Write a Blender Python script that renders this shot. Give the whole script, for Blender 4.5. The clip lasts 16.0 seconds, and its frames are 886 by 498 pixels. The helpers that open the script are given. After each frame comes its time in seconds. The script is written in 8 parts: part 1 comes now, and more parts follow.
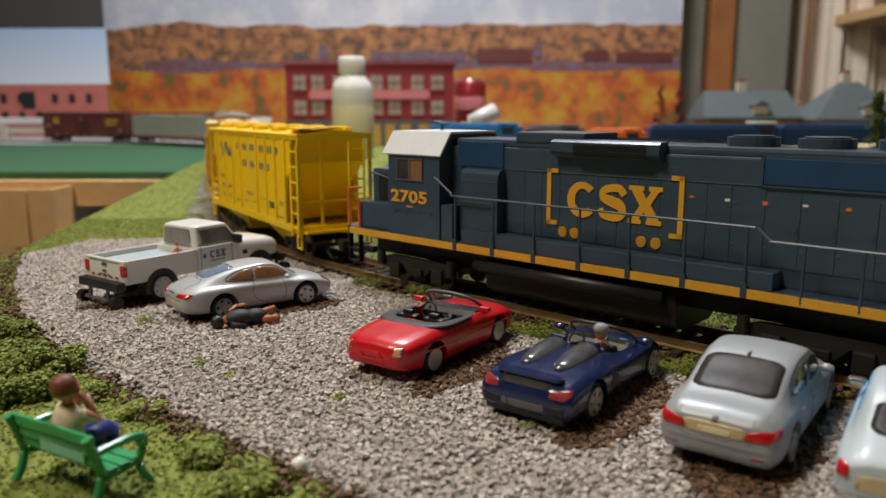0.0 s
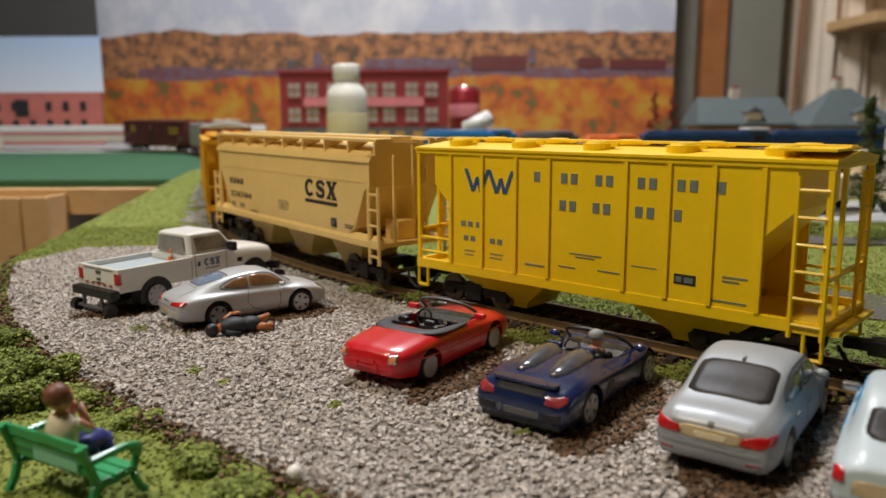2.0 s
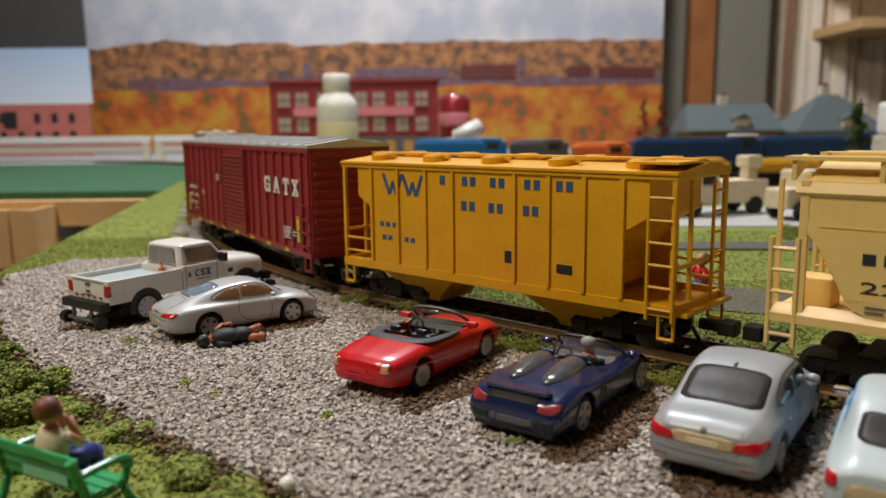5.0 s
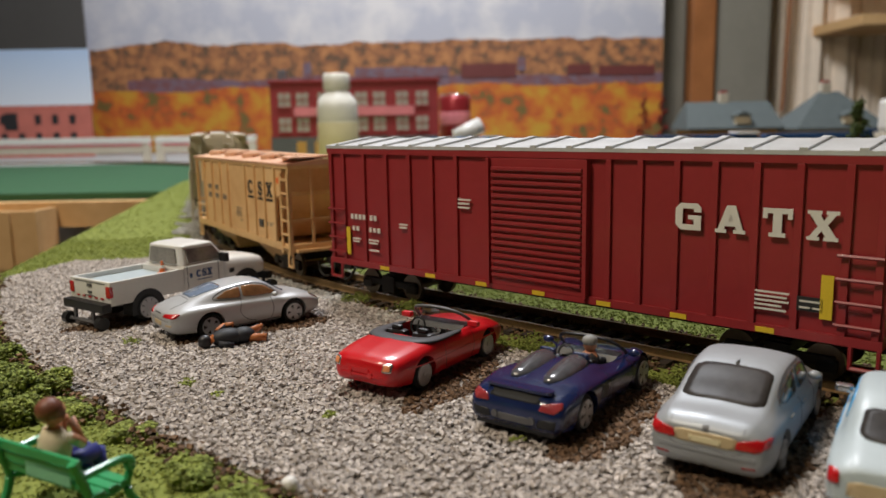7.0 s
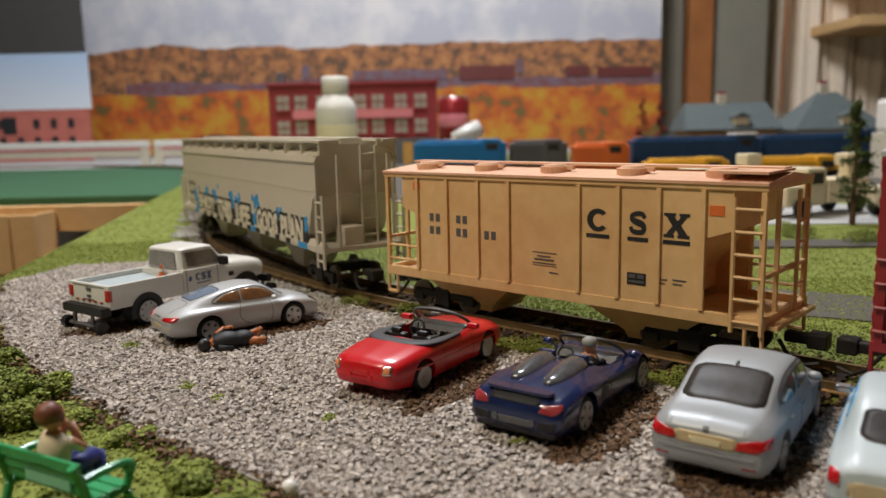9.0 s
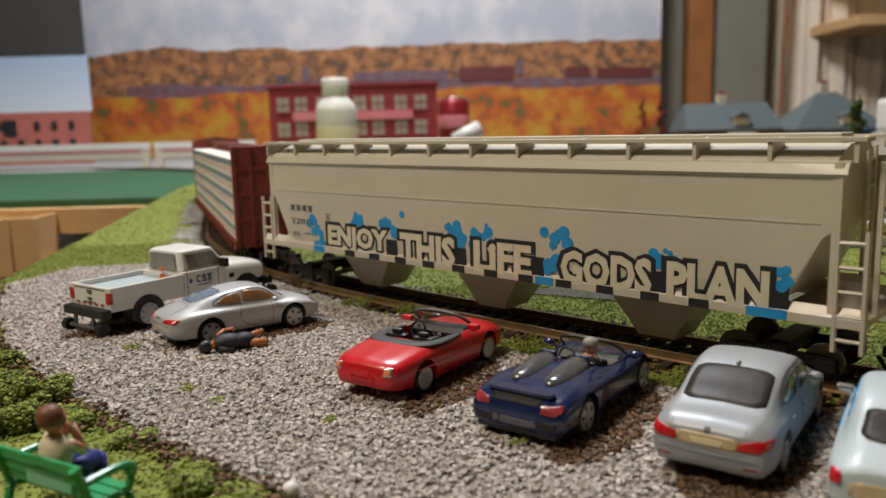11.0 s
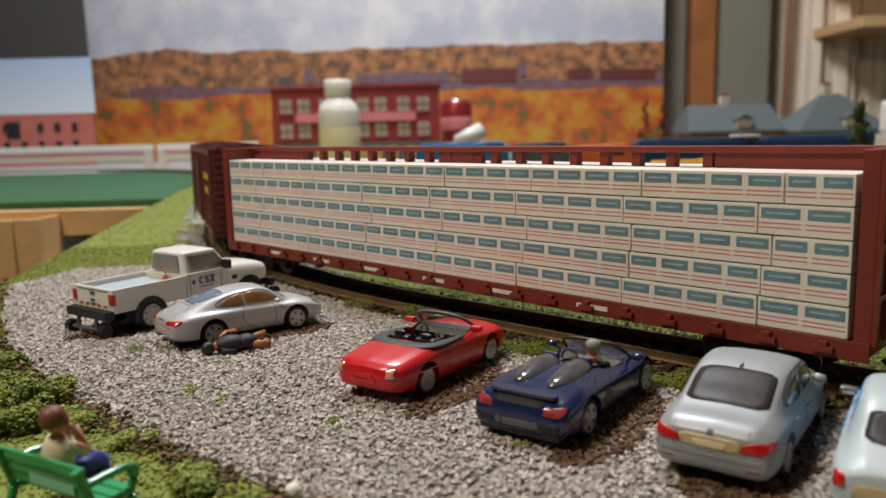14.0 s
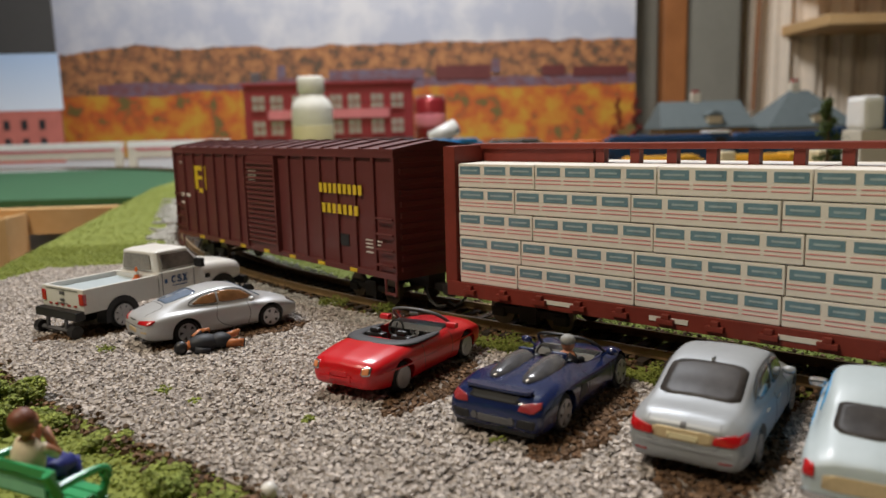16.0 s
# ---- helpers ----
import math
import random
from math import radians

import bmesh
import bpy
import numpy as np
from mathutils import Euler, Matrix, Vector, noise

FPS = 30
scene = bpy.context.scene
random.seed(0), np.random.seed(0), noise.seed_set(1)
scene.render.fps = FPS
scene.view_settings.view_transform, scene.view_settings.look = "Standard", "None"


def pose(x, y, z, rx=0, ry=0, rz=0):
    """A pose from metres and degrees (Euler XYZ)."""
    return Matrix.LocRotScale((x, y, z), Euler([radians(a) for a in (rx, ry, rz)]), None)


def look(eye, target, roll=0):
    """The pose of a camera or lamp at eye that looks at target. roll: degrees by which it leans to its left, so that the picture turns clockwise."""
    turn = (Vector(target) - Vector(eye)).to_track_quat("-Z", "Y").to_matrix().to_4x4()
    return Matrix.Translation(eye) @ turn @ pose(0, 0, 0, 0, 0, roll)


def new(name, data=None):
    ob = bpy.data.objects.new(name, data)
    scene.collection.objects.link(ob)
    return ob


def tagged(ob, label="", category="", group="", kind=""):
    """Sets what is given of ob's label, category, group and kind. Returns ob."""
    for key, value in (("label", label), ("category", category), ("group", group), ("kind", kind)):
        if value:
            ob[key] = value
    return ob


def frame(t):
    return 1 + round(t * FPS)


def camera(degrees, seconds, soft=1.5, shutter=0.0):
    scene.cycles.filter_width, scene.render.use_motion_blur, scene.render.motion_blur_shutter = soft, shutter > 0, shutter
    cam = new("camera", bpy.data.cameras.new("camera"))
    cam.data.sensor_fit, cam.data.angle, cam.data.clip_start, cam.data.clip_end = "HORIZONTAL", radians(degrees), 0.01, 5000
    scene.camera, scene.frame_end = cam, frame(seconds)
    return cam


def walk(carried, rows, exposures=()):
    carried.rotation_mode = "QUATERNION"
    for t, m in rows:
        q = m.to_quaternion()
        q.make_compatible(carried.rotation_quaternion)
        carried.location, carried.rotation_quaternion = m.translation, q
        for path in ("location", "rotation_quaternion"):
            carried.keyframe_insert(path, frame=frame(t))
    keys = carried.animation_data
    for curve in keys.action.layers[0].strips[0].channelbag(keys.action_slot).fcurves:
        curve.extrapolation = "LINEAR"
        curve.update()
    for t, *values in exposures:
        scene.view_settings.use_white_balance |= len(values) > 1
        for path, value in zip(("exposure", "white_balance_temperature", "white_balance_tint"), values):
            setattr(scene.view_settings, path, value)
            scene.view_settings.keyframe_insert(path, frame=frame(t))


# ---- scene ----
from mathutils.bvhtree import BVHTree

cam = camera(60, 16.0)
cam.data.dof.use_dof, cam.data.dof.focus_distance, cam.data.dof.aperture_fstop = True, 0.2, 20.0
PATH = [
    (0, pose(0, 0, 0.062, 79.62, 0.10, 1.04)),
    (0.5, pose(0, 0, 0.062, 79.75, 0.13, 0.91)),
    (1, pose(0, 0, 0.062, 79.87, 0.13, 0.79)),
    (1.5, pose(0, 0, 0.062, 79.99, 0.18, 0.72)),
    (2, pose(0, 0, 0.062, 80.13, 0.25, 0.63)),
    (2.5, pose(0, 0, 0.062, 80.33, 0.33, 0.48)),
    (3, pose(0, 0, 0.062, 80.55, 0.36, 0.33)),
    (3.5, pose(0, 0, 0.062, 80.74, 0.43, 0.17)),
    (4, pose(0, 0, 0.062, 80.82, 0.54, 0.03)),
    (6.5, pose(0, 0, 0.062, 80.67, 0.87, -0.06)),
    (7, pose(0, 0, 0.062, 80.70, 0.98, -0.06)),
    (7.5, pose(0, 0, 0.062, 80.74, 0.99, -0.09)),
    (8, pose(0, 0, 0.062, 80.80, 1.06, -0.11)),
    (8.5, pose(0, 0, 0.062, 80.85, 1.14, -0.15)),
    (9, pose(0, 0, 0.062, 80.87, 1.23, -0.16)),
    (11.5, pose(0, 0, 0.062, 80.98, 1.44, -0.15)),
    (12, pose(0, 0, 0.062, 81.01, 1.39, -0.15)),
    (12.5, pose(0, 0, 0.062, 81.07, 1.40, -0.13)),
    (13, pose(0, 0, 0.062, 81.08, 1.40, -0.08)),
    (13.5, pose(0, 0, 0.062, 81.09, 1.40, -0.01)),
    (14, pose(0, 0, 0.062, 81.09, 1.43, 0.04)),
    (14.5, pose(0, 0, 0.062, 81.08, 1.40, 0.00)),
    (15, pose(0, 0, 0.062, 81.04, 1.42, -0.20)),
    (15.5, pose(0, 0, 0.062, 80.91, 1.47, -0.93)),
    (16, pose(0, 0, 0.062, 80.80, 1.52, -1.87))]
walk(cam, PATH)

# ---- light: a warm lamp over the layout and a cooler ceiling light ----
world = bpy.data.worlds.new("room_light")
scene.world = world
world.use_nodes = True
world.node_tree.nodes["Background"].inputs[0].default_value = (1.0, 0.9, 0.78, 1)
world.node_tree.nodes["Background"].inputs[1].default_value = 0.075


def area_lamp(name, eye, target, size, watts, colour):
    data = bpy.data.lights.new(name, "AREA")
    data.shape, data.size, data.energy, data.color = "DISK", size, watts, colour
    ob = new(name, data)
    ob.matrix_world = look(eye, target)
    return ob


area_lamp("lamp_over_layout", (-0.5, -0.05, 0.88), (-0.02, 0.25, 0.0), 0.25, 7.2, (1.0, 0.87, 0.70))
area_lamp("ceiling_lamp", (-0.06, 1.02, 1.42), (-0.03, 1.3, 0.0), 0.5, 32.0, (0.93, 0.95, 1.0))
scene.view_settings.exposure = 0.0

# ---- materials ----
CM = 0.01


def nodes_of(name):
    m = bpy.data.materials.new(name)
    m.use_nodes = True
    return m, m.node_tree, m.node_tree.nodes["Principled BSDF"]


def mat(name, c, rough=0.5, metal=0.0, var=0.12, scale=2.0, bump=0.0, bscale=8.0, coat=0.0, c2=None, rand=0.0, spec=0.5):
    """Colour with two scales of variation and fine relief; scale in cycles per centimetre."""
    m, nt, b = nodes_of(name)
    b.inputs["Roughness"].default_value, b.inputs["Metallic"].default_value = rough, metal
    b.inputs["Coat Weight"].default_value, b.inputs["Specular IOR Level"].default_value = coat, spec
    tc = nt.nodes.new("ShaderNodeTexCoord")
    n1, n2 = nt.nodes.new("ShaderNodeTexNoise"), nt.nodes.new("ShaderNodeTexNoise")
    n1.inputs["Scale"].default_value, n2.inputs["Scale"].default_value = scale * 100, scale * 730
    n1.inputs["Detail"].default_value = 4
    mix = nt.nodes.new("ShaderNodeMath")
    mix.operation = "MULTIPLY_ADD"
    mix.inputs[1].default_value = 0.35
    add = nt.nodes.new("ShaderNodeMath")
    add.operation, add.inputs[1].default_value = "MULTIPLY", 0.65
    for n in (n1, n2):
        nt.links.new(tc.outputs["Object"], n.inputs["Vector"])
    nt.links.new(n1.outputs["Fac"], add.inputs[0])
    nt.links.new(n2.outputs["Fac"], mix.inputs[0])
    nt.links.new(add.outputs[0], mix.inputs[2])
    ramp = nt.nodes.new("ShaderNodeValToRGB")
    ramp.color_ramp.elements[0].position, ramp.color_ramp.elements[1].position = 0.3, 0.7
    lo = c2 if c2 else tuple(max(0, v * (1 - var)) for v in c)
    hi = c if c2 else tuple(min(1, v * (1 + var)) for v in c)
    ramp.color_ramp.elements[0].color, ramp.color_ramp.elements[1].color = (*lo, 1), (*hi, 1)
    nt.links.new(mix.outputs[0], ramp.inputs[0])
    out = ramp.outputs[0]
    if rand:
        geo = nt.nodes.new("ShaderNodeNewGeometry")
        r2 = nt.nodes.new("ShaderNodeMapRange")
        r2.inputs[3].default_value, r2.inputs[4].default_value = 1 - rand, 1 + rand
        hsv = nt.nodes.new("ShaderNodeHueSaturation")
        nt.links.new(geo.outputs["Random Per Island"], r2.inputs[0])
        nt.links.new(r2.outputs[0], hsv.inputs["Value"])
        nt.links.new(out, hsv.inputs["Color"])
        out = hsv.outputs[0]
    nt.links.new(out, b.inputs["Base Color"])
    rr = nt.nodes.new("ShaderNodeMapRange")
    rr.inputs[3].default_value, rr.inputs[4].default_value = max(0.03, rough - 0.08), min(1, rough + 0.1)
    nt.links.new(n1.outputs["Fac"], rr.inputs[0])
    nt.links.new(rr.outputs[0], b.inputs["Roughness"])
    if bump:
        n3 = nt.nodes.new("ShaderNodeTexNoise")
        n3.inputs["Scale"].default_value = bscale * 100
        nt.links.new(tc.outputs["Object"], n3.inputs["Vector"])
        bp = nt.nodes.new("ShaderNodeBump")
        bp.inputs["Strength"].default_value, bp.inputs["Distance"].default_value = bump, 0.0005
        nt.links.new(n3.outputs["Fac"], bp.inputs["Height"])
        nt.links.new(bp.outputs[0], b.inputs["Normal"])
    return m


def glass(name, c=(0.9, 0.95, 0.95), rough=0.03):
    m, nt, b = nodes_of(name)
    b.inputs["Base Color"].default_value = (*c, 1)
    b.inputs["Transmission Weight"].default_value, b.inputs["Roughness"].default_value = 1.0, rough
    b.inputs["IOR"].default_value = 1.15
    return m


SILVER = mat("silver_paint", (0.33, 0.35, 0.37), 0.42, 0.2, 0.06, 1, coat=0.08, spec=0.35)
WARM_SILVER = mat("warm_silver_paint", (0.48, 0.49, 0.50), 0.36, 0.25, 0.05, 1, coat=0.25)
RED = mat("red_paint", (0.56, 0.004, 0.010), 0.34, 0.0, 0.08, 1, coat=0.4)
NAVY = mat("navy_paint", (0.009, 0.018, 0.075), 0.2, 0.0, 0.2, 1, coat=0.5)
WHITE = mat("white_paint", (0.74, 0.73, 0.69), 0.35, 0.0, 0.05, 1, coat=0.3)
PALE_BLUE = mat("pale_blue_white_paint", (0.42, 0.49, 0.52), 0.45, 0.0, 0.05, 1, coat=0.1)
SKY_BLUE = mat("sky_blue_paint", (0.03, 0.30, 0.62), 0.35, 0.0, 0.1, 1, coat=0.3)
# GOLD also colours the painted reflection on the sedan's boot.
GOLD = mat("aged_gold_trim_and_reflection", (0.56, 0.44, 0.26), 0.4, 0.2, 0.12, 2)
BLACK = mat("black_plastic", (0.012, 0.012, 0.013), 0.45, 0.0, 0.3, 3)
SOFT_TOP = mat("dark_soft_top", (0.04, 0.04, 0.044), 0.6, 0.0, 0.2, 3)
GREY_PLASTIC = mat("grey_plastic", (0.10, 0.10, 0.105), 0.5, 0.0, 0.2, 3)
TYRE = mat("tyre_rubber", (0.014, 0.014, 0.014), 0.75, 0.0, 0.3, 4)
CHROME = mat("chrome", (0.62, 0.62, 0.62), 0.2, 0.9, 0.08, 2)
RIM = mat("alloy_rim", (0.45, 0.45, 0.46), 0.35, 0.6, 0.1, 4)
LAMP_RED = mat("red_lens", (0.46, 0.008, 0.012), 0.25, 0.0, 0.15, 4, coat=0.3)
LAMP_AMBER = mat("amber_lens", (0.75, 0.28, 0.12), 0.2, 0.0, 0.15, 4, coat=0.6)
GLASS_DARK = mat("dark_window_plastic", (0.045, 0.04, 0.038), 0.4, 0.0, 0.5, 0.8, spec=0.12)
GLASS_BLUE = mat("tinted_window", (0.16, 0.21, 0.30), 0.1, 0.0, 0.3, 0.8, coat=0.6)
GLASS_SMOKE = mat("smoked_window", (0.09, 0.095, 0.10), 0.06, 0.0, 0.2, 1.2, coat=0.6)
SMOKED = mat("smoked_plastic_mesh", (0.075, 0.075, 0.085), 0.2, 0.0, 0.3, 4, coat=0.6)
LAMP_DULL = mat("dull_red_lens", (0.30, 0.035, 0.04), 0.25, 0.0, 0.15, 4, coat=0.6)
GLASS_PICKUP = mat("silvery_window", (0.26, 0.25, 0.225), 0.1, 0.1, 0.35, 1.2, coat=0.5)
GLASS_BROWN = mat("amber_window", (0.26, 0.13, 0.06), 0.15, 0.0, 0.35, 1.2, coat=0.5)
CLEAR = glass("clear_windscreen")
TAN_LEATHER = mat("tan_interior", (0.35, 0.16, 0.07), 0.6, 0, 0.2, 3)
SKIN = mat("painted_skin", (0.50, 0.22, 0.12), 0.5, 0, 0.15, 5)
ORANGE_SKIN = mat("orange_brown_skin_paint", (0.40, 0.13, 0.035), 0.5, 0, 0.15, 5)
HAIR = mat("brown_hair_paint", (0.16, 0.05, 0.025), 0.5, 0, 0.3, 6)
GREY_HAIR = mat("grey_cap_paint", (0.25, 0.25, 0.24), 0.6, 0, 0.15, 6)
CREAM = mat("cream_paint", (0.70, 0.60, 0.42), 0.5, 0, 0.1, 3)
DENIM = mat("blue_trousers_paint", (0.03, 0.04, 0.22), 0.5, 0, 0.2, 5)
BLACK_CLOTH = mat("black_clothes_paint", (0.009, 0.010, 0.014), 0.6, 0, 0.3, 5)
ORANGE = mat("orange_paint", (0.72, 0.16, 0.03), 0.5, 0, 0.12, 3)
BENCH_GREEN = mat("green_bench_plastic", (0.03, 0.30, 0.11), 0.35, 0, 0.15, 2, coat=0.2)
YELLOW = mat("bright_yellow_paint", (0.92, 0.61, 0.002), 0.42, 0, 0.05, 0.6, coat=0.1)
OCHRE = mat("orange_yellow_paint", (0.72, 0.36, 0.006), 0.42, 0, 0.1, 0.7, coat=0.1)
TAN = mat("tan_freight_paint", (0.80, 0.56, 0.20), 0.45, 0, 0.06, 0.5, coat=0.1)
WOODY_TAN = mat("weathered_tan_paint", (0.80, 0.54, 0.26), 0.5, 0, 0.18, 0.4, c2=(0.64, 0.37, 0.16))
ROOF_PINK = mat("faded_pink_tan_roof", (0.76, 0.50, 0.32), 0.6, 0, 0.15, 0.5, c2=(0.66, 0.34, 0.22))
OXIDE = mat("oxide_red_paint", (0.29, 0.024, 0.028), 0.42, 0, 0.1, 0.6, coat=0.15)
BROWN_RED = mat("brown_red_paint", (0.125, 0.03, 0.028), 0.45, 0, 0.12, 0.6, coat=0.1)
RUST_RED = mat("rust_red_paint", (0.19, 0.028, 0.017), 0.5, 0, 0.15, 0.8)
PUTTY = mat("putty_grey_paint", (0.56, 0.51, 0.41), 0.45, 0, 0.05, 0.5, coat=0.1)
LOCO_BLUE = mat("locomotive_dark_blue", (0.036, 0.063, 0.10), 0.34, 0, 0.15, 0.8, coat=0.2)
ROOF_WHITE = mat("white_cab_roof_paint", (0.70, 0.72, 0.74), 0.45, 0, 0.06, 1)
RAIL_BLUE = mat("blue_grey_handrail", (0.10, 0.135, 0.17), 0.4, 0.1, 0.15, 3)
LOCO_GOLD = mat("locomotive_gold", (0.70, 0.36, 0.025), 0.45, 0, 0.1, 1)
SILVER_ROOF = mat("galvanised_roof", (0.62, 0.63, 0.64), 0.35, 0.3, 0.12, 1.5)
WRAP = mat("white_lumber_wrap", (0.80, 0.76, 0.70), 0.55, 0, 0.05, 0.8, bump=0.15, bscale=2)
TEAL = mat("teal_print", (0.15, 0.26, 0.32), 0.55, 0, 0.2, 3)
TEAL_PALE = mat("pale_teal_print", (0.36, 0.46, 0.50), 0.55, 0, 0.2, 6)
FADED_BLUE = mat("faded_blue_print", (0.16, 0.19, 0.17), 0.55, 0, 0.2, 3)
MINT = mat("pale_mint", (0.22, 0.52, 0.38), 0.4, 0, 0.12, 2)
BLACK_PRINT = mat("black_print", (0.02, 0.02, 0.022), 0.55, 0, 0.2, 3)
BLUE_PRINT = mat("blue_print", (0.03, 0.09, 0.22), 0.55, 0, 0.2, 3)
WHITE_PRINT = mat("white_print", (0.72, 0.70, 0.64), 0.55, 0, 0.08, 3)
YELLOW_PRINT = mat("yellow_print", (0.72, 0.52, 0.03), 0.55, 0, 0.1, 3)
BLUE_SPRAY = mat("bright_blue_spray", (0.02, 0.28, 0.62), 0.5, 0, 0.1, 3)
CREAM_SPRAY = mat("cream_spray", (0.66, 0.60, 0.46), 0.5, 0, 0.08, 3)
DARK_STEEL = mat("blackened_steel", (0.018, 0.015, 0.013), 0.55, 0.2, 0.4, 3)
WHEEL_STEEL = mat("wheel_steel", (0.14, 0.11, 0.08), 0.35, 0.7, 0.3, 3)
RAIL = mat("brass_brown_rail", (0.30, 0.20, 0.095), 0.38, 0.6, 0.25, 1.5)
TIE = mat("dark_tie_plastic", (0.035, 0.024, 0.017), 0.8, 0, 0.35, 3)
GRAVEL = mat("grey_pink_gravel", (0.45, 0.405, 0.37), 0.85, 0, 0.2, 5, rand=0.36)
BALLAST = mat("pale_grey_ballast", (0.44, 0.43, 0.40), 0.85, 0, 0.2, 5, rand=0.35)
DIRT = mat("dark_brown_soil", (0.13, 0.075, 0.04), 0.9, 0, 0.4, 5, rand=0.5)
GRAVEL_BED = mat("gravel_bed", (0.27, 0.235, 0.205), 0.95, 0, 0.3, 6, bump=0.6, bscale=14)
TURF = mat("green_turf", (0.23, 0.26, 0.05), 0.95, 0, 0.3, 1.2, c2=(0.16, 0.195, 0.034), bump=0.5, bscale=10)
TURF_BITS = mat("turf_flock", (0.26, 0.30, 0.06), 0.95, 0, 0.25, 1.0, c2=(0.18, 0.22, 0.04), rand=0.3)
BUSH = mat("foam_bush", (0.28, 0.32, 0.075), 0.95, 0, 0.3, 1.5, c2=(0.13, 0.175, 0.036), rand=0.5)
FELT = mat("green_felt", (0.032, 0.105, 0.045), 0.9, 0, 0.12, 0.15, bump=0.2)
PINE = mat("pale_pine", (0.76, 0.50, 0.24), 0.6, 0, 0.15, 0.12, c2=(0.62, 0.37, 0.16))
WOOD_POST = mat("orange_brown_wood", (0.30, 0.11, 0.032), 0.5, 0, 0.2, 0.12)
GREY_GREEN = mat("grey_green_metal", (0.225, 0.21, 0.17), 0.5, 0, 0.08, 0.1)
TARP = mat("beige_cloth", (0.80, 0.68, 0.54), 0.85, 0, 0.1, 0.08)
WALL = mat("painted_wall", (0.48, 0.42, 0.35), 0.8, 0, 0.06, 0.05)
ROAD = mat("pale_grey_road", (0.40, 0.40, 0.39), 0.8, 0, 0.1, 0.5)
ASPHALT = mat("dark_grey_road", (0.09, 0.08, 0.07), 0.85, 0, 0.12, 0.8)
BRICK_RED = mat("red_brick_plastic", (0.27, 0.022, 0.026), 0.6, 0, 0.12, 0.5)
PINK_SIGN = mat("pink_sign", (0.66, 0.20, 0.22), 0.6, 0, 0.12, 0.5)
PANE_WHITE = mat("pale_pane", (0.36, 0.32, 0.27), 0.4, 0, 0.15, 0.6)
BOTTLE = mat("white_bottle_plastic", (0.80, 0.78, 0.71), 0.35, 0, 0.04, 0.3)
LABEL_YELLOW = mat("pale_yellow_label", (0.74, 0.66, 0.42), 0.5, 0, 0.06, 0.4)
CAN_RED = mat("red_can", (0.30, 0.025, 0.03), 0.3, 0.3, 0.1, 0.4)
DEPOT_ROOF = mat("green_slate_roof", (0.082, 0.10, 0.10), 0.7, 0, 0.15, 1)
DEPOT_WALL = mat("ochre_wall", (0.50, 0.26, 0.055), 0.6, 0, 0.12, 1)
BRIGHT_BLUE = mat("bright_blue_loco", (0.012, 0.17, 0.42), 0.4, 0, 0.1, 1)
DEEP_BLUE = mat("deep_blue_loco", (0.012, 0.05, 0.13), 0.4, 0, 0.15, 1)
AUTUMN_RED = mat("red_foliage", (0.20, 0.018, 0.012), 0.9, 0, 0.3, 2, rand=0.5)
NEEDLES = mat("dark_green_needles", (0.06, 0.085, 0.02), 0.9, 0, 0.3, 2, rand=0.5)
BARK = mat("bark", (0.10, 0.06, 0.035), 0.9, 0, 0.3, 3)
DARK_BOARD = mat("dark_grey_board", (0.055, 0.051, 0.048), 0.8, 0, 0.1, 0.1)


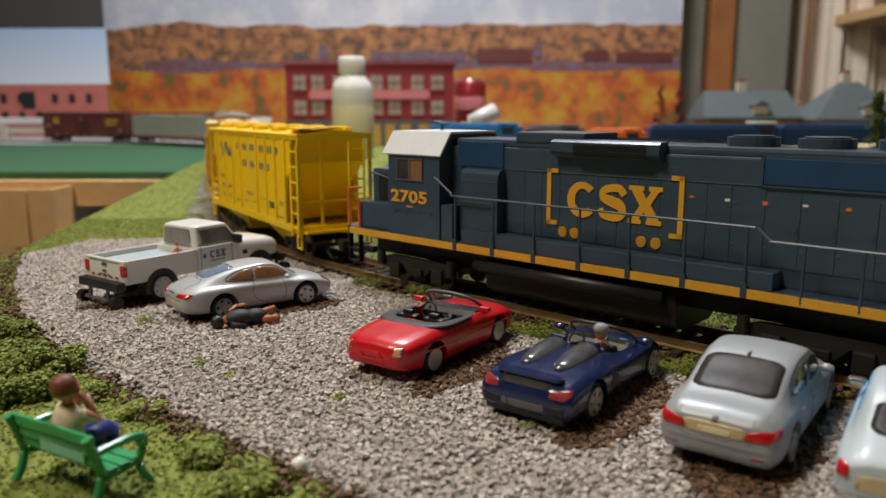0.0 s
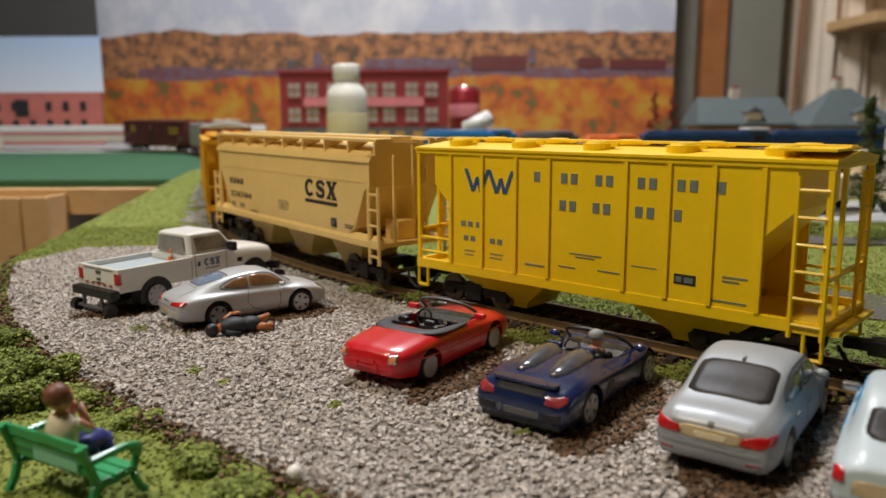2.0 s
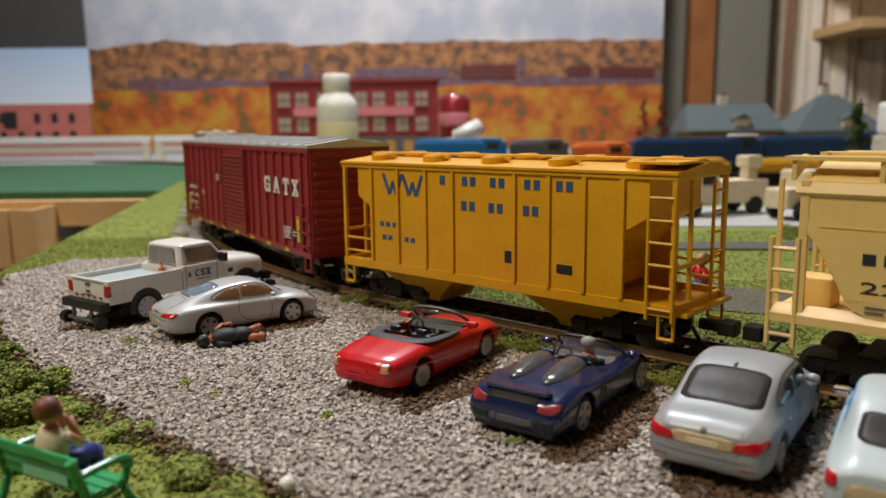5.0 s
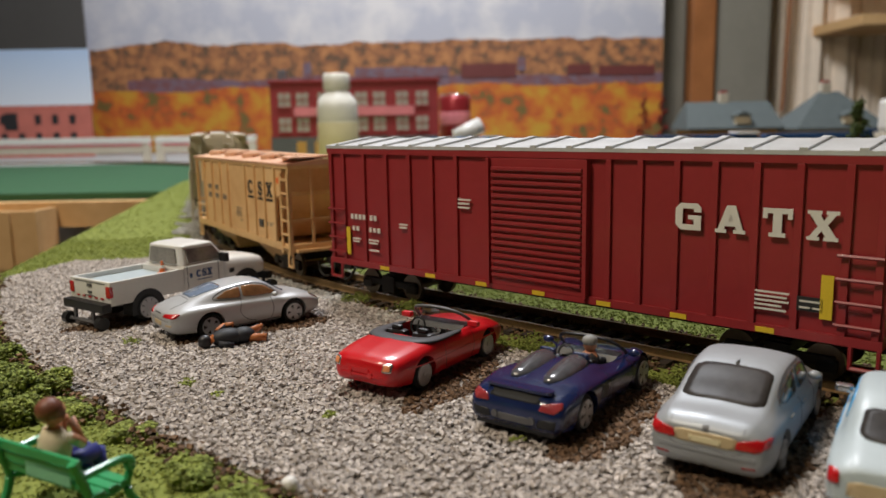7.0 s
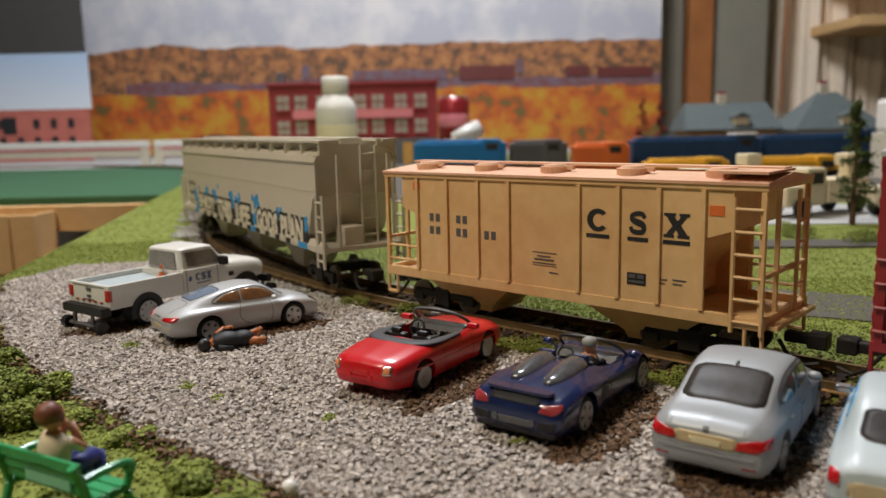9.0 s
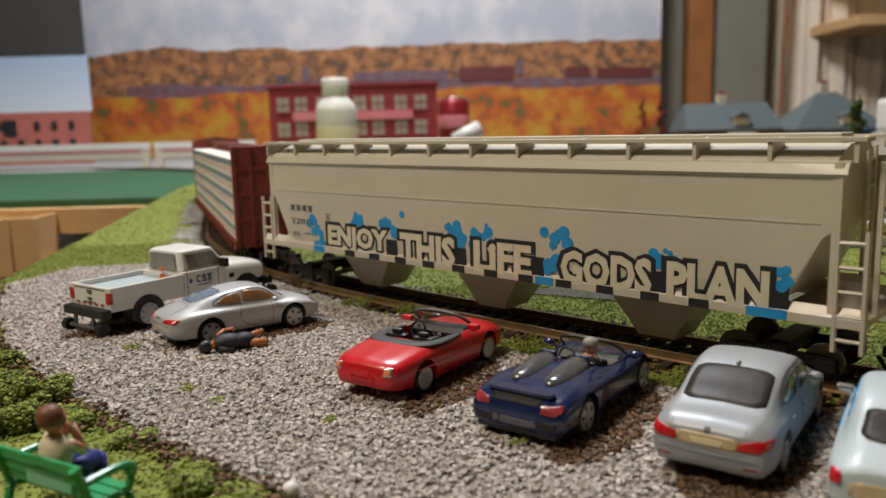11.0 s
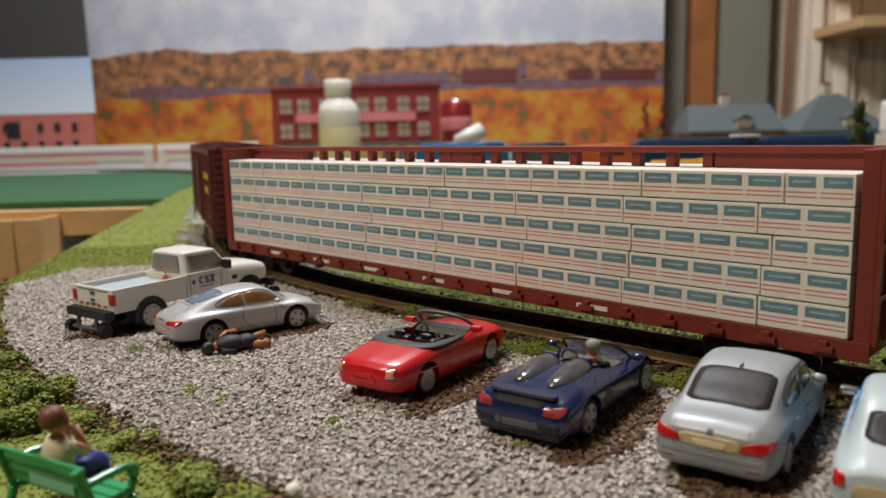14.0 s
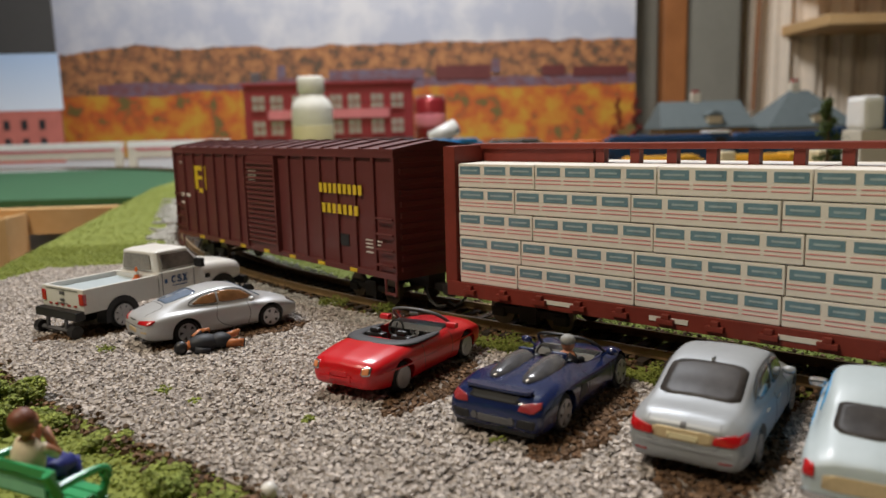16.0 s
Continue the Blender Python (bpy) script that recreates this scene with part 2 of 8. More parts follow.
def ramp_material(name, stops, zscale, z0, wob, wscale, rough=0.7, blobs=None):
    """A printed picture on a board: colours by height, broken up by noise."""
    m, nt, b = nodes_of(name)
    b.inputs["Roughness"].default_value = rough
    tc, sep = nt.nodes.new("ShaderNodeTexCoord"), nt.nodes.new("ShaderNodeSeparateXYZ")
    nt.links.new(tc.outputs["Object"], sep.inputs[0])
    noi = nt.nodes.new("ShaderNodeTexNoise")
    noi.inputs["Scale"].default_value, noi.inputs["Detail"].default_value = wscale, 6
    nt.links.new(tc.outputs["Object"], noi.inputs["Vector"])
    k = nt.nodes.new("ShaderNodeMath")
    k.operation, k.inputs[1].default_value, k.inputs[2].default_value = "MULTIPLY_ADD", wob, -0.5 * wob
    nt.links.new(noi.outputs["Fac"], k.inputs[0])
    a = nt.nodes.new("ShaderNodeMath")
    a.operation, a.inputs[1].default_value, a.inputs[2].default_value = "MULTIPLY_ADD", zscale, -z0 * zscale
    nt.links.new(sep.outputs[2], a.inputs[0])
    s = nt.nodes.new("ShaderNodeMath")
    nt.links.new(a.outputs[0], s.inputs[0]), nt.links.new(k.outputs[0], s.inputs[1])
    ramp = nt.nodes.new("ShaderNodeValToRGB")
    el = ramp.color_ramp.elements
    while len(el) < len(stops):
        el.new(0.5)
    for e, (p, c) in zip(el, stops):
        e.position, e.color = p, (*c, 1)
    nt.links.new(s.outputs[0], ramp.inputs[0])
    out = ramp.outputs[0]
    if blobs:
        n2 = nt.nodes.new("ShaderNodeTexNoise")
        n2.inputs["Scale"].default_value, n2.inputs["Detail"].default_value = blobs[0], 8
        n2.inputs["Roughness"].default_value = 0.65
        nt.links.new(tc.outputs["Object"], n2.inputs["Vector"])
        r2 = nt.nodes.new("ShaderNodeValToRGB")
        e2 = r2.color_ramp.elements
        while len(e2) < len(blobs[1]):
            e2.new(0.5)
        for e, (p, c) in zip(e2, blobs[1]):
            e.position, e.color = p, (*c, 1)
        nt.links.new(n2.outputs["Fac"], r2.inputs[0])
        mx = nt.nodes.new("ShaderNodeMix")
        mx.data_type, mx.blend_type = "RGBA", blobs[2]
        mx.inputs[0].default_value = blobs[3]
        nt.links.new(out, mx.inputs[6]), nt.links.new(r2.outputs[0], mx.inputs[7])
        out = mx.outputs[2]
    nt.links.new(out, b.inputs["Base Color"])
    return m


SKY_PRINT = ramp_material("cloudy_sky_print", [(0.0, (0.56, 0.54, 0.56)), (0.35, (0.50, 0.50, 0.56)), (1.0, (0.62, 0.62, 0.66))], 3.0, 0.2, 0.5, 6,
                          blobs=(5, [(0.42, (0.40, 0.41, 0.48)), (0.58, (0.66, 0.63, 0.62))], "MIX", 0.75))
HILL_PRINT = ramp_material("autumn_hill_print", [(0.0, (0.20, 0.10, 0.05)), (0.5, (0.26, 0.10, 0.04)), (1.0, (0.15, 0.075, 0.05))], 8.0, 0.18, 0.5, 25,
                           blobs=(38, [(0.40, (0.07, 0.05, 0.03)), (0.5, (0.28, 0.11, 0.045)), (0.6, (0.46, 0.20, 0.07))], "MIX", 0.85))
TREES_PRINT = ramp_material("autumn_trees_print", [(0.0, (0.38, 0.20, 0.02)), (0.5, (0.48, 0.17, 0.015)), (1.0, (0.34, 0.11, 0.02))], 8.0, 0.05, 0.6, 12,
                            blobs=(13, [(0.39, (0.10, 0.085, 0.02)), (0.44, (0.40, 0.06, 0.012)), (0.52, (0.46, 0.145, 0.012)), (0.62, (0.46, 0.26, 0.02))], "MIX", 0.9))
TOWN_PRINT = ramp_material("hazy_town_print", [(0.0, (0.16, 0.06, 0.055)), (1.0, (0.13, 0.09, 0.11))], 20, 0.15, 0.6, 30,
                           blobs=(50, [(0.4, (0.16, 0.045, 0.045)), (0.6, (0.15, 0.12, 0.17))], "MIX", 0.6))
BLUE_SKY_PRINT = ramp_material("blue_sky_print", [(0.0, (0.70, 0.76, 0.84)), (1.0, (0.32, 0.48, 0.74))], 5.5, 0.12, 0.1, 6)
PINK_BRICK_PRINT = mat("pink_brick_print", (0.50, 0.15, 0.115), 0.7, 0, 0.15, 0.4)

# ---- mesh helpers, in centimetres ----


def at(x, y, z=0, rz=0, rx=0, ry=0):
    return pose(x * CM, y * CM, z * CM, rx, ry, rz)


def part(name, bm, material, parent=None, label="", smooth=False, kind=""):
    me = bpy.data.meshes.new(name)
    bmesh.ops.recalc_face_normals(bm, faces=bm.faces)
    bm.to_mesh(me)
    bm.free()
    me.transform(Matrix.Scale(CM, 4))
    me.materials.append(material)
    if smooth:
        me.polygons.foreach_set("use_smooth", [True] * len(me.polygons))
    ob = new(name, me)
    ob.parent = parent
    return tagged(ob, label, kind=kind)


def thing(name, m, label, category, group="", kind=""):
    ob = new(name)
    ob.empty_display_size = 0.005
    ob.matrix_world = m
    return tagged(ob, label, category, group, kind)


def box(bm, x0, x1, y0, y1, z0, z1, bevel=0.0):
    vs = [bm.verts.new((x, y, z)) for x in (x0, x1) for y in (y0, y1) for z in (z0, z1)]
    fs = [bm.faces.new([vs[i] for i in q]) for q in ((0, 1, 3, 2), (4, 6, 7, 5), (0, 4, 5, 1), (2, 3, 7, 6), (0, 2, 6, 4), (1, 5, 7, 3))]
    if bevel:
        bmesh.ops.recalc_face_normals(bm, faces=fs)
        bmesh.ops.bevel(bm, geom=list({e for f in fs for e in f.edges}), offset=bevel, segments=2, affect="EDGES", profile=0.6)
    return bm


def boxes(*items, bevel=0.0):
    bm = bmesh.new()
    for i in items:
        box(bm, *i, bevel=bevel)
    return bm


def cyl(bm, a, b, r, r2=None, seg=14):
    a, b = Vector(a), Vector(b)
    r2 = r if r2 is None else r2
    q = (b - a).to_track_quat("Z", "Y")
    rings = []
    for p, rad in ((a, r), (b, r2)):
        rings.append([bm.verts.new(p + q @ Vector((rad * math.cos(6.28319 * i / seg), rad * math.sin(6.28319 * i / seg), 0))) for i in range(seg)])
    for i in range(seg):
        j = (i + 1) % seg
        bm.faces.new((rings[0][i], rings[0][j], rings[1][j], rings[1][i]))
    bm.faces.new(rings[0][::-1]), bm.faces.new(rings[1])
    return bm


def rods(*items, seg=6):
    bm = bmesh.new()
    for a, b, r in items:
        cyl(bm, a, b, r, seg=seg)
    return bm


def lathe(bm, profile, x=0, y=0, seg=28):
    rings = [[bm.verts.new((x + r * math.cos(6.28319 * i / seg), y + r * math.sin(6.28319 * i / seg), z)) for i in range(seg)] for r, z in profile]
    for a, b in zip(rings, rings[1:]):
        for i in range(seg):
            bm.faces.new((a[i], a[(i + 1) % seg], b[(i + 1) % seg], b[i]))
    bm.faces.new(rings[0][::-1]), bm.faces.new(rings[-1])
    return bm


def loft(bm, rings):
    vr = [[bm.verts.new(p) for p in r] for r in rings]
    n = len(vr[0])
    for a, b in zip(vr, vr[1:]):
        for i in range(n):
            bm.faces.new((a[i], a[(i + 1) % n], b[(i + 1) % n], b[i]))
    bm.faces.new(vr[0][::-1]), bm.faces.new(vr[-1])
    return bm


def prism(bm, poly, axis, a, b):
    """A flat outline, extruded along an axis ('x': outline in y, z; 'y': in x, z; 'z': in x, y)."""
    put = {"x": lambda u, v, w: (w, u, v), "y": lambda u, v, w: (u, w, v), "z": lambda u, v, w: (u, v, w)}[axis]
    return loft(bm, [[put(u, v, w) for u, v in poly] for w in (a, b)])


def ball(bm, p, r, sub=2, scale=(1, 1, 1)):
    m = Matrix.Translation(p) @ Matrix.Diagonal((r * scale[0], r * scale[1], r * scale[2], 1))
    bmesh.ops.create_icosphere(bm, subdivisions=sub, radius=1, matrix=m)
    return bm


def quad_panel(bm, q, u0, u1, v0, v1, push=0.015, thick=0.03, cut=0.0):
    """A thin panel on the four-cornered face q (a, b along the bottom, c, d along the top: a-b-c-d round), inset to u0..u1, v0..v1."""
    a, b, c, d = (Vector(p) for p in q)
    n = (b - a).cross(d - a).normalized()
    f = lambda u, v: a * (1 - u) * (1 - v) + b * u * (1 - v) + c * u * v + d * (1 - u) * v
    e = cut
    uv = [(u0 + e, v0), (u1 - e, v0), (u1, v0 + e), (u1, v1 - e), (u1 - e, v1), (u0 + e, v1), (u0, v1 - e), (u0, v0 + e)] if e else [(u0, v0), (u1, v0), (u1, v1), (u0, v1)]
    return loft(bm, [[f(u, v) + n * w for u, v in uv] for w in (push - thick, push)])


def lettering(name, body, size, material, parent, m, label="", bold=0.0, depth=0.02, wide=1.0):
    cu = bpy.data.curves.new(name, "FONT")
    cu.body, cu.size, cu.extrude, cu.offset, cu.align_x = body, size * CM, depth * CM, bold * CM, "CENTER"
    cu.resolution_u = 2
    ob = new(name, cu)
    me = bpy.data.meshes.new_from_object(ob)
    bpy.data.objects.remove(ob)
    me.materials.clear()
    me.materials.append(material)
    me.transform(Matrix.Diagonal((wide, 1, 1, 1)))
    ob = new(name, me)
    ob.parent = parent
    ob.matrix_basis = m
    return tagged(ob, label)

def spline(p, sub):
    """Points on a smooth curve through p, sub steps to each gap, along the first axis."""
    p = np.asarray(p, float)
    q = np.concatenate([2 * p[:1] - p[1:2], p, 2 * p[-1:] - p[-2:-1]])
    out = []
    for i in range(1, len(p)):
        a, b, c, d = q[i - 1], q[i], q[i + 1], q[i + 2]
        for k in range(sub):
            t = k / sub
            out.append(0.5 * (2 * b + (c - a) * t + (2 * a - 5 * b + 4 * c - d) * t ** 2 + (3 * b - a - 3 * c + d) * t ** 3))
    out.append(p[-1])
    return np.array(out)


def tube(path, r, seg=8, sub=4):
    """A round rod along a smooth path."""
    p = [Vector(q) for q in spline(path, sub)]
    rings = []
    for i, c in enumerate(p):
        q = (p[min(i + 1, len(p) - 1)] - p[max(i - 1, 0)]).to_track_quat("Z", "Y")
        rings.append([c + q @ Vector((r * math.cos(6.28319 * j / seg), r * math.sin(6.28319 * j / seg), 0)) for j in range(seg)])
    return loft(bmesh.new(), rings)


# ---- the large structure ----
TRACK_A, TRACK_S, TRACK_R, TRACK_TURN = Vector((6.78, 19.66)), 9.5, 47.0, 138.0
TRACK_LEGS = ((9.5, 0.0), (47.0 * radians(32.0), -1.0), (67.0, 0.0), (47.0 * radians(74.0), 1.0), (400.0, 0.0))


def track(s):
    """Point and backward heading (degrees) at s centimetres up the line: straight, an 18-inch curve, straight, a curve the other way, straight."""
    a, p, s = radians(TRACK_TURN), TRACK_A.copy(), float(s)
    for length, bend in TRACK_LEGS:
        run = min(s, length)
        if bend:
            c = p + bend * TRACK_R * Vector((-math.sin(a), math.cos(a)))
            a += bend * run / TRACK_R
            p = c - bend * TRACK_R * Vector((-math.sin(a), math.cos(a)))
        else:
            p = p + run * Vector((math.cos(a), math.sin(a)))
        s -= run
        if s <= 0:
            break
    return p, math.degrees(a)


def beside(s, w):
    """A point w centimetres from the centre line, on the parking side."""
    p, h = track(s)
    a = radians(h + 90)
    return p + Vector((math.cos(a), math.sin(a))) * w


def side_of_track(x, y):
    """Distance from the centre line, positive on the parking side."""
    a = radians(TRACK_TURN)
    d = Vector((math.cos(a), math.sin(a)))
    v = Vector((x, y)) - TRACK_A
    if v.dot(d) <= TRACK_S:
        return v.dot(Vector((-d.y, d.x)))
    c = TRACK_A + d * TRACK_S + TRACK_R * Vector((math.cos(a - math.pi / 2), math.sin(a - math.pi / 2)))
    return (Vector((x, y)) - c).length - TRACK_R


def inside(x, y, poly):
    hit = False
    for (x0, y0), (x1, y1) in zip(poly, poly[1:] + poly[:1]):
        if (y0 > y) != (y1 > y) and x < (x1 - x0) * (y - y0) / (y1 - y0) + x0:
            hit = not hit
    return hit


LOT = [(-18.8, 32.2), (-15.9, 26.6), (-13.2, 22.4), (-9.6, 18.3), (-5.8, 14.9), (-2.8, 12.5), (0.5, 10.0), (6, 7.5), (14, 6.5), (14.5, 10.5), (9.2, 15.3), (7.6, 16.2), (5.3, 17.3), (3.6, 19.0), (1.5, 20.9), (-1.5, 24.6), (-4.0, 27.2), (-6.2, 29.6), (-9.0, 33.5), (-13.3, 36.8), (-17.7, 36.2)]
TABLE = [(-40, -30), (90, -30), (90, 165), (-38, 165), (-30.6, 89.3), (-19.9, 34.3), (-19.4, 31.0), (-19.0, 20), (-24, 0)]


def flat(name, poly, z0, z1, material, label="", category="", kind="structure"):
    bm = prism(bmesh.new(), poly, "z", z0, z1)
    return tagged(part(name, bm, material), label, category, kind=kind)


flat("ground", TABLE, -4.0, -0.1, TURF, "green turf covering the layout table", "ground")
flat("parking_lot", LOT, -0.095, -0.05, GRAVEL_BED, "grey gravel parking lot beside the track", "parking lot")
flat("green_field", [(-130, 78), (-27.5, 78), (-36, 140), (-130, 140)], -1.0, -0.15, FELT, "flat dark green felt field on a far table", "field")
flat("table_frame_far", [(-130, 76.2), (-27.8, 76.2), (-27.6, 77.9), (-130, 77.9)], -3.4, -0.9, PINE, "pale pine board along the table front", "table frame")
flat("table_shelf_far", [(-130, 72), (-32, 72), (-32, 77.8), (-130, 77.8)], -8.0, -6.9, PINE, "pale pine shelf below the far table", "shelf")
flat("far_yard", [(-130, 140.1), (89, 140.1), (89, 215), (-130, 215)], -2.0, -0.2, ROAD, "pale ground behind the field", "ground")
flat("road", [(13, 46), (60, 42), (60, 53), (11, 57)], -0.096, -0.03, ROAD, "pale grey road across the grass", "road")
flat("kerb_strip", [(10, 37.5), (60, 33.5), (60, 35.7), (10, 39.7)], -0.096, 0.02, ASPHALT, "grey strip of road beside the grass", "road")
flat("path", [(2.5, 28.5), (24, 17.5), (25.5, 19.8), (8, 30.5)], -0.096, -0.04, ASPHALT, "worn grey-brown path through the grass", "path")
flat("yard_ground", [(-8, 66), (89, 62), (89, 139), (-8, 139)], -0.096, -0.06, ASPHALT, "dark rail yard ground", "ground")

# room
flat("floor", [(-300, -250), (300, -250), (300, 260), (-300, 260)], -92, -90, GREY_GREEN, "dim room floor", "floor")
flat("ceiling", [(-300, -250), (300, -250), (300, 260), (-300, 260)], 150, 154, WALL, "plain room ceiling", "ceiling")
for nm, p in (("wall_north", [(-300, 256), (300, 256), (300, 260), (-300, 260)]), ("wall_south", [(-300, -254), (300, -254), (300, -250), (-300, -250)]),
              ("wall_west", [(-304, -250), (-300, -250), (-300, 256), (-304, 256)]), ("wall_east", [(300, -250), (304, -250), (304, 256), (300, 256)])):
    flat(nm, p, -90, 150, WALL, "plain beige room wall", "wall")

# backdrop board: sky, hills, town haze and autumn trees, each a printed layer
rnd = random.Random(4)
bd = thing("backdrop", at(0, 200, 0), "printed backdrop of autumn hills under a cloudy sky", "backdrop", kind="structure")
part("sky", boxes((-89.5, 56.2, 0, 0.6, 0, 70)), SKY_PRINT, bd, "pale cloudy sky")


def ridge(y, x0, x1, z0, base, amp, step, seed):
    pts = []
    n = int((x1 - x0) / step)
    for i in range(n + 1):
        x = x0 + (x1 - x0) * i / n
        pts.append((x, base + amp * (noise.noise((x * 0.05, seed, 0)) + 0.4 * noise.noise((x * 0.21, seed, 3)) + 0.2 * noise.noise((x * 0.9, seed, 5)))))
    return prism(bmesh.new(), [(x0, z0)] + pts + [(x1, z0)], "y", y - 0.1, y)


part("hills", ridge(-0.1, -89.5, 56.2, 14.6, 26.8, 1.6, 0.8, 7), HILL_PRINT, bd, "wooded hills in autumn brown")
part("town", ridge(-0.25, -80, 56.2, 14.0, 18.2, 0.9, 1.5, 3), TOWN_PRINT, bd, "hazy brick town")
part("trees", ridge(-0.4, -89.5, 56.2, 0.0, 15.6, 1.4, 1.0, 12), TREES_PRINT, bd, "orange and yellow autumn trees")
for x0, x1, z0, z1 in ((-22, 2, 18, 20.4), (5, 19, 17.5, 21), (19.3, 21.3, 19, 22.3), (32, 38, 18, 20.5), (40, 54, 17.6, 20), (-35, -33, 18, 22)):
    part("printed_house", boxes((x0, x1, -0.6, -0.5, z0, z1)), rnd.choice((TOWN_PRINT, BROWN_RED)), bd, "hazy printed town house")

sp = thing("side_panel", at(0, 184, 0), "printed panel with blue sky over a pink brick building", "backdrop", kind="structure")
part("sky", boxes((-170, -82.3, 0, 0.5, 12.0, 24.8)), BLUE_SKY_PRINT, sp, "clear blue printed sky")
part("brick_building", boxes((-170, -82.9, 0.0, 0.5, -0.2, 11.95)), PINK_BRICK_PRINT, sp, "pink brick building front")
part("dark_board", boxes((-170, -82.6, 0, 0.5, 24.85, 46)), DARK_BOARD, sp, "dark grey board")
for i in range(9):
    for z in ((3.4,) if i == 3 else (3.4, 7.6)):
        part("printed_window", boxes((-88 - 4.1 * i, -86.6 - 4.1 * i, -0.12, -0.02, z, z + 2.2)), BLACK_PRINT, sp)
part("large_window", boxes((-103.5, -100.3, -0.14, -0.03, 6.3, 10.3)), BLACK_PRINT, sp)

tagged(part("wooden_post", boxes((66.4, 72.6, 209, 214, -90, 149), bevel=0.3), WOOD_POST), "orange-brown wooden post behind the layout", "post")
for x0, x1, y0, lab in ((58, 66.0, 213, "tall grey-green metal cabinet"), (73, 88.4, 212, "tall grey-green metal cabinet beside the wooden post")):
    cab = thing("grey_cabinet", at(0, 0), lab, "cabinet")
    part("body", boxes((x0, x1, y0, y0 + 23, -90, 100), bevel=0.4), GREY_GREEN, cab)
    part("door", boxes((x0 + 0.6, x1 - 0.6, y0 - 0.5, y0 + 0.1, -85, 98), bevel=0.2), GREY_GREEN, cab)
bm = bmesh.new()
pts = [(89 + i * 0.8, 222 + 1.6 * math.sin(i * 0.55) + 0.8 * math.sin(i * 1.37 + 1)) for i in range(58)]
prism(bm, pts + [(x, y + 0.4) for x, y in pts[::-1]], "z", 4, 90)
tagged(part("hanging_cloth", bm, TARP, smooth=False), "beige cloth hanging in folds behind the layout", "curtain")
tagged(part("cord", rods(((95, 218, 8), (97, 218, 80), 0.55)), WOOD_POST), "brown cord in front of the cloth", "cord")
for z in (28.5, 44):
    tagged(part("wall_shelf", boxes((104, 140, 196, 255.8, z, z + 2.6), bevel=0.2), PINE), "pale pine wall shelf", "shelf")

# ---- loose cover: gravel, ballast, soil, turf ----


def scatter(name, spots, size, material, label, category, parent=None, squash=0.75, seed=1, var=0.45):
    """Many small uneven stones, joined into one mesh."""
    g = np.random.default_rng(seed)
    base = np.array([[-1, -1, -1], [1, -1, -1], [1, 1, -1], [-1, 1, -1], [-1, -1, 1], [1, -1, 1], [1, 1, 1], [-1, 1, 1]], float) * 0.6
    face = np.array([[0, 3, 2, 1], [4, 5, 6, 7], [0, 1, 5, 4], [1, 2, 6, 5], [2, 3, 7, 6], [3, 0, 4, 7]])
    spots = np.array(spots, float)
    n = len(spots)
    v = base[None] * (1 + g.uniform(-0.45, 0.35, (n, 8, 3)))
    q = g.normal(size=(n, 4))
    q /= np.linalg.norm(q, axis=1)[:, None]
    w, x, y, z = q.T
    rot = np.stack([1 - 2 * (y * y + z * z), 2 * (x * y - z * w), 2 * (x * z + y * w), 2 * (x * y + z * w), 1 - 2 * (x * x + z * z), 2 * (y * z - x * w),
                    2 * (x * z - y * w), 2 * (y * z + x * w), 1 - 2 * (x * x + y * y)], 1).reshape(n, 3, 3)
    v = np.einsum("nij,nkj->nki", rot, v)
    v[:, :, 2] *= squash
    v = v * (size * 0.5 * (1 + g.uniform(-var, var, n)))[:, None, None] + spots[:, None]
    me = bpy.data.meshes.new(name)
    me.from_pydata((v.reshape(-1, 3) * CM).tolist(), [], (face[None] + 8 * np.arange(n)[:, None, None]).reshape(-1, 4).tolist())
    me.materials.append(material)
    ob = new(name, me)
    ob.parent = parent
    return tagged(ob, label, category, kind="stuff")


g = np.random.default_rng(11)
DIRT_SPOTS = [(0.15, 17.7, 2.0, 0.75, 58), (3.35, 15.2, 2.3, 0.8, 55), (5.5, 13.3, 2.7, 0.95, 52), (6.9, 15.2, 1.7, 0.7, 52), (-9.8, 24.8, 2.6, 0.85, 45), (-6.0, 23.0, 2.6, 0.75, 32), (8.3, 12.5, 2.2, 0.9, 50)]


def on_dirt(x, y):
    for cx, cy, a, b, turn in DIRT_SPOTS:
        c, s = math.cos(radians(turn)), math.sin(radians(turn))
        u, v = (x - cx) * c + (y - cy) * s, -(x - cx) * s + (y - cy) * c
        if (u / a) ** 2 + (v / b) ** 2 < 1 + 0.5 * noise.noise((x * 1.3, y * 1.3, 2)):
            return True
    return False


def on_crack(x, y):
    """A seam across the lot where the sheet of gravel meets the next."""
    for (x0, y0), (x1, y1) in (((-14.2, 22.9), (-6.2, 15.9)), ((2.1, 14.6), (-0.4, 12.0))):
        t = ((x - x0) * (x1 - x0) + (y - y0) * (y1 - y0)) / ((x1 - x0) ** 2 + (y1 - y0) ** 2)
        d = math.hypot(x - x0 - t * (x1 - x0), y - y0 - t * (y1 - y0))
        if 0 < t < 1 and d < 0.06 + 0.1 * noise.noise((x * 2, y * 2, 9)):
            return True
    return False


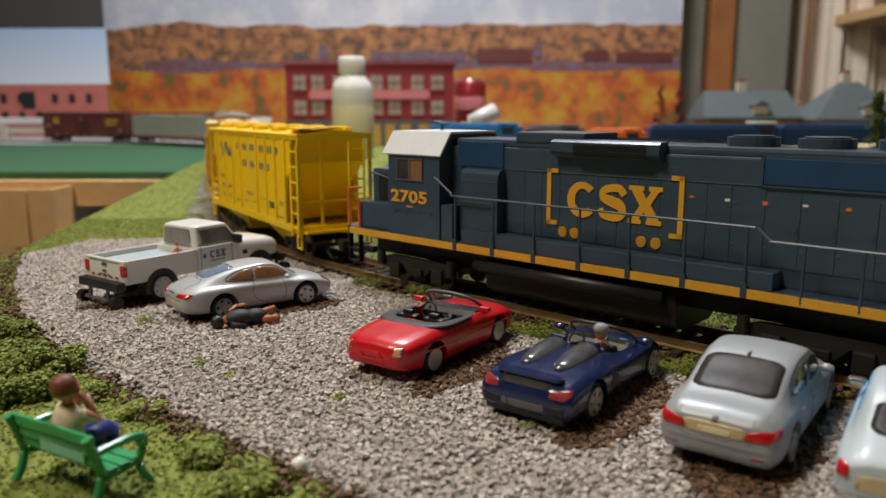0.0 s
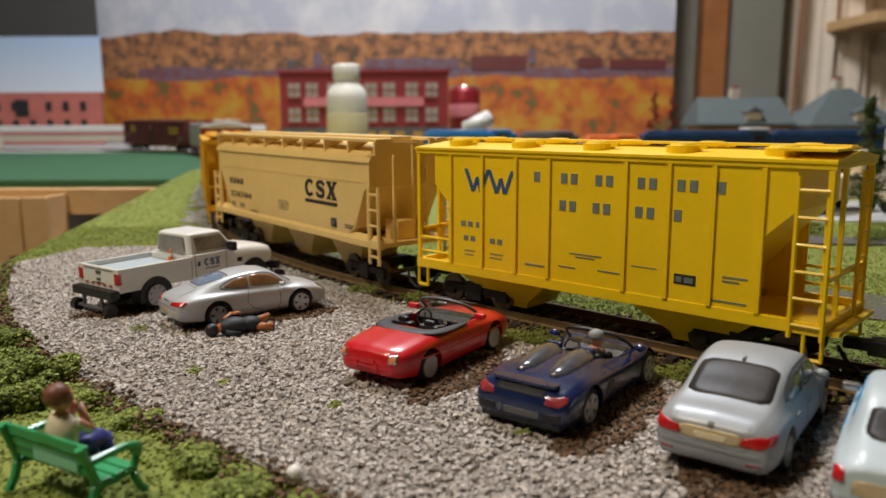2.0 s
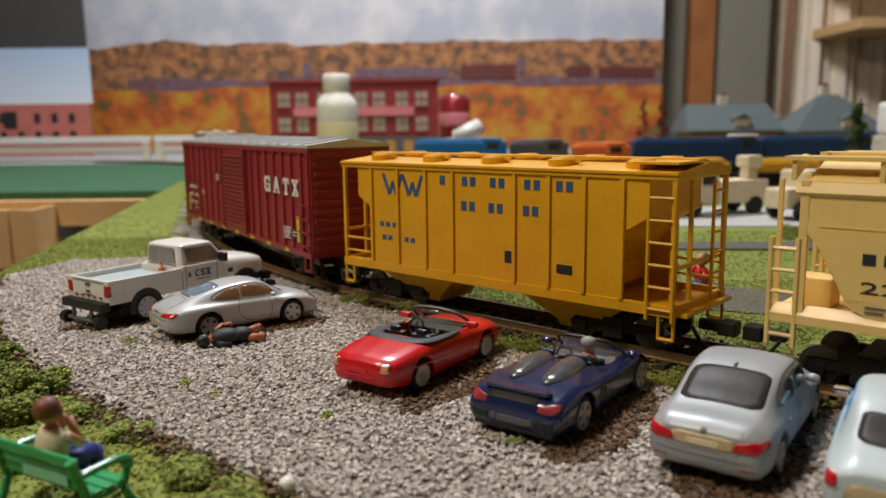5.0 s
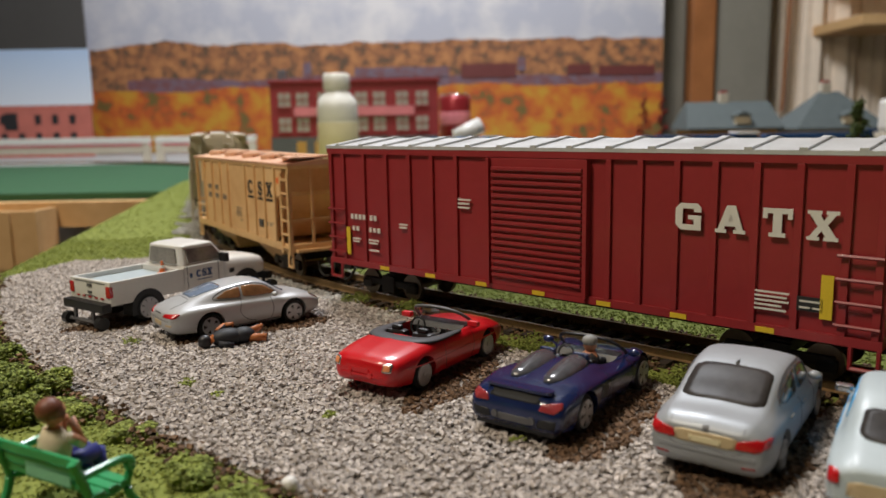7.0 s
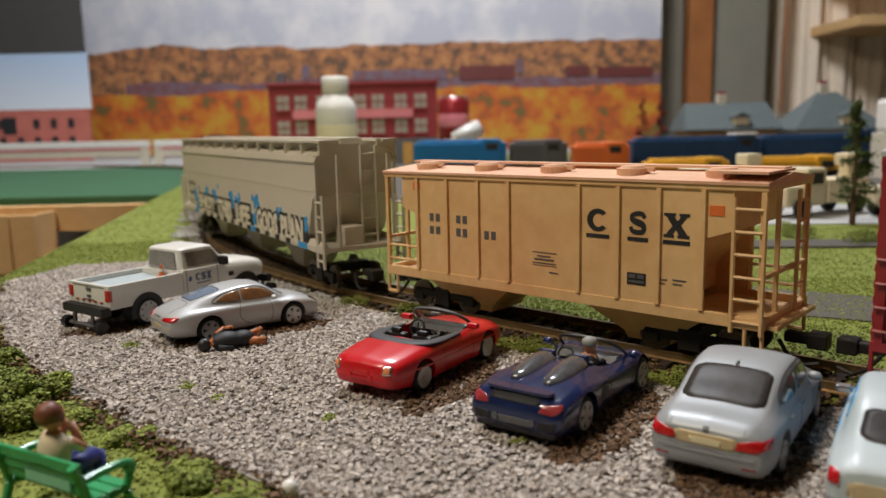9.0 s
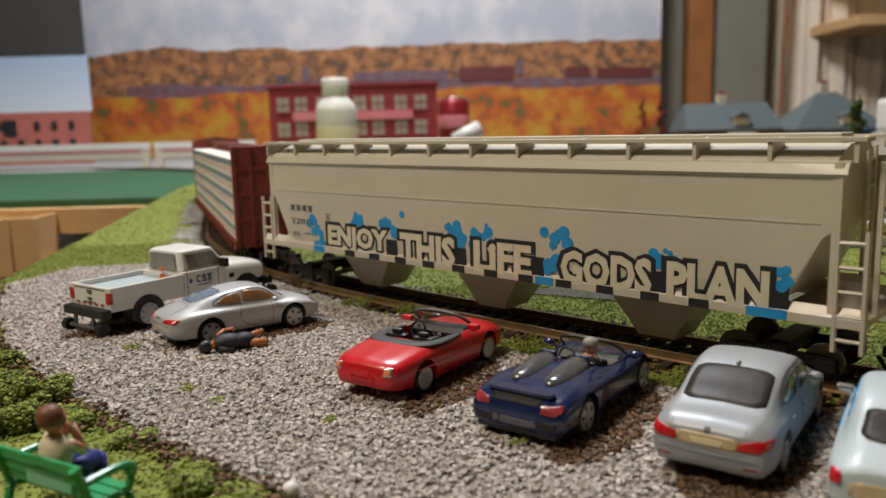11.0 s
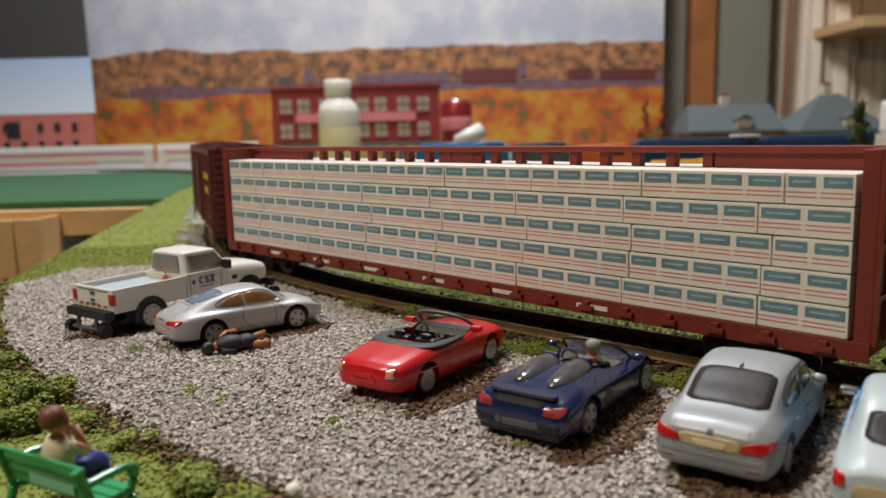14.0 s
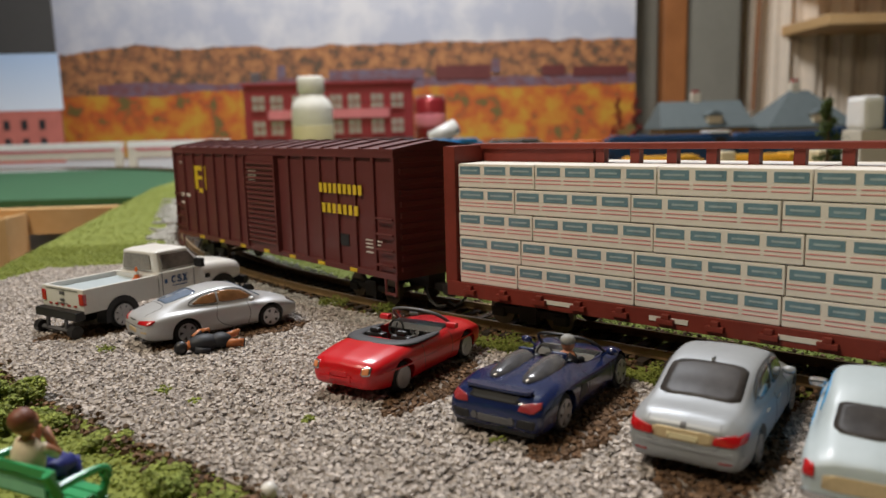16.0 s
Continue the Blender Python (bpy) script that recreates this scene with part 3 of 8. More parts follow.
stones, soil, flock, ballast, track_soil = [], [], [], [], []
for x, y in zip(g.uniform(-19, 14, 150000), g.uniform(8, 37, 150000)):
    if inside(x, y, LOT):
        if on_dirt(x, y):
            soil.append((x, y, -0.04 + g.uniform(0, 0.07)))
        elif not on_crack(x, y):
            if g.random() < 0.93 or noise.noise((x * 0.7, y * 0.7, 0)) < 0.2:
                stones.append((x, y, -0.03 + g.uniform(0, 0.06)))
for x, y in zip(g.uniform(-24, 34, 210000), g.uniform(6, 44, 210000)):
    d = side_of_track(x, y)
    if abs(d) < 1.75 or inside(x, y, LOT) or not inside(x, y, TABLE):
        continue
    near_x = abs(x) < 0.66 * y + 3
    if near_x and (d > 0 or y < 30 or g.random() < 0.35):
        flock.append((x, y, -0.1 + g.uniform(0, 0.07)))
for x, y in zip(g.uniform(-34, 0, 26000), g.uniform(44, 92, 26000)):
    if side_of_track(x, y) > 1.75 and inside(x, y, TABLE):
        flock.append((x, y, -0.1 + g.uniform(0, 0.07)))
for s in np.arange(-20, 62, 0.0075):
    w = g.uniform(-1.9, 1.9)
    p = beside(s, w)
    if abs(w) > 1.25 and s > 12 and noise.noise((p.x * 0.5, p.y * 0.5, 4)) > -0.35:
        ballast.append((p.x, p.y, -0.05 + g.uniform(0, 0.09)))
    else:
        track_soil.append((p.x, p.y, -0.06 + g.uniform(0, 0.11)))
for s, w in zip(g.uniform(9, 62, 9000), g.uniform(1.3, 2.9, 9000)):
    p = beside(s, w)
    if noise.noise((p.x * 0.6, p.y * 0.6, 4)) > -0.3 + 0.25 * (w - 1.3):
        ballast.append((p.x, p.y, -0.05 + g.uniform(0, 0.08)))
scatter("gravel", stones, 0.116, GRAVEL, "loose grey-pink gravel over the parking lot", "gravel", seed=2)
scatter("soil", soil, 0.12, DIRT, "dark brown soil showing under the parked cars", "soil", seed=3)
scatter("grass_flock", flock, 0.075, TURF_BITS, "fine green turf fibres on the ground", "grass", seed=4)
scatter("ballast", ballast, 0.13, BALLAST, "pale grey ballast at the track's edge", "ballast", seed=5)
scatter("track_soil", track_soil, 0.12, DIRT, "dark brown soil between the rails", "soil", seed=6)
fringe = []
for (x0, y0), (x1, y1) in zip(LOT[:6], LOT[1:7]):
    for i in range(130):
        t = g.random()
        fringe.append((x0 + (x1 - x0) * t + g.normal(-0.25, 0.22), y0 + (y1 - y0) * t + g.normal(-0.2, 0.22), g.uniform(-0.05, 0.16)))
scatter("border_soil", fringe, 0.13, DIRT, "brown soil along the edge of the lot", "soil", seed=8)

# ---- track ----
tr = thing("railway_track", at(0, 0), "model railway track with brown rails on dark ties", "track", kind="structure")
for w in (-0.825, 0.825):
    bm = bmesh.new()
    rings = []
    for s in np.arange(-45, 230, 1.5):
        p, h = track(s)
        a = radians(h + 90)
        n = Vector((math.cos(a), math.sin(a)))
        rings.append([(*(p + n * (w + o)), z) for o, z in ((-0.11, 0.03), (0.11, 0.03), (0.035, 0.07), (0.035, 0.2), (0.05, 0.21), (0.05, 0.25), (-0.05, 0.25), (-0.05, 0.21), (-0.035, 0.2), (-0.035, 0.07))])
    part("rail", loft(bm, rings), RAIL, tr)
tie_mesh = None
for s in np.arange(-20, 150, 0.62):
    p, h = track(s)
    if tie_mesh is None:
        tie = part("tie", boxes((-0.13, 0.13, -1.4, 1.4, -0.08, 0.03)), TIE, tr)
        tie_mesh = tie.data
    else:
        tie = new("tie", tie_mesh)
        tie.parent = tr
    tie.matrix_basis = at(p.x, p.y, 0, h)

# ---- the train: x forward, y to the left, z up from the rail's foot ----
RAIL_Z = 0.25
ZF = 1.35  # floor height


def bogie(parent, x, label=""):
    b = part("bogie", boxes((x - 1.25, x + 1.25, -1.02, -0.86, 0.62, 0.86), (x - 0.3, x + 0.3, -1.08, -0.86, 0.42, 1.0), (x - 1.3, x - 0.85, -1.06, -0.86, 0.5, 0.78), (x + 0.85, x + 1.3, -1.06, -0.86, 0.5, 0.78),
                            (x - 1.25, x + 1.25, 0.86, 1.02, 0.62, 0.86), (x - 0.3, x + 0.3, 0.86, 1.08, 0.42, 1.0), (x - 0.25, x + 0.25, -0.9, 0.9, 0.7, 1.05), bevel=0.03), DARK_STEEL, parent)
    for dx in (-1.0, 1.0):
        bm = bmesh.new()
        for y0, y1 in ((-0.9, -0.76), (0.76, 0.9)):
            cyl(bm, (x + dx, y0, RAIL_Z + 0.44), (x + dx, y1, RAIL_Z + 0.44), 0.44, seg=20)
        cyl(bm, (x + dx, -0.8, RAIL_Z + 0.44), (x + dx, 0.8, RAIL_Z + 0.44), 0.09)
        part("wheelset", bm, WHEEL_STEEL, b)
    return b


def coupler(parent, x, sgn):
    bm = boxes((min(x, x + 0.75 * sgn), max(x, x + 0.75 * sgn), -0.16, 0.16, 0.82, 1.08), (min(x + 0.55 * sgn, x + 1.0 * sgn), max(x + 0.55 * sgn, x + 1.0 * sgn), -0.26, 0.22, 0.76, 1.14), bevel=0.05)
    k = part("coupler", bm, DARK_STEEL, parent)
    hose = bmesh.new()
    pts = [(x, -0.5, 0.95), (x + 0.25 * sgn, -0.55, 0.6), (x + 0.55 * sgn, -0.5, 0.42), (x + 0.9 * sgn, -0.42, 0.5)]
    for a, b in zip(pts, pts[1:]):
        cyl(hose, a, b, 0.05, seg=6)
    part("air_hose", hose, DARK_STEEL, k)


def ladder(name, x0, x1, y, z0, z1, n, material, parent, r=0.05, label=""):
    items = [((x0, y, z0), (x0, y, z1), r * 1.3), ((x1, y, z0), (x1, y, z1), r * 1.3)]
    items += [((x0, y, z0 + (z1 - z0) * (i + 0.5) / n), (x1, y, z0 + (z1 - z0) * (i + 0.5) / n), r) for i in range(n)]
    return part(name, rods(*items), material, parent, label)


def cross_ladder(name, x, y0, y1, z0, z1, n, material, parent, r=0.05):
    items = [((x, y0, z0), (x, y0, z1), r * 1.3), ((x, y1, z0), (x, y1, z1), r * 1.3)]
    items += [((x, y0, z0 + (z1 - z0) * (i + 0.5) / n), (x, y1, z0 + (z1 - z0) * (i + 0.5) / n), r) for i in range(n)]
    return part(name, rods(*items), material, parent)


def small_letters(parent, y, items, h, material, pitch=0.215):
    """Rows of small upright bars where the lettering stands: x, z, how many."""
    for x, z, n in items:
        for i in range(n):
            a = x + i * pitch
            part("lettering_bar", boxes((a, a + pitch * 0.62, y - 0.012, y + 0.02, z, z + h)), material, parent)


def marks(parent, y, items, material, name="lettering_bar", label=""):
    """Flat painted bars on the side: x0, x1, z0, z1."""
    return [part(name, boxes((x0, x1, y - 0.012, y + 0.02, z0, z1)), material, parent, label) for x0, x1, z0, z1 in items]


def boxed_text(parent, y, x0, x1, z0, z1, body, material, name="lettering", bold=0.0, label="", depth=0.01):
    """Words that fill the given stretch of the side."""
    m = Matrix.Translation((0, (y - 0.005) * CM, 0)) @ pose(0, 0, 0, 90)
    ob = lettering(name, body, 1.0, material, parent, m, label, bold, depth)
    co = np.array([v.co[:] for v in ob.data.vertices])
    lo, hi = co.min(0), co.max(0)
    fit = Matrix.Diagonal(((x1 - x0) * CM / (hi[0] - lo[0]), (z1 - z0) * CM / (hi[1] - lo[1]), 1, 1)) @ Matrix.Translation((-lo[0], -lo[1], 0))
    ob.data.transform(Matrix.Translation((x0 * CM, z0 * CM, 0)) @ fit)
    return ob


def strokes(parent, y, name, material, shapes, m=lambda u, v: (u, v), label="", depth=0.012):
    """A flat painted mark made of outlines (in its own u, v), laid on the side by m."""
    bm = bmesh.new()
    for k, poly in enumerate(shapes):
        prism(bm, [m(u, v) for u, v in poly], "y", y - depth - 0.001 * k, y + 0.02)
    return part(name, bm, material, parent, label)


def hook_shape(a=0.24):
    """An open ring: a three-quarter round stroke in the unit square."""
    out = [(0.5 + 0.5 * math.cos(q), 0.5 + 0.5 * math.sin(q)) for q in [radians(42 + 276 * i / 20) for i in range(21)]]
    inn = [(0.52 + (0.5 - a) * math.cos(q), 0.5 + (0.5 - a * 0.8) * math.sin(q)) for q in [radians(318 - 276 * i / 20) for i in range(21)]]
    return [out + inn]


def wave_shape(a=0.22):
    """A double-bent stroke in the unit square."""
    mid = spline([(0.86, 0.72), (0.72, 0.88), (0.45, 0.89), (0.2, 0.8), (0.2, 0.63), (0.45, 0.53), (0.7, 0.45), (0.82, 0.3), (0.72, 0.13), (0.45, 0.1), (0.2, 0.16), (0.12, 0.32)], 3)
    up, low = [], []
    for i, p in enumerate(mid):
        d = mid[min(i + 1, len(mid) - 1)] - mid[max(i - 1, 0)]
        d = d / np.linalg.norm(d)
        k = a * 0.5 * (0.8 + 0.45 * abs(d[0]) * 0.3 + 0.4 * math.exp(-((i - len(mid) / 2) / 5) ** 2))
        up.append((p[0] - d[1] * k, p[1] + d[0] * k)), low.append((p[0] + d[1] * k, p[1] - d[0] * k))
    return [up + low[::-1]]


def cross_shape():
    """Two crossed strokes with flat feet in the unit square."""
    return [[(0, 1), (0.46, 1), (0.46, 0.88), (0.4, 0.88), (0.53, 0.67), (0.67, 0.88), (0.6, 0.88), (0.6, 1), (1, 1), (1, 0.88), (0.9, 0.88), (0.66, 0.52), (0.93, 0.12), (1, 0.12), (1, 0), (0.54, 0), (0.54, 0.12), (0.6, 0.12), (0.47, 0.33),
             (0.32, 0.12), (0.4, 0.12), (0.4, 0), (0, 0), (0, 0.12), (0.08, 0.12), (0.34, 0.48), (0.08, 0.88), (0, 0.88)]]


def block_emblem(parent, y, x, z, w, h, material, bar=True, gap=0.04):
    """The operator's mark: a hook, a wave and a cross, over a bar."""
    u = w * (1 - 2 * gap) / 3
    for i, shape in enumerate((hook_shape(), wave_shape(), cross_shape())):
        a = x - w / 2 + i * (u + gap * w)
        strokes(parent, y, "emblem_stroke", material, shape, lambda p, q: (a + p * u, z + q * h))
    if bar:
        marks(parent, y, [(x - w / 2, x + w / 2, z - h * 0.32, z - h * 0.14)], material, "emblem_bar")


def hopper(name, L, paint, roof_paint, label, top=5.35, hw=1.6, n=8, style=0):
    """A covered hopper with ribbed sides, open end platforms, ladders, hatches and two hopper bays."""
    ob = thing(name, at(0, 0), label, "hopper car", "cars of the train")
    h = L / 2
    xs = h - 0.8
    side = [(-xs, top - 0.2), (xs, top - 0.2), (xs, top - 1.15), (xs - 0.7, ZF + 2.05), (xs - 1.6, ZF + 0.9), (xs - 1.6, ZF + 0.3), (-xs + 1.6, ZF + 0.3), (-xs + 1.6, ZF + 0.9), (-xs + 0.7, ZF + 2.05), (-xs, top - 1.15)]
    panel = [(-xs + 0.7, top - 0.2), (xs - 0.7, top - 0.2), (xs - 0.7, ZF + 0.3), (-xs + 0.7, ZF + 0.3)]
    part("body", prism(bmesh.new(), side, "y", -hw + 0.06, hw - 0.06), paint, ob)
    for sg in (-1, 1):
        part("side_sheet", prism(bmesh.new(), panel, "y", *sorted((sg * (hw - 0.12), sg * (hw - 0.055)))), paint, ob)
    part("top_rail", boxes((-h, h, -hw, hw, top - 0.2, top - 0.06), bevel=0.03), paint, ob)
    part("sill", boxes((-h, h, -hw + 0.02, -hw + 0.2, ZF, ZF + 0.3), (-h, h, hw - 0.2, hw - 0.02, ZF, ZF + 0.3), (-h, -h + 0.15, -hw + 0.2, hw - 0.2, ZF, ZF + 0.3), (h - 0.15, h, -hw + 0.2, hw - 0.2, ZF, ZF + 0.3), bevel=0.02), paint, ob)
    for a in (-h + 0.1, xs - 1.5):
        part("end_platform", boxes((a, a + 2.55, -hw + 0.2, hw - 0.2, ZF + 0.02, ZF + 0.12)), paint, ob)
    part("roof", prism(bmesh.new(), [(-hw - 0.04, top - 0.07), (-hw - 0.04, top), (0, top + 0.16), (hw + 0.04, top), (hw + 0.04, top - 0.07)], "x", -h, h), roof_paint, ob)
    span = 2 * (xs - 0.7)
    cuts = [0.0, 0.132, 0.263, 0.384, 0.634, 0.759, 0.879, 1.0] if n == 8 else [i / n for i in range(n + 1)]
    for c in cuts:
        for sg in (-1, 1):
            x = -xs + 0.7 + span * c
            part("rib", boxes((x - 0.06, x + 0.06, min(sg * (hw - 0.07), sg * (hw + 0.03)), max(sg * (hw - 0.07), sg * (hw + 0.03)), ZF + 0.3, top - 0.2), bevel=0.015), paint, ob)
    for sgx in (-1, 1):
        for sg in (-1, 1):
            y = sg * (hw - 0.08)
            x0, x1 = sgx * (h - 0.05), sgx * (h - 0.75)
            part("corner_post", boxes((min(x0, x0 - 0.12 * sgx), max(x0, x0 - 0.12 * sgx), y - 0.06, y + 0.06, ZF + 0.3, top - 0.2)), paint, ob)
            if (sgx > 0) == (sg < 0):
                ladder("ladder", x0, x1, sg * (hw + 0.02), ZF - 0.1, top - 0.35, 6, paint, ob, 0.045)
            else:
                for z in (ZF + 0.55, ZF + 1.0):
                    part("handrail", rods(((x0, y, z), (sgx * (xs - 0.7), y, z), 0.045)), paint, ob)
            part("step", rods(((x0, y, ZF), (x0, y, ZF - 0.6), 0.05), ((x0 - 0.4 * sgx, y, ZF), (x0 - 0.4 * sgx, y, ZF - 0.6), 0.05), ((x0, y, ZF - 0.58), (x0 - 0.4 * sgx, y, ZF - 0.58), 0.06)), paint, ob)
        cross_ladder("end_ladder", sgx * h, 0.55, 1.2, ZF, top - 0.3, 6, paint, ob, 0.04)
        part("end_post", boxes((sgx * (h - 0.1) - 0.05, sgx * (h - 0.1) + 0.05, -0.65, -0.55, ZF + 0.3, top - 0.2), (sgx * (h - 0.1) - 0.05, sgx * (h - 0.1) + 0.05, -hw + 0.1, hw - 0.1, ZF + 1.2, ZF + 1.3)), paint, ob)
    for c in (-0.24, 0.24):
        x = c * L
        part("hopper_bay", loft(bmesh.new(), [[(x - a, -b, z), (x + a, -b, z), (x + a, b, z), (x - a, b, z)] for a, b, z in ((0.62, 0.8, 0.42), (0.7, 0.85, 0.62), (1.75, hw - 0.25, ZF + 0.05))]), paint, ob)
    for i in range(5):
        x = -h * 0.78 + i * h * 0.39
        for y in ((-0.85, 0.85) if style == 0 else (-0.8,)):
            bm = bmesh.new()
            cyl(bm, (x, y, top + 0.02), (x, y, top + 0.22), 0.42, seg=20)
            cyl(bm, (x, y, top + 0.2), (x, y, top + 0.28), 0.36, 0.3, seg=20)
            box(bm, x + 0.3, x + 0.62, y - 0.06, y + 0.06, top + 0.14, top + 0.24)
            part("hatch", bm, roof_paint, ob)
    part("roof_walk", boxes((-h * 0.98, h * 0.98, -0.25, 0.25, top + 0.22, top + 0.28), (h * 0.8, h * 0.99, -1.5, 0.3, top + 0.18, top + 0.24)), roof_paint, ob)
    for sg in (-1, 1):
        bogie(ob, sg * (h - 2.0))
        coupler(ob, sg * h, sg)
    return ob


def rounded_hopper(name, L, paint, label, top=5.6, ends=0.75, hw=1.62):
    """A covered hopper with curved sides, sloped lower ends and a roof walk on brackets."""
    ob = thing(name, at(0, 0), label, "hopper car", "cars of the train")
    h = L / 2
    ZF = 1.74
    prof = [(-0.95, ZF + 0.15), (-hw + 0.03, ZF + 0.32), (-hw, ZF + 0.7), (-hw, ZF + 2.1), (-hw + 0.03, top - 0.75), (-hw + 0.16, top - 0.45), (-hw + 0.42, top - 0.3), (-0.6, top - 0.12)]
    prof = prof + [(-y, z) for y, z in prof[::-1]]
    rings = []
    for x, low in ((-h + 0.75, 1.75), (-h + 0.95, 1.55), (-h + ends + 0.9, 0.25), (-h + ends + 1.3, 0), (h - ends - 1.3, 0), (h - ends - 0.9, 0.25), (h - 0.95, 1.6), (h - 0.75, 1.75)):
        rings.append([(x, y, max(z, ZF + 0.3 + low) if z < ZF + 2.1 else z) for y, z in prof])
    part("body", loft(bmesh.new(), rings), paint, ob)
    for sg in (-1, 1):
        part("eave_bead", prism(bmesh.new(), [(sg * (hw - 0.02), top - 0.82), (sg * (hw + 0.06), top - 0.74), (sg * (hw - 0.05), top - 0.52), (sg * (hw - 0.2), top - 0.46)], "x", -h + 0.5, h - 0.5), paint, ob)
        part("side_sill", prism(bmesh.new(), [(sg * (hw - 0.2), ZF), (sg * (hw + 0.04), ZF), (sg * (hw + 0.04), ZF + 0.2), (sg * (hw - 0.12), ZF + 0.42)], "x", -h, h), paint, ob)
        n = int(L / 1.75)
        for i in range(n + 1):
            x = -h + 0.4 + (L - 0.8) * i / n
            part("walk_bracket", prism(bmesh.new(), [(sg * 0.75, top - 0.2), (sg * (hw - 0.1), top - 0.5), (sg * (hw - 0.1), top - 0.08), (sg * 0.75, top + 0.05)], "x", x - 0.05, x + 0.05), paint, ob)
        part("roof_walk", boxes((-h + 0.2, h - 0.2, min(sg * 0.95, sg * (hw - 0.05)), max(sg * 0.95, sg * (hw - 0.05)), top - 0.06, top + 0.03)), paint, ob)
    for sg in (-1, 1):
        part("side_crease", boxes((-h + 1.0, h - 1.0, sg * hw - 0.015, sg * hw + 0.015, 3.93, 3.97)), paint, ob)
    part("hatch_trough", boxes((-h + 1.0, h - 1.0, -0.45, 0.45, top - 0.15, top + 0.1), bevel=0.04), paint, ob)
    for sgx in (-1, 1):
        x0 = sgx * h
        part("end_platform", boxes((min(x0, x0 - 1.9 * sgx), max(x0, x0 - 1.9 * sgx), -hw + 0.15, hw - 0.15, ZF + 0.05, ZF + 0.2)), paint, ob)
        for sg in (-1, 1):
            ladder("ladder", sgx * (h - 0.05), sgx * (h - 0.62), sg * (hw + 0.0), ZF - 0.55, ZF + (2.1 if (sgx > 0) == (sg < 0) else 1.9), 5, paint, ob, 0.05)
            part("corner_post", prism(bmesh.new(), [(sgx * (h - 0.6), ZF), (sgx * (h - 0.78), ZF), (sgx * (h - 0.78), top - 0.5), (sgx * (h - 0.6), top - 0.5)], "y", sg * (hw - 0.05) - 0.05, sg * (hw - 0.05) + 0.05), paint, ob)
            part("end_post", boxes((x0 - 0.05, x0 + 0.05, sg * 1.0 - 0.05, sg * 1.0 + 0.05, ZF + 0.2, top - 0.5)), paint, ob)
        cross_ladder("end_ladder", sgx * (h - 0.62), 0.2, 0.8, ZF + 0.2, top - 0.2, 6, paint, ob, 0.04)
        part("brake_box", boxes((min(x0 - 0.3 * sgx, x0 - 1.1 * sgx), max(x0 - 0.3 * sgx, x0 - 1.1 * sgx), -0.7, 0.1, ZF + 0.2, ZF + 0.9), bevel=0.06), paint, ob)
    for c in (-0.26, 0, 0.26):
        x = c * L
        part("hopper_bay", loft(bmesh.new(), [[(x - a, -b, z), (x + a, -b, z), (x + a, b, z), (x - a, b, z)] for a, b, z in ((0.55, 0.6, 0.5), (0.62, 0.7, 0.7), (1.5, 0.95, ZF + 0.2))]), paint, ob)
    for sg in (-1, 1):
        bogie(ob, sg * (h - 2.0))
        coupler(ob, sg * h, sg)
    return ob


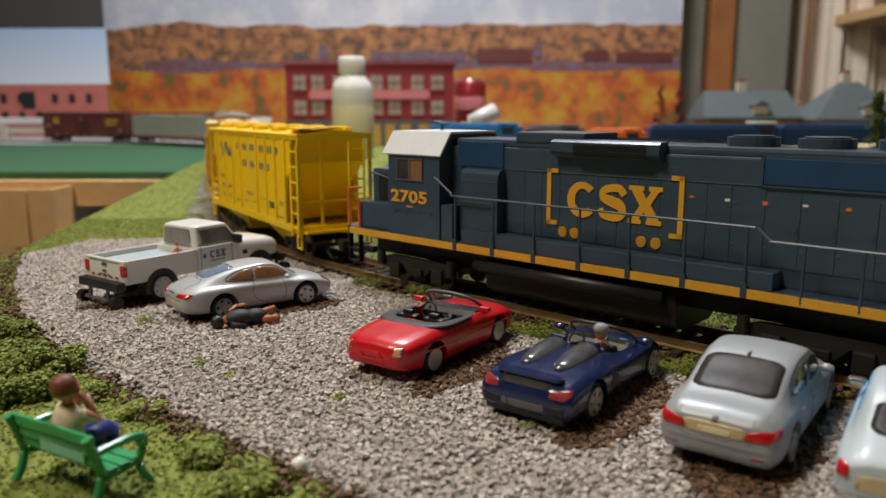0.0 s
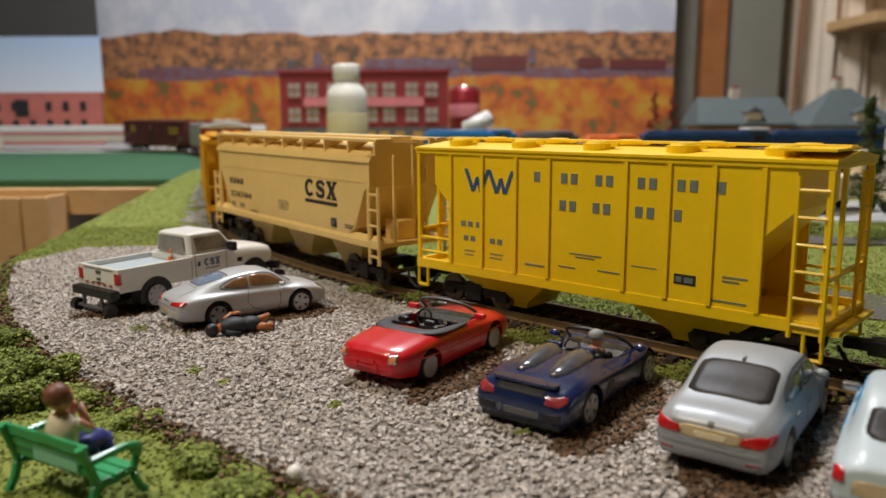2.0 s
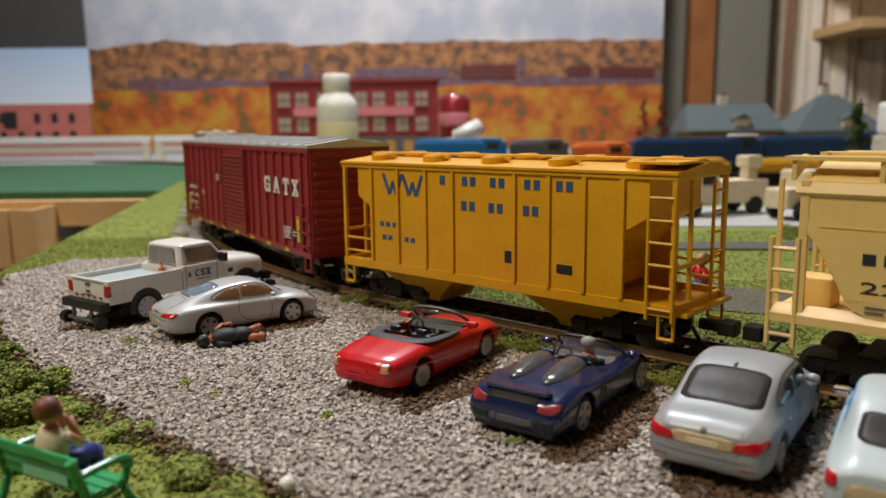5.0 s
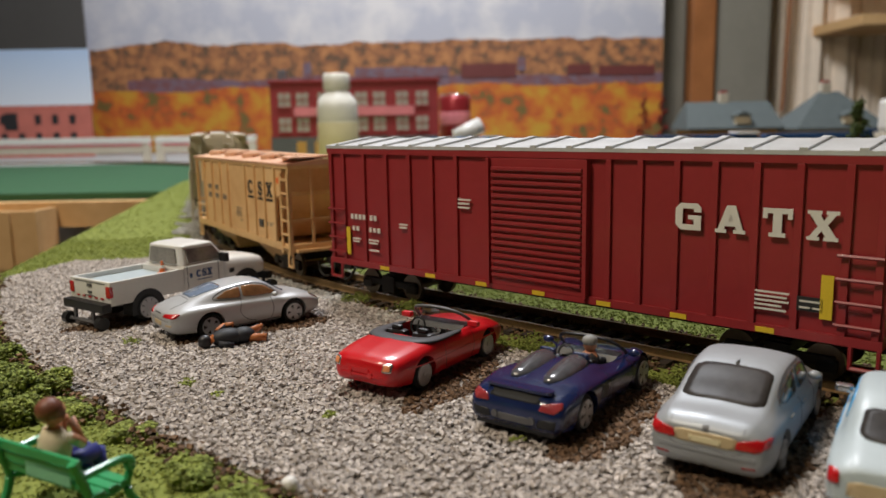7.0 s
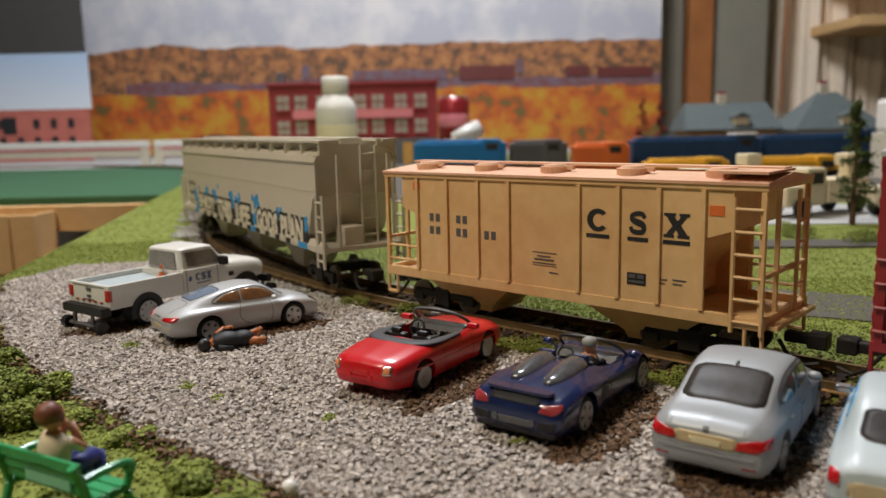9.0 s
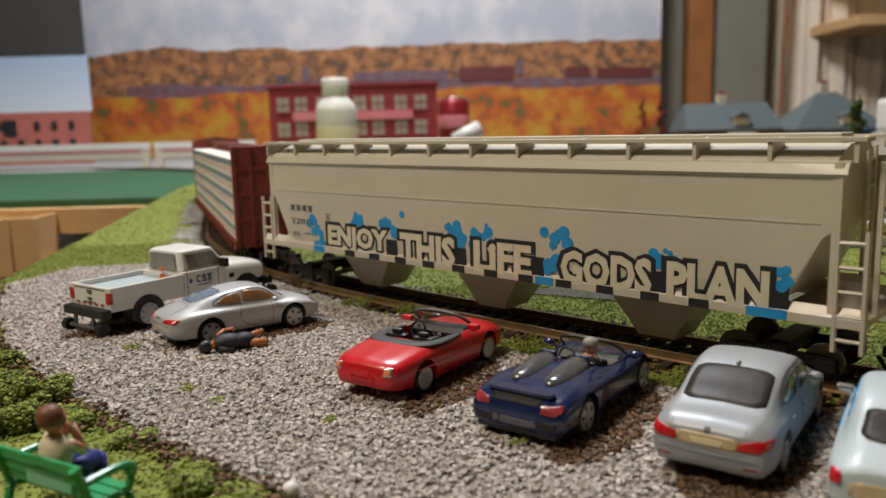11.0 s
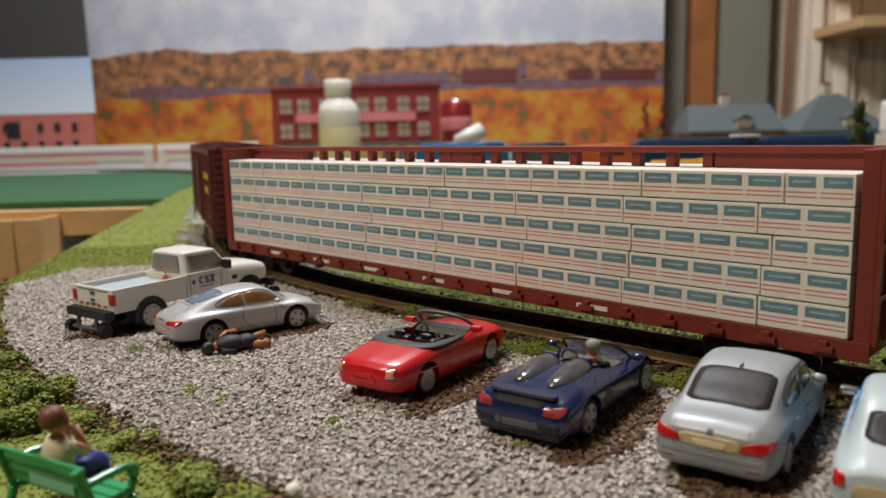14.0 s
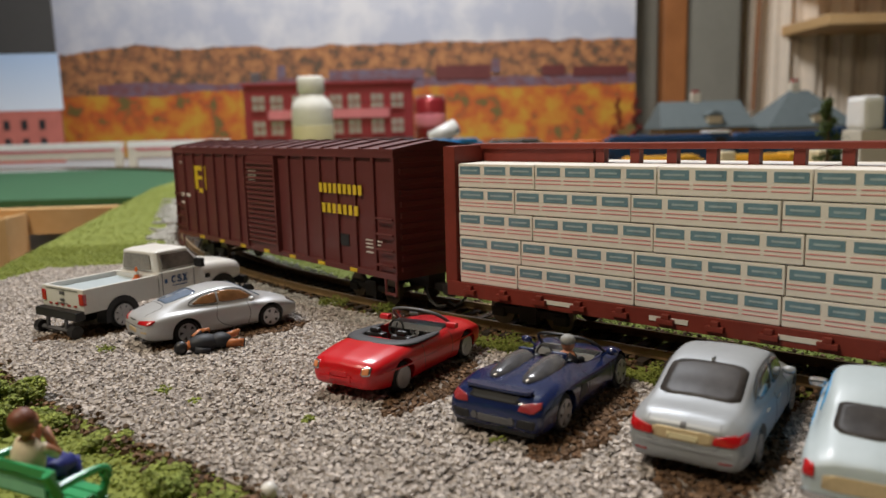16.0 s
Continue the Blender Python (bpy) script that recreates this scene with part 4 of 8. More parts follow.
def boxcar(name, L, paint, roof_paint, label, door, top=5.5, hw=1.65, ribs=16, tabs=True, ribs_at=None):
    ob = thing(name, at(0, 0), label, "boxcar", "cars of the train")
    h = L / 2
    part("body", boxes((-h, h, -hw + 0.07, hw - 0.07, ZF, top - 0.1), bevel=0.02), paint, ob)
    part("roof", prism(bmesh.new(), [(-hw - 0.03, top - 0.1), (-hw - 0.03, top), (0, top + 0.22), (hw + 0.03, top), (hw + 0.03, top - 0.1)], "x", -h - 0.03, h + 0.03), roof_paint, ob)
    for i in range(15):
        x = -h + L * (i + 0.5) / 15
        part("roof_rib", prism(bmesh.new(), [(-hw - 0.03, top - 0.02), (0, top + 0.2), (hw + 0.03, top - 0.02), (hw + 0.03, top + 0.06), (0, top + 0.28), (-hw - 0.03, top + 0.06)], "x", x - 0.09, x + 0.09), roof_paint, ob)
    for sg in (-1, 1):
        lo, hi = sorted((sg * (hw - 0.08), sg * (hw + 0.02)))
        part("top_chord", boxes((-h, h, lo, hi, top - 0.28, top - 0.1)), paint, ob)
        part("side_sill", boxes((-h, h, lo, hi, ZF, ZF + 0.2)), paint, ob)
        d0, d1 = door
        for x in ribs_at or [-h + 0.06 + (L - 0.12) * i / ribs for i in range(ribs + 1)]:
            if d0 - 0.15 < x < d1 + 0.15:
                continue
            part("rib", boxes((x - 0.08, x + 0.08, lo, hi, ZF + 0.2, top - 0.28), bevel=0.015), paint, ob)
        dr = part("door", boxes((d0, d1, lo, sg * (hw + 0.03) if sg > 0 else hi, ZF + 0.15, top - 0.3) if sg > 0 else (d0, d1, sg * (hw + 0.03), hi, ZF + 0.15, top - 0.3), bevel=0.02), paint, ob)
        for i in range(17):
            z = ZF + 0.45 + i * (top - ZF - 1.05) / 16
            a, b = sorted((sg * (hw + 0.02), sg * (hw + 0.12)))
            part("door_bead", boxes((d0 + 0.18, d1 - 0.18, a, b, z - 0.055, z + 0.055), bevel=0.03), paint, dr)
        for x in (d0 + 0.06, d1 - 0.06):
            a, b = sorted((sg * (hw + 0.02), sg * (hw + 0.14)))
            part("door_post", boxes((x - 0.06, x + 0.06, a, b, ZF + 0.15, top - 0.3)), paint, dr)
        for sgx in (-1, 1):
            x0, x1 = sgx * (h - 0.05), sgx * (h - 0.95)
            for i in range(4):
                z = ZF + 0.45 + 0.5 * i
                part("grab_iron", rods(((x0, sg * (hw + 0.08), z), (x1, sg * (hw + 0.08), z), 0.04)), paint, ob)
            part("step", rods(((x0, sg * hw, ZF), (x0, sg * hw, ZF - 0.5), 0.05), ((x0 - 0.55 * sgx, sg * hw, ZF), (x0 - 0.55 * sgx, sg * hw, ZF - 0.5), 0.05), ((x0, sg * hw, ZF - 0.48), (x0 - 0.55 * sgx, sg * hw, ZF - 0.48), 0.055)), paint, ob)
    for sgx in (-1, 1):
        for i in range(11):
            z = ZF + 0.35 + i * (top - ZF - 0.7) / 10
            x = sgx * (h + 0.05)
            part("end_corrugation", boxes((min(x, x - 0.1 * sgx), max(x, x - 0.1 * sgx), -hw + 0.2, hw - 0.2, z - 0.09, z + 0.09), bevel=0.035), paint, ob)
        bogie(ob, sgx * (h - 2.3))
        coupler(ob, sgx * h, sgx)
    part("centre_sill", boxes((-h, h, -0.35, 0.35, ZF - 0.4, ZF)), DARK_STEEL, ob)
    if tabs:
        for i in range(7):
            x = -h + 2.6 + i * (L - 5.2) / 6
            marks(ob, -hw - 0.03, [(x, x + 0.42, ZF + 0.02, ZF + 0.14)], YELLOW_PRINT, "yellow_tab", "small yellow reflector")
    return ob


def centerbeam(L, label):
    ob = thing("centerbeam_flatcar", at(0, 0), label, "flatcar", "cars of the train")
    h, hw, top = L / 2, 1.5, 5.55
    part("deck", boxes((-h, h, -hw, hw, ZF - 0.15, ZF + 0.12), (-h + 2, h - 2, -0.5, 0.5, ZF - 0.5, ZF - 0.15), bevel=0.03), RUST_RED, ob)
    for sg in (-1, 1):
        a, b = sorted((sg * (hw - 0.02), sg * (hw + 0.06)))
        part("side_sill", boxes((-h, h, a, b, ZF - 0.28, ZF + 0.16), bevel=0.02), RUST_RED, ob)
        for i in range(21):
            x = -h + 0.9 + i * (L - 1.8) / 20
            a, b = sorted((sg * (hw + 0.05), sg * (hw + 0.2)))
            part("winch", boxes((x - 0.22, x + 0.22, a, b, ZF - 0.16, ZF - 0.02), (x - 0.1, x + 0.1, a, b, ZF - 0.02, ZF + 0.1), bevel=0.02), RUST_RED, ob)
    part("top_chord", boxes((-h, h, -0.22, 0.22, top - 0.12, top + 0.05), bevel=0.03), RUST_RED, ob)
    for sgx in (-1, 1):
        x = sgx * h
        bh = part("bulkhead", boxes((min(x, x - 0.35 * sgx), max(x, x - 0.35 * sgx), -hw, hw, ZF + 0.1, top + 0.02), bevel=0.03), RUST_RED, ob)
        for y in (-1.42, -0.75, 0, 0.75, 1.42):
            part("stiffener", boxes((min(x, x + 0.09 * sgx), max(x, x + 0.09 * sgx), y - 0.07, y + 0.07, ZF + 0.1, top)), RUST_RED, bh)
        for z in (ZF + 1.1, ZF + 2.2, ZF + 3.3):
            part("stiffener", boxes((min(x, x + 0.08 * sgx), max(x, x + 0.08 * sgx), -hw, hw, z - 0.06, z + 0.06)), RUST_RED, bh)
        part("gusset", boxes((min(x - 0.35 * sgx, x - 4.2 * sgx), max(x - 0.35 * sgx, x - 4.2 * sgx), -0.12, 0.12, top - 1.0, top - 0.1)), RUST_RED, ob)
        bogie(ob, sgx * (h - 2.6))
        coupler(ob, sgx * h, sgx)
    n = 18
    for i in range(n):
        x = -h + 4.4 + i * (L - 8.8) / (n - 1)
        part("upright", boxes((x - 0.13, x + 0.13, -0.13, 0.13, ZF + 0.1, top - 0.1)), RUST_RED, ob)
    part("centre_web", boxes((-1.0, 1.0, -0.1, 0.1, ZF + 0.1, top - 0.1)), RUST_RED, ob)
    # lumber packs: five layers on each side
    g = random.Random(21)
    z0, zh = ZF + 0.16, 0.715
    for sg in (-1, 1):
        for k in range(5):
            x = -h + 0.45
            cuts = [x]
            x += g.uniform(1.8, 3.6)
            while x < h - 1.5:
                cuts.append(x)
                x += 3.55 + g.uniform(-0.1, 0.1)
            cuts.append(h - 0.45)
            for a, b in zip(cuts, cuts[1:]):
                e = g.uniform(-0.012, 0.012)
                y0, y1 = sorted((sg * 0.16, sg * (hw - 0.02 + e)))
                pk = part("lumber_pack", boxes((a + 0.015, b - 0.015, y0, y1, z0 + k * zh, z0 + (k + 1) * zh - 0.03), bevel=0.025), WRAP, ob)
                if sg < 0:
                    m = max(1, round((b - a) / 0.9))
                    for j in range(m):
                        u0, u1 = a + (b - a) * j / m + 0.08, a + (b - a) * (j + 1) / m - 0.08
                        zt = z0 + k * zh + 0.38
                        part("printed_panel", boxes((u0, u1, -hw + 0.02 - e - 0.012, -hw + 0.06 - e, zt, zt + 0.23)), TEAL, pk)
                        part("printed_line", boxes((u0 + 0.1, u1 - 0.1, -hw + 0.02 - e - 0.018, -hw + 0.06 - e, zt + 0.09, zt + 0.14)), TEAL_PALE, pk)
                        part("printed_stripe", boxes((u0 - 0.05, u1 + 0.02, -hw + 0.02 - e - 0.01, -hw + 0.06 - e, zt - 0.12, zt - 0.1), (u0 - 0.05, u1 + 0.02, -hw + 0.02 - e - 0.01, -hw + 0.06 - e, zt - 0.22, zt - 0.2)), PINK_SIGN, pk)
    marks(ob, -hw - 0.07, [(-h + 3.5 + 3.1 * i, -h + 4.5 + 3.1 * i, ZF - 0.12, ZF + 0.0) for i in range(6)], WHITE_PRINT)
    return ob


def locomotive():
    ob = thing("diesel_locomotive", at(0, 0), "dark blue diesel locomotive with gold sill and lettering", "locomotive", "cars of the train")
    L = 19.6
    h = L / 2
    zf = 2.06
    part("frame", boxes((-h + 0.4, h - 0.4, -1.55, 1.55, zf - 0.24, zf), bevel=0.02), LOCO_BLUE, ob)
    part("underframe", boxes((-h + 0.8, h - 0.8, -0.6, 0.6, 1.1, zf - 0.23)), DARK_STEEL, ob)
    for sg in (-1, 1):
        a, b = sorted((sg * 1.54, sg * 1.6))
        part("gold_sill", boxes((-h + 0.4, h - 0.4, a, b, zf - 0.24, zf - 0.02)), LOCO_GOLD, ob, "gold sill stripe")
    part("fuel_tank", prism(bmesh.new(), [(-1.3, 1.5), (-1.2, 0.75), (-0.8, 0.5), (0.8, 0.5), (1.2, 0.75), (1.3, 1.5), (1.1, zf - 0.26), (-1.1, zf - 0.26)], "x", -3.3, 3.0), DARK_STEEL, ob)
    for sg in (-1, 1):
        part("air_tank", cyl(bmesh.new(), (-3.6, sg * 1.36, 1.42), (2.7, sg * 1.36, 1.42), 0.2, seg=16), BLACK, ob, "black air tank", True)
    # nose, cab and long hood; the cab stands at the trailing end
    part("nose", boxes((-h + 0.95, -h + 2.5, -0.95, 0.95, zf, 4.15), bevel=0.12), LOCO_BLUE, ob)
    part("nose_locker", boxes((-h + 0.8, -h + 2.5, -1.42, 1.42, zf, 3.0), bevel=0.06), LOCO_BLUE, ob)
    part("nose_front", boxes((-h + 0.88, -h + 0.98, -0.8, 0.8, zf + 0.1, 4.0), bevel=0.03), LOCO_GOLD, ob, "gold nose panel")
    for sg in (-1, 1):
        a, b = sorted((sg * 0.93, sg * 0.965))
        part("nose_door", boxes((-h + 1.3, -h + 1.75, a, b, 3.05, 3.95)), BLACK, ob, "dark nose doorway")
        part("nose_grab", rods(((-h + 0.92, sg * 0.99, 3.1), (-h + 0.92, sg * 0.99, 4.0), 0.035), ((-h + 0.92, sg * 0.99, 4.0), (-h + 2.4, sg * 1.02, 3.75), 0.03)), GREY_PLASTIC, ob)
    cb = part("cab", prism(bmesh.new(), [(-1.55, zf), (1.55, zf), (1.55, 4.72), (1.05, 5.4), (-1.05, 5.4), (-1.55, 4.72)], "x", -h + 2.45, -h + 4.8), LOCO_BLUE, ob)
    part("cab_roof", prism(bmesh.new(), [(-1.6, 4.7), (-1.08, 5.4), (1.08, 5.4), (1.6, 4.7), (1.64, 4.74), (1.12, 5.47), (-1.12, 5.47), (-1.64, 4.74)], "x", -h + 2.25, -h + 4.9), ROOF_WHITE, cb, "white cab roof")
    for sg in (-1, 1):
        a, b = sorted((sg * 1.52, sg * 1.575))
        for x in (-h + 2.92, -h + 3.52):
            w = part("cab_window", boxes((x, x + 0.52, a, b, 3.92, 4.56)), GLASS_BROWN if x > -h + 3 else GLASS_DARK, cb)
            a2, b2 = sorted((sg * 1.54, sg * 1.6))
            part("window_frame", boxes((x - 0.04, x, a2, b2, 3.88, 4.6), (x + 0.52, x + 0.56, a2, b2, 3.88, 4.6), (x, x + 0.52, a2, b2, 4.56, 4.6), (x, x + 0.52, a2, b2, 3.88, 3.92)), GREY_PLASTIC, w)
        a, b = sorted((sg * 0.3, sg * 0.95))
        part("windscreen", boxes((-h + 2.4, -h + 2.47, a, b, 4.2, 4.85)), GLASS_DARK, cb)
        a, b = sorted((sg * 1.54, sg * 1.565))
        part("cab_seam", boxes((-h + 2.5, -h + 4.75, a, b, 2.86, 2.885)), DEEP_BLUE, cb)
        for i in range(4):
            part("latch", boxes((-h + 2.7 + 0.55 * i, -h + 2.8 + 0.55 * i, a, sg * 1.59 if sg > 0 else b, 2.8, 2.84) if sg > 0 else (-h + 2.7 + 0.55 * i, -h + 2.8 + 0.55 * i, -1.59, b, 2.8, 2.84)), GREY_PLASTIC, cb)
    hood = part("long_hood", boxes((-h + 4.8, h - 1.2, -0.98, 0.98, zf, 5.05), bevel=0.06), LOCO_BLUE, ob)
    part("hood_roof", boxes((-h + 4.85, h - 1.3, -0.86, 0.86, 5.0, 5.28), bevel=0.1), LOCO_BLUE, hood)
    part("roof_box", boxes((-h + 7.3, -h + 9.7, -0.9, 0.9, 5.2, 5.52), bevel=0.08), LOCO_BLUE, hood)
    for sg in (-1, 1):
        a, b = sorted((sg * 0.96, sg * 1.03))
        part("electrical_locker", boxes((-h + 5.2, -h + 6.95, a, b, 4.42, 5.2), bevel=0.02), DEEP_BLUE, hood, "deep blue locker panel")
        duct = [(0.9, zf + 0.3), (1.36, zf + 0.3), (1.36, 4.05), (1.32, 4.24), (1.2, 4.36), (0.9, 4.42)]
        part("blower_duct", prism(bmesh.new(), [(sg * y, z) for y, z in duct], "x", -h + 5.53, -h + 7.0), LOCO_BLUE, hood, "rounded blower duct")
        for z in (3.35, 4.0):
            a, b = sorted((sg * 1.3, sg * 1.375))
            part("duct_seam", boxes((-h + 5.53, -h + 7.0, a, b, z, z + 0.025)), GREY_PLASTIC, hood)
        a, b = sorted((sg * 0.97, sg * 1.54))
        part("walkway_box", boxes((-h + 5.7, h - 4.35, a, b, zf, 2.48), bevel=0.04), LOCO_BLUE, ob)
        part("battery_box", boxes((-h + 4.85, -h + 5.35, a, b, zf, 3.2), bevel=0.05), LOCO_BLUE, ob)
        a, b = sorted((sg * 0.95, sg * 1.005))
        x = -h + 7.15
        while x < h - 1.7:
            wd = 0.62 if x < h - 6 else 0.8
            part("hood_door", boxes((x, x + wd - 0.012, a, b, 2.52, 4.36 if x < h - 5.1 else 4.2), bevel=0.006), LOCO_BLUE, hood)
            for z in (2.95, 3.95):
                part("hinge", boxes((x + 0.02, x + 0.1, min(sg * 1.0, sg * 1.025), max(sg * 1.0, sg * 1.025), z, z + 0.035)), GREY_PLASTIC, hood)
            part("door_latch", boxes((x + wd - 0.12, x + wd - 0.05, min(sg * 1.0, sg * 1.03), max(sg * 1.0, sg * 1.03), 3.4, 3.5)), LOCO_BLUE, hood)
            x += wd
        part("hood_seam", boxes((-h + 7.1, h - 5.0, a, b, 4.4, 4.425)), GREY_PLASTIC, hood)
        fan = [(0.9, 4.82), (1.22, 4.92), (1.3, 5.02), (1.3, 5.28), (1.2, 5.34), (0.8, 5.36)]
        grille = part("intake_hump", prism(bmesh.new(), [(sg * y, z) for y, z in fan], "x", -h + 8.85, -h + 12.15), LOCO_BLUE, hood)
        for i in range(6):
            z = 4.9 + i * 0.06
            a, b = sorted((sg * (1.2 + 0.02 * i), sg * (1.3 + 0.006 * i)))
            part("grille_slat", boxes((-h + 9.6, -h + 11.8, a, b, z, z + 0.03)), BLACK, grille)
        a, b = sorted((sg * 0.97, sg * 1.04))
        part("radiator_panel", boxes((h - 4.9, h - 1.5, a, b, 4.45, 5.05), bevel=0.01), DEEP_BLUE, hood, "deep blue radiator panel")
        part("radiator_frame", boxes((h - 5.0, h - 4.92, a, b, 4.38, 5.12), (h - 5.0, h - 1.4, a, b, 5.07, 5.12), (h - 5.0, h - 1.4, a, b, 4.38, 4.43)), LOCO_BLUE, hood)
        for i in range(7):
            part("warning_mark", boxes((-h + 12.9 + i * 0.9, -h + 13.02 + i * 0.9, min(sg * 1.0, sg * 1.018), max(sg * 1.0, sg * 1.018), 4.0 - 0.02 * (i % 3), 4.05)), ORANGE if i % 2 == 0 else WHITE_PRINT, hood)
    for x in (h - 5.6, h - 3.9, h - 2.2):
        bm = bmesh.new()
        cyl(bm, (x, 0, 5.25), (x, 0, 5.5), 0.62, seg=22)
        cyl(bm, (x, 0, 5.5), (x, 0, 5.54), 0.5, seg=22)
        part("roof_fan", bm, LOCO_BLUE, hood)
    horn = part("roof_horn", rods(((-h + 3.2, 0.3, 5.4), (-h + 3.2, 0.3, 5.68), 0.06)), DEEP_BLUE, cb)
    for y in (0.18, 0.3, 0.42):
        part("trumpet", cyl(bmesh.new(), (-h + 3.4, y, 5.68), (-h + 2.95, y, 5.72), 0.03, 0.08, seg=10), DEEP_BLUE, horn)
    # railings
    for sg in (-1, 1):
        for i in range(7):
            x = -h + 5.5 + i * 1.52
            part("stanchion", rods(((x, sg * 1.57, zf - 0.18), (x, sg * 1.57, 3.52), 0.04)), LOCO_BLUE, ob)
            part("stanchion_foot", boxes((x - 0.07, x + 0.07, sg * 1.6 - 0.03, sg * 1.6 + 0.03, zf - 0.22, zf + 0.12), bevel=0.01), LOCO_BLUE, ob)
        for i in range(3):
            x = -h + 15.9 + i * 1.2
            part("stanchion", rods(((x, sg * 1.57, zf - 0.18), (x, sg * 1.57, 3.22), 0.04)), LOCO_BLUE, ob)
        part("handrail", tube([(-h + 4.6, sg * 1.58, 4.05), (-h + 4.75, sg * 1.58, 3.98), (-h + 5.35, sg * 1.57, 3.58), (-h + 5.5, sg * 1.57, 3.52), (-h + 8, sg * 1.57, 3.52), (h - 4.8, sg * 1.57, 3.5)], 0.034, 6, 3), RAIL_BLUE, ob)
        part("handrail", tube([(h - 4.75, sg * 1.57, 3.5), (h - 4.45, sg * 1.57, 3.24), (h - 4.2, sg * 1.57, 3.22), (h - 1.2, sg * 1.57, 3.22)], 0.034, 6, 3), RAIL_BLUE, ob)
        for x in (-h + 0.3, h - 0.95):
            part("steps", boxes((x, x + 0.6, sg * 1.45 - 0.12, sg * 1.45 + 0.08, zf - 1.25, zf - 1.2), (x, x + 0.6, sg * 1.45 - 0.12, sg * 1.45 + 0.08, zf - 0.8, zf - 0.75), (x, x + 0.05, sg * 1.45 - 0.12, sg * 1.45 + 0.08, zf - 1.25, zf), (x + 0.55, x + 0.6, sg * 1.45 - 0.12, sg * 1.45 + 0.08, zf - 1.25, zf)), BLACK, ob)
            part("end_rail", rods(((x, sg * 1.5, zf - 1.2), (x, sg * 1.5, 3.4), 0.05), ((x + 0.55, sg * 1.5, zf - 1.2), (x + 0.55, sg * 1.5, 3.1), 0.05), ((x, sg * 1.5, 3.4), (x, sg * 0.9, 3.4), 0.045)), ORANGE, ob, "orange end handrail")
    for a in (-h, h - 1.2):
        part("end_platform", boxes((a, a + 1.2, -1.4, 1.4, zf - 0.1, zf), bevel=0.02), GREY_PLASTIC, ob)
    # emblem between brackets, number and dots
    y = -1.03
    block_emblem(hood, y, 0.93, 3.2, 2.9, 1.0, LOCO_GOLD, bar=False, gap=0.0)
    marks(hood, y, [(-1.22, -1.08, 2.92, 4.52), (-1.22, -0.85, 4.4, 4.52), (-1.22, -0.85, 2.92, 3.04), (2.82, 2.96, 2.92, 4.52), (2.6, 2.96, 4.4, 4.52), (2.6, 2.96, 2.92, 3.04)], LOCO_GOLD, "bracket_mark")
    for x in (-0.66, -0.26, 1.82, 2.24):
        bm = bmesh.new()
        cyl(bm, (x, y + 0.02, 2.74), (x, y - 0.012, 2.74), 0.15, seg=16)
        part("dot_mark", bm, LOCO_GOLD, hood)
    boxed_text(cb, -1.57, -7.22, -5.52, 3.14, 3.56, "2705", LOCO_GOLD, "number", 0.03)
    marks(cb, -1.56, [(-6.5, -6.2, 3.0, 3.04)], LOCO_GOLD)
    for sg in (-1, 1):
        x = sg * (h - 3.4)
        b = bogie(ob, x)
        for s2 in (-1, 1):
            lo, hi = sorted((s2 * 1.0, s2 * 1.2))
            bm = prism(bmesh.new(), [(x - 1.9, 1.0), (x - 1.3, 1.2), (x + 1.3, 1.2), (x + 1.9, 1.0), (x + 1.9, 0.8), (x + 1.35, 0.75), (x + 0.7, 0.95), (x + 0.35, 0.6), (x - 0.35, 0.6), (x - 0.7, 0.95), (x - 1.35, 0.75), (x - 1.9, 0.8)], "y", lo, hi)
            part("side_frame", bm, DARK_STEEL, b)
            for dx in (-1.0, 1.0):
                lo, hi = sorted((s2 * 1.18, s2 * 1.32))
                part("axle_box", boxes((x + dx - 0.24, x + dx + 0.24, lo, hi, 0.45, 0.98), bevel=0.06), DARK_STEEL, b)
                part("brake_cylinder", cyl(bmesh.new(), (x + dx * 1.65, s2 * 1.28, 0.85), (x + dx * 1.65, s2 * 1.28, 1.35), 0.15, seg=12), DARK_STEEL, b)
            part("leaf_spring", boxes((x - 0.32, x + 0.32, s2 * 1.24 - 0.08, s2 * 1.24 + 0.08, 0.62, 0.86), bevel=0.03), DARK_STEEL, b)
        coupler(ob, sg * h, sg)
    return ob


# the cars, each with its middle's place behind the yellow car's front, and half its length
TRAIN = []


def in_train(ob, front, back):
    TRAIN.append((ob, (front + back) / 2, (back - front) / 2))


in_train(locomotive(), -22.5, -2.9)

c = hopper("covered_hopper", 12.5, YELLOW, YELLOW, "bright yellow ribbed covered hopper with blue lettering", top=5.22)
y = -1.55
bm = bmesh.new()
for x in (-4.22, -3.32):
    prism(bm, [(x, 4.62), (x + 0.13, 4.62), (x + 0.42, 3.97), (x + 0.3, 3.92)], "y", y - 0.012, y + 0.02)
    prism(bm, [(x + 0.3, 3.93), (x + 0.42, 3.96), (x + 0.56, 4.35), (x + 0.46, 4.38)], "y", y - 0.014, y + 0.02)
    prism(bm, [(x + 0.46, 4.38), (x + 0.56, 4.4), (x + 0.7, 3.95), (x + 0.6, 3.92)], "y", y - 0.013, y + 0.02)
    prism(bm, [(x + 0.88, 4.62), (x + 1.0, 4.62), (x + 0.72, 3.93), (x + 0.62, 3.97)], "y", y - 0.015, y + 0.02)
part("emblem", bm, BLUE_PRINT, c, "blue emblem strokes")
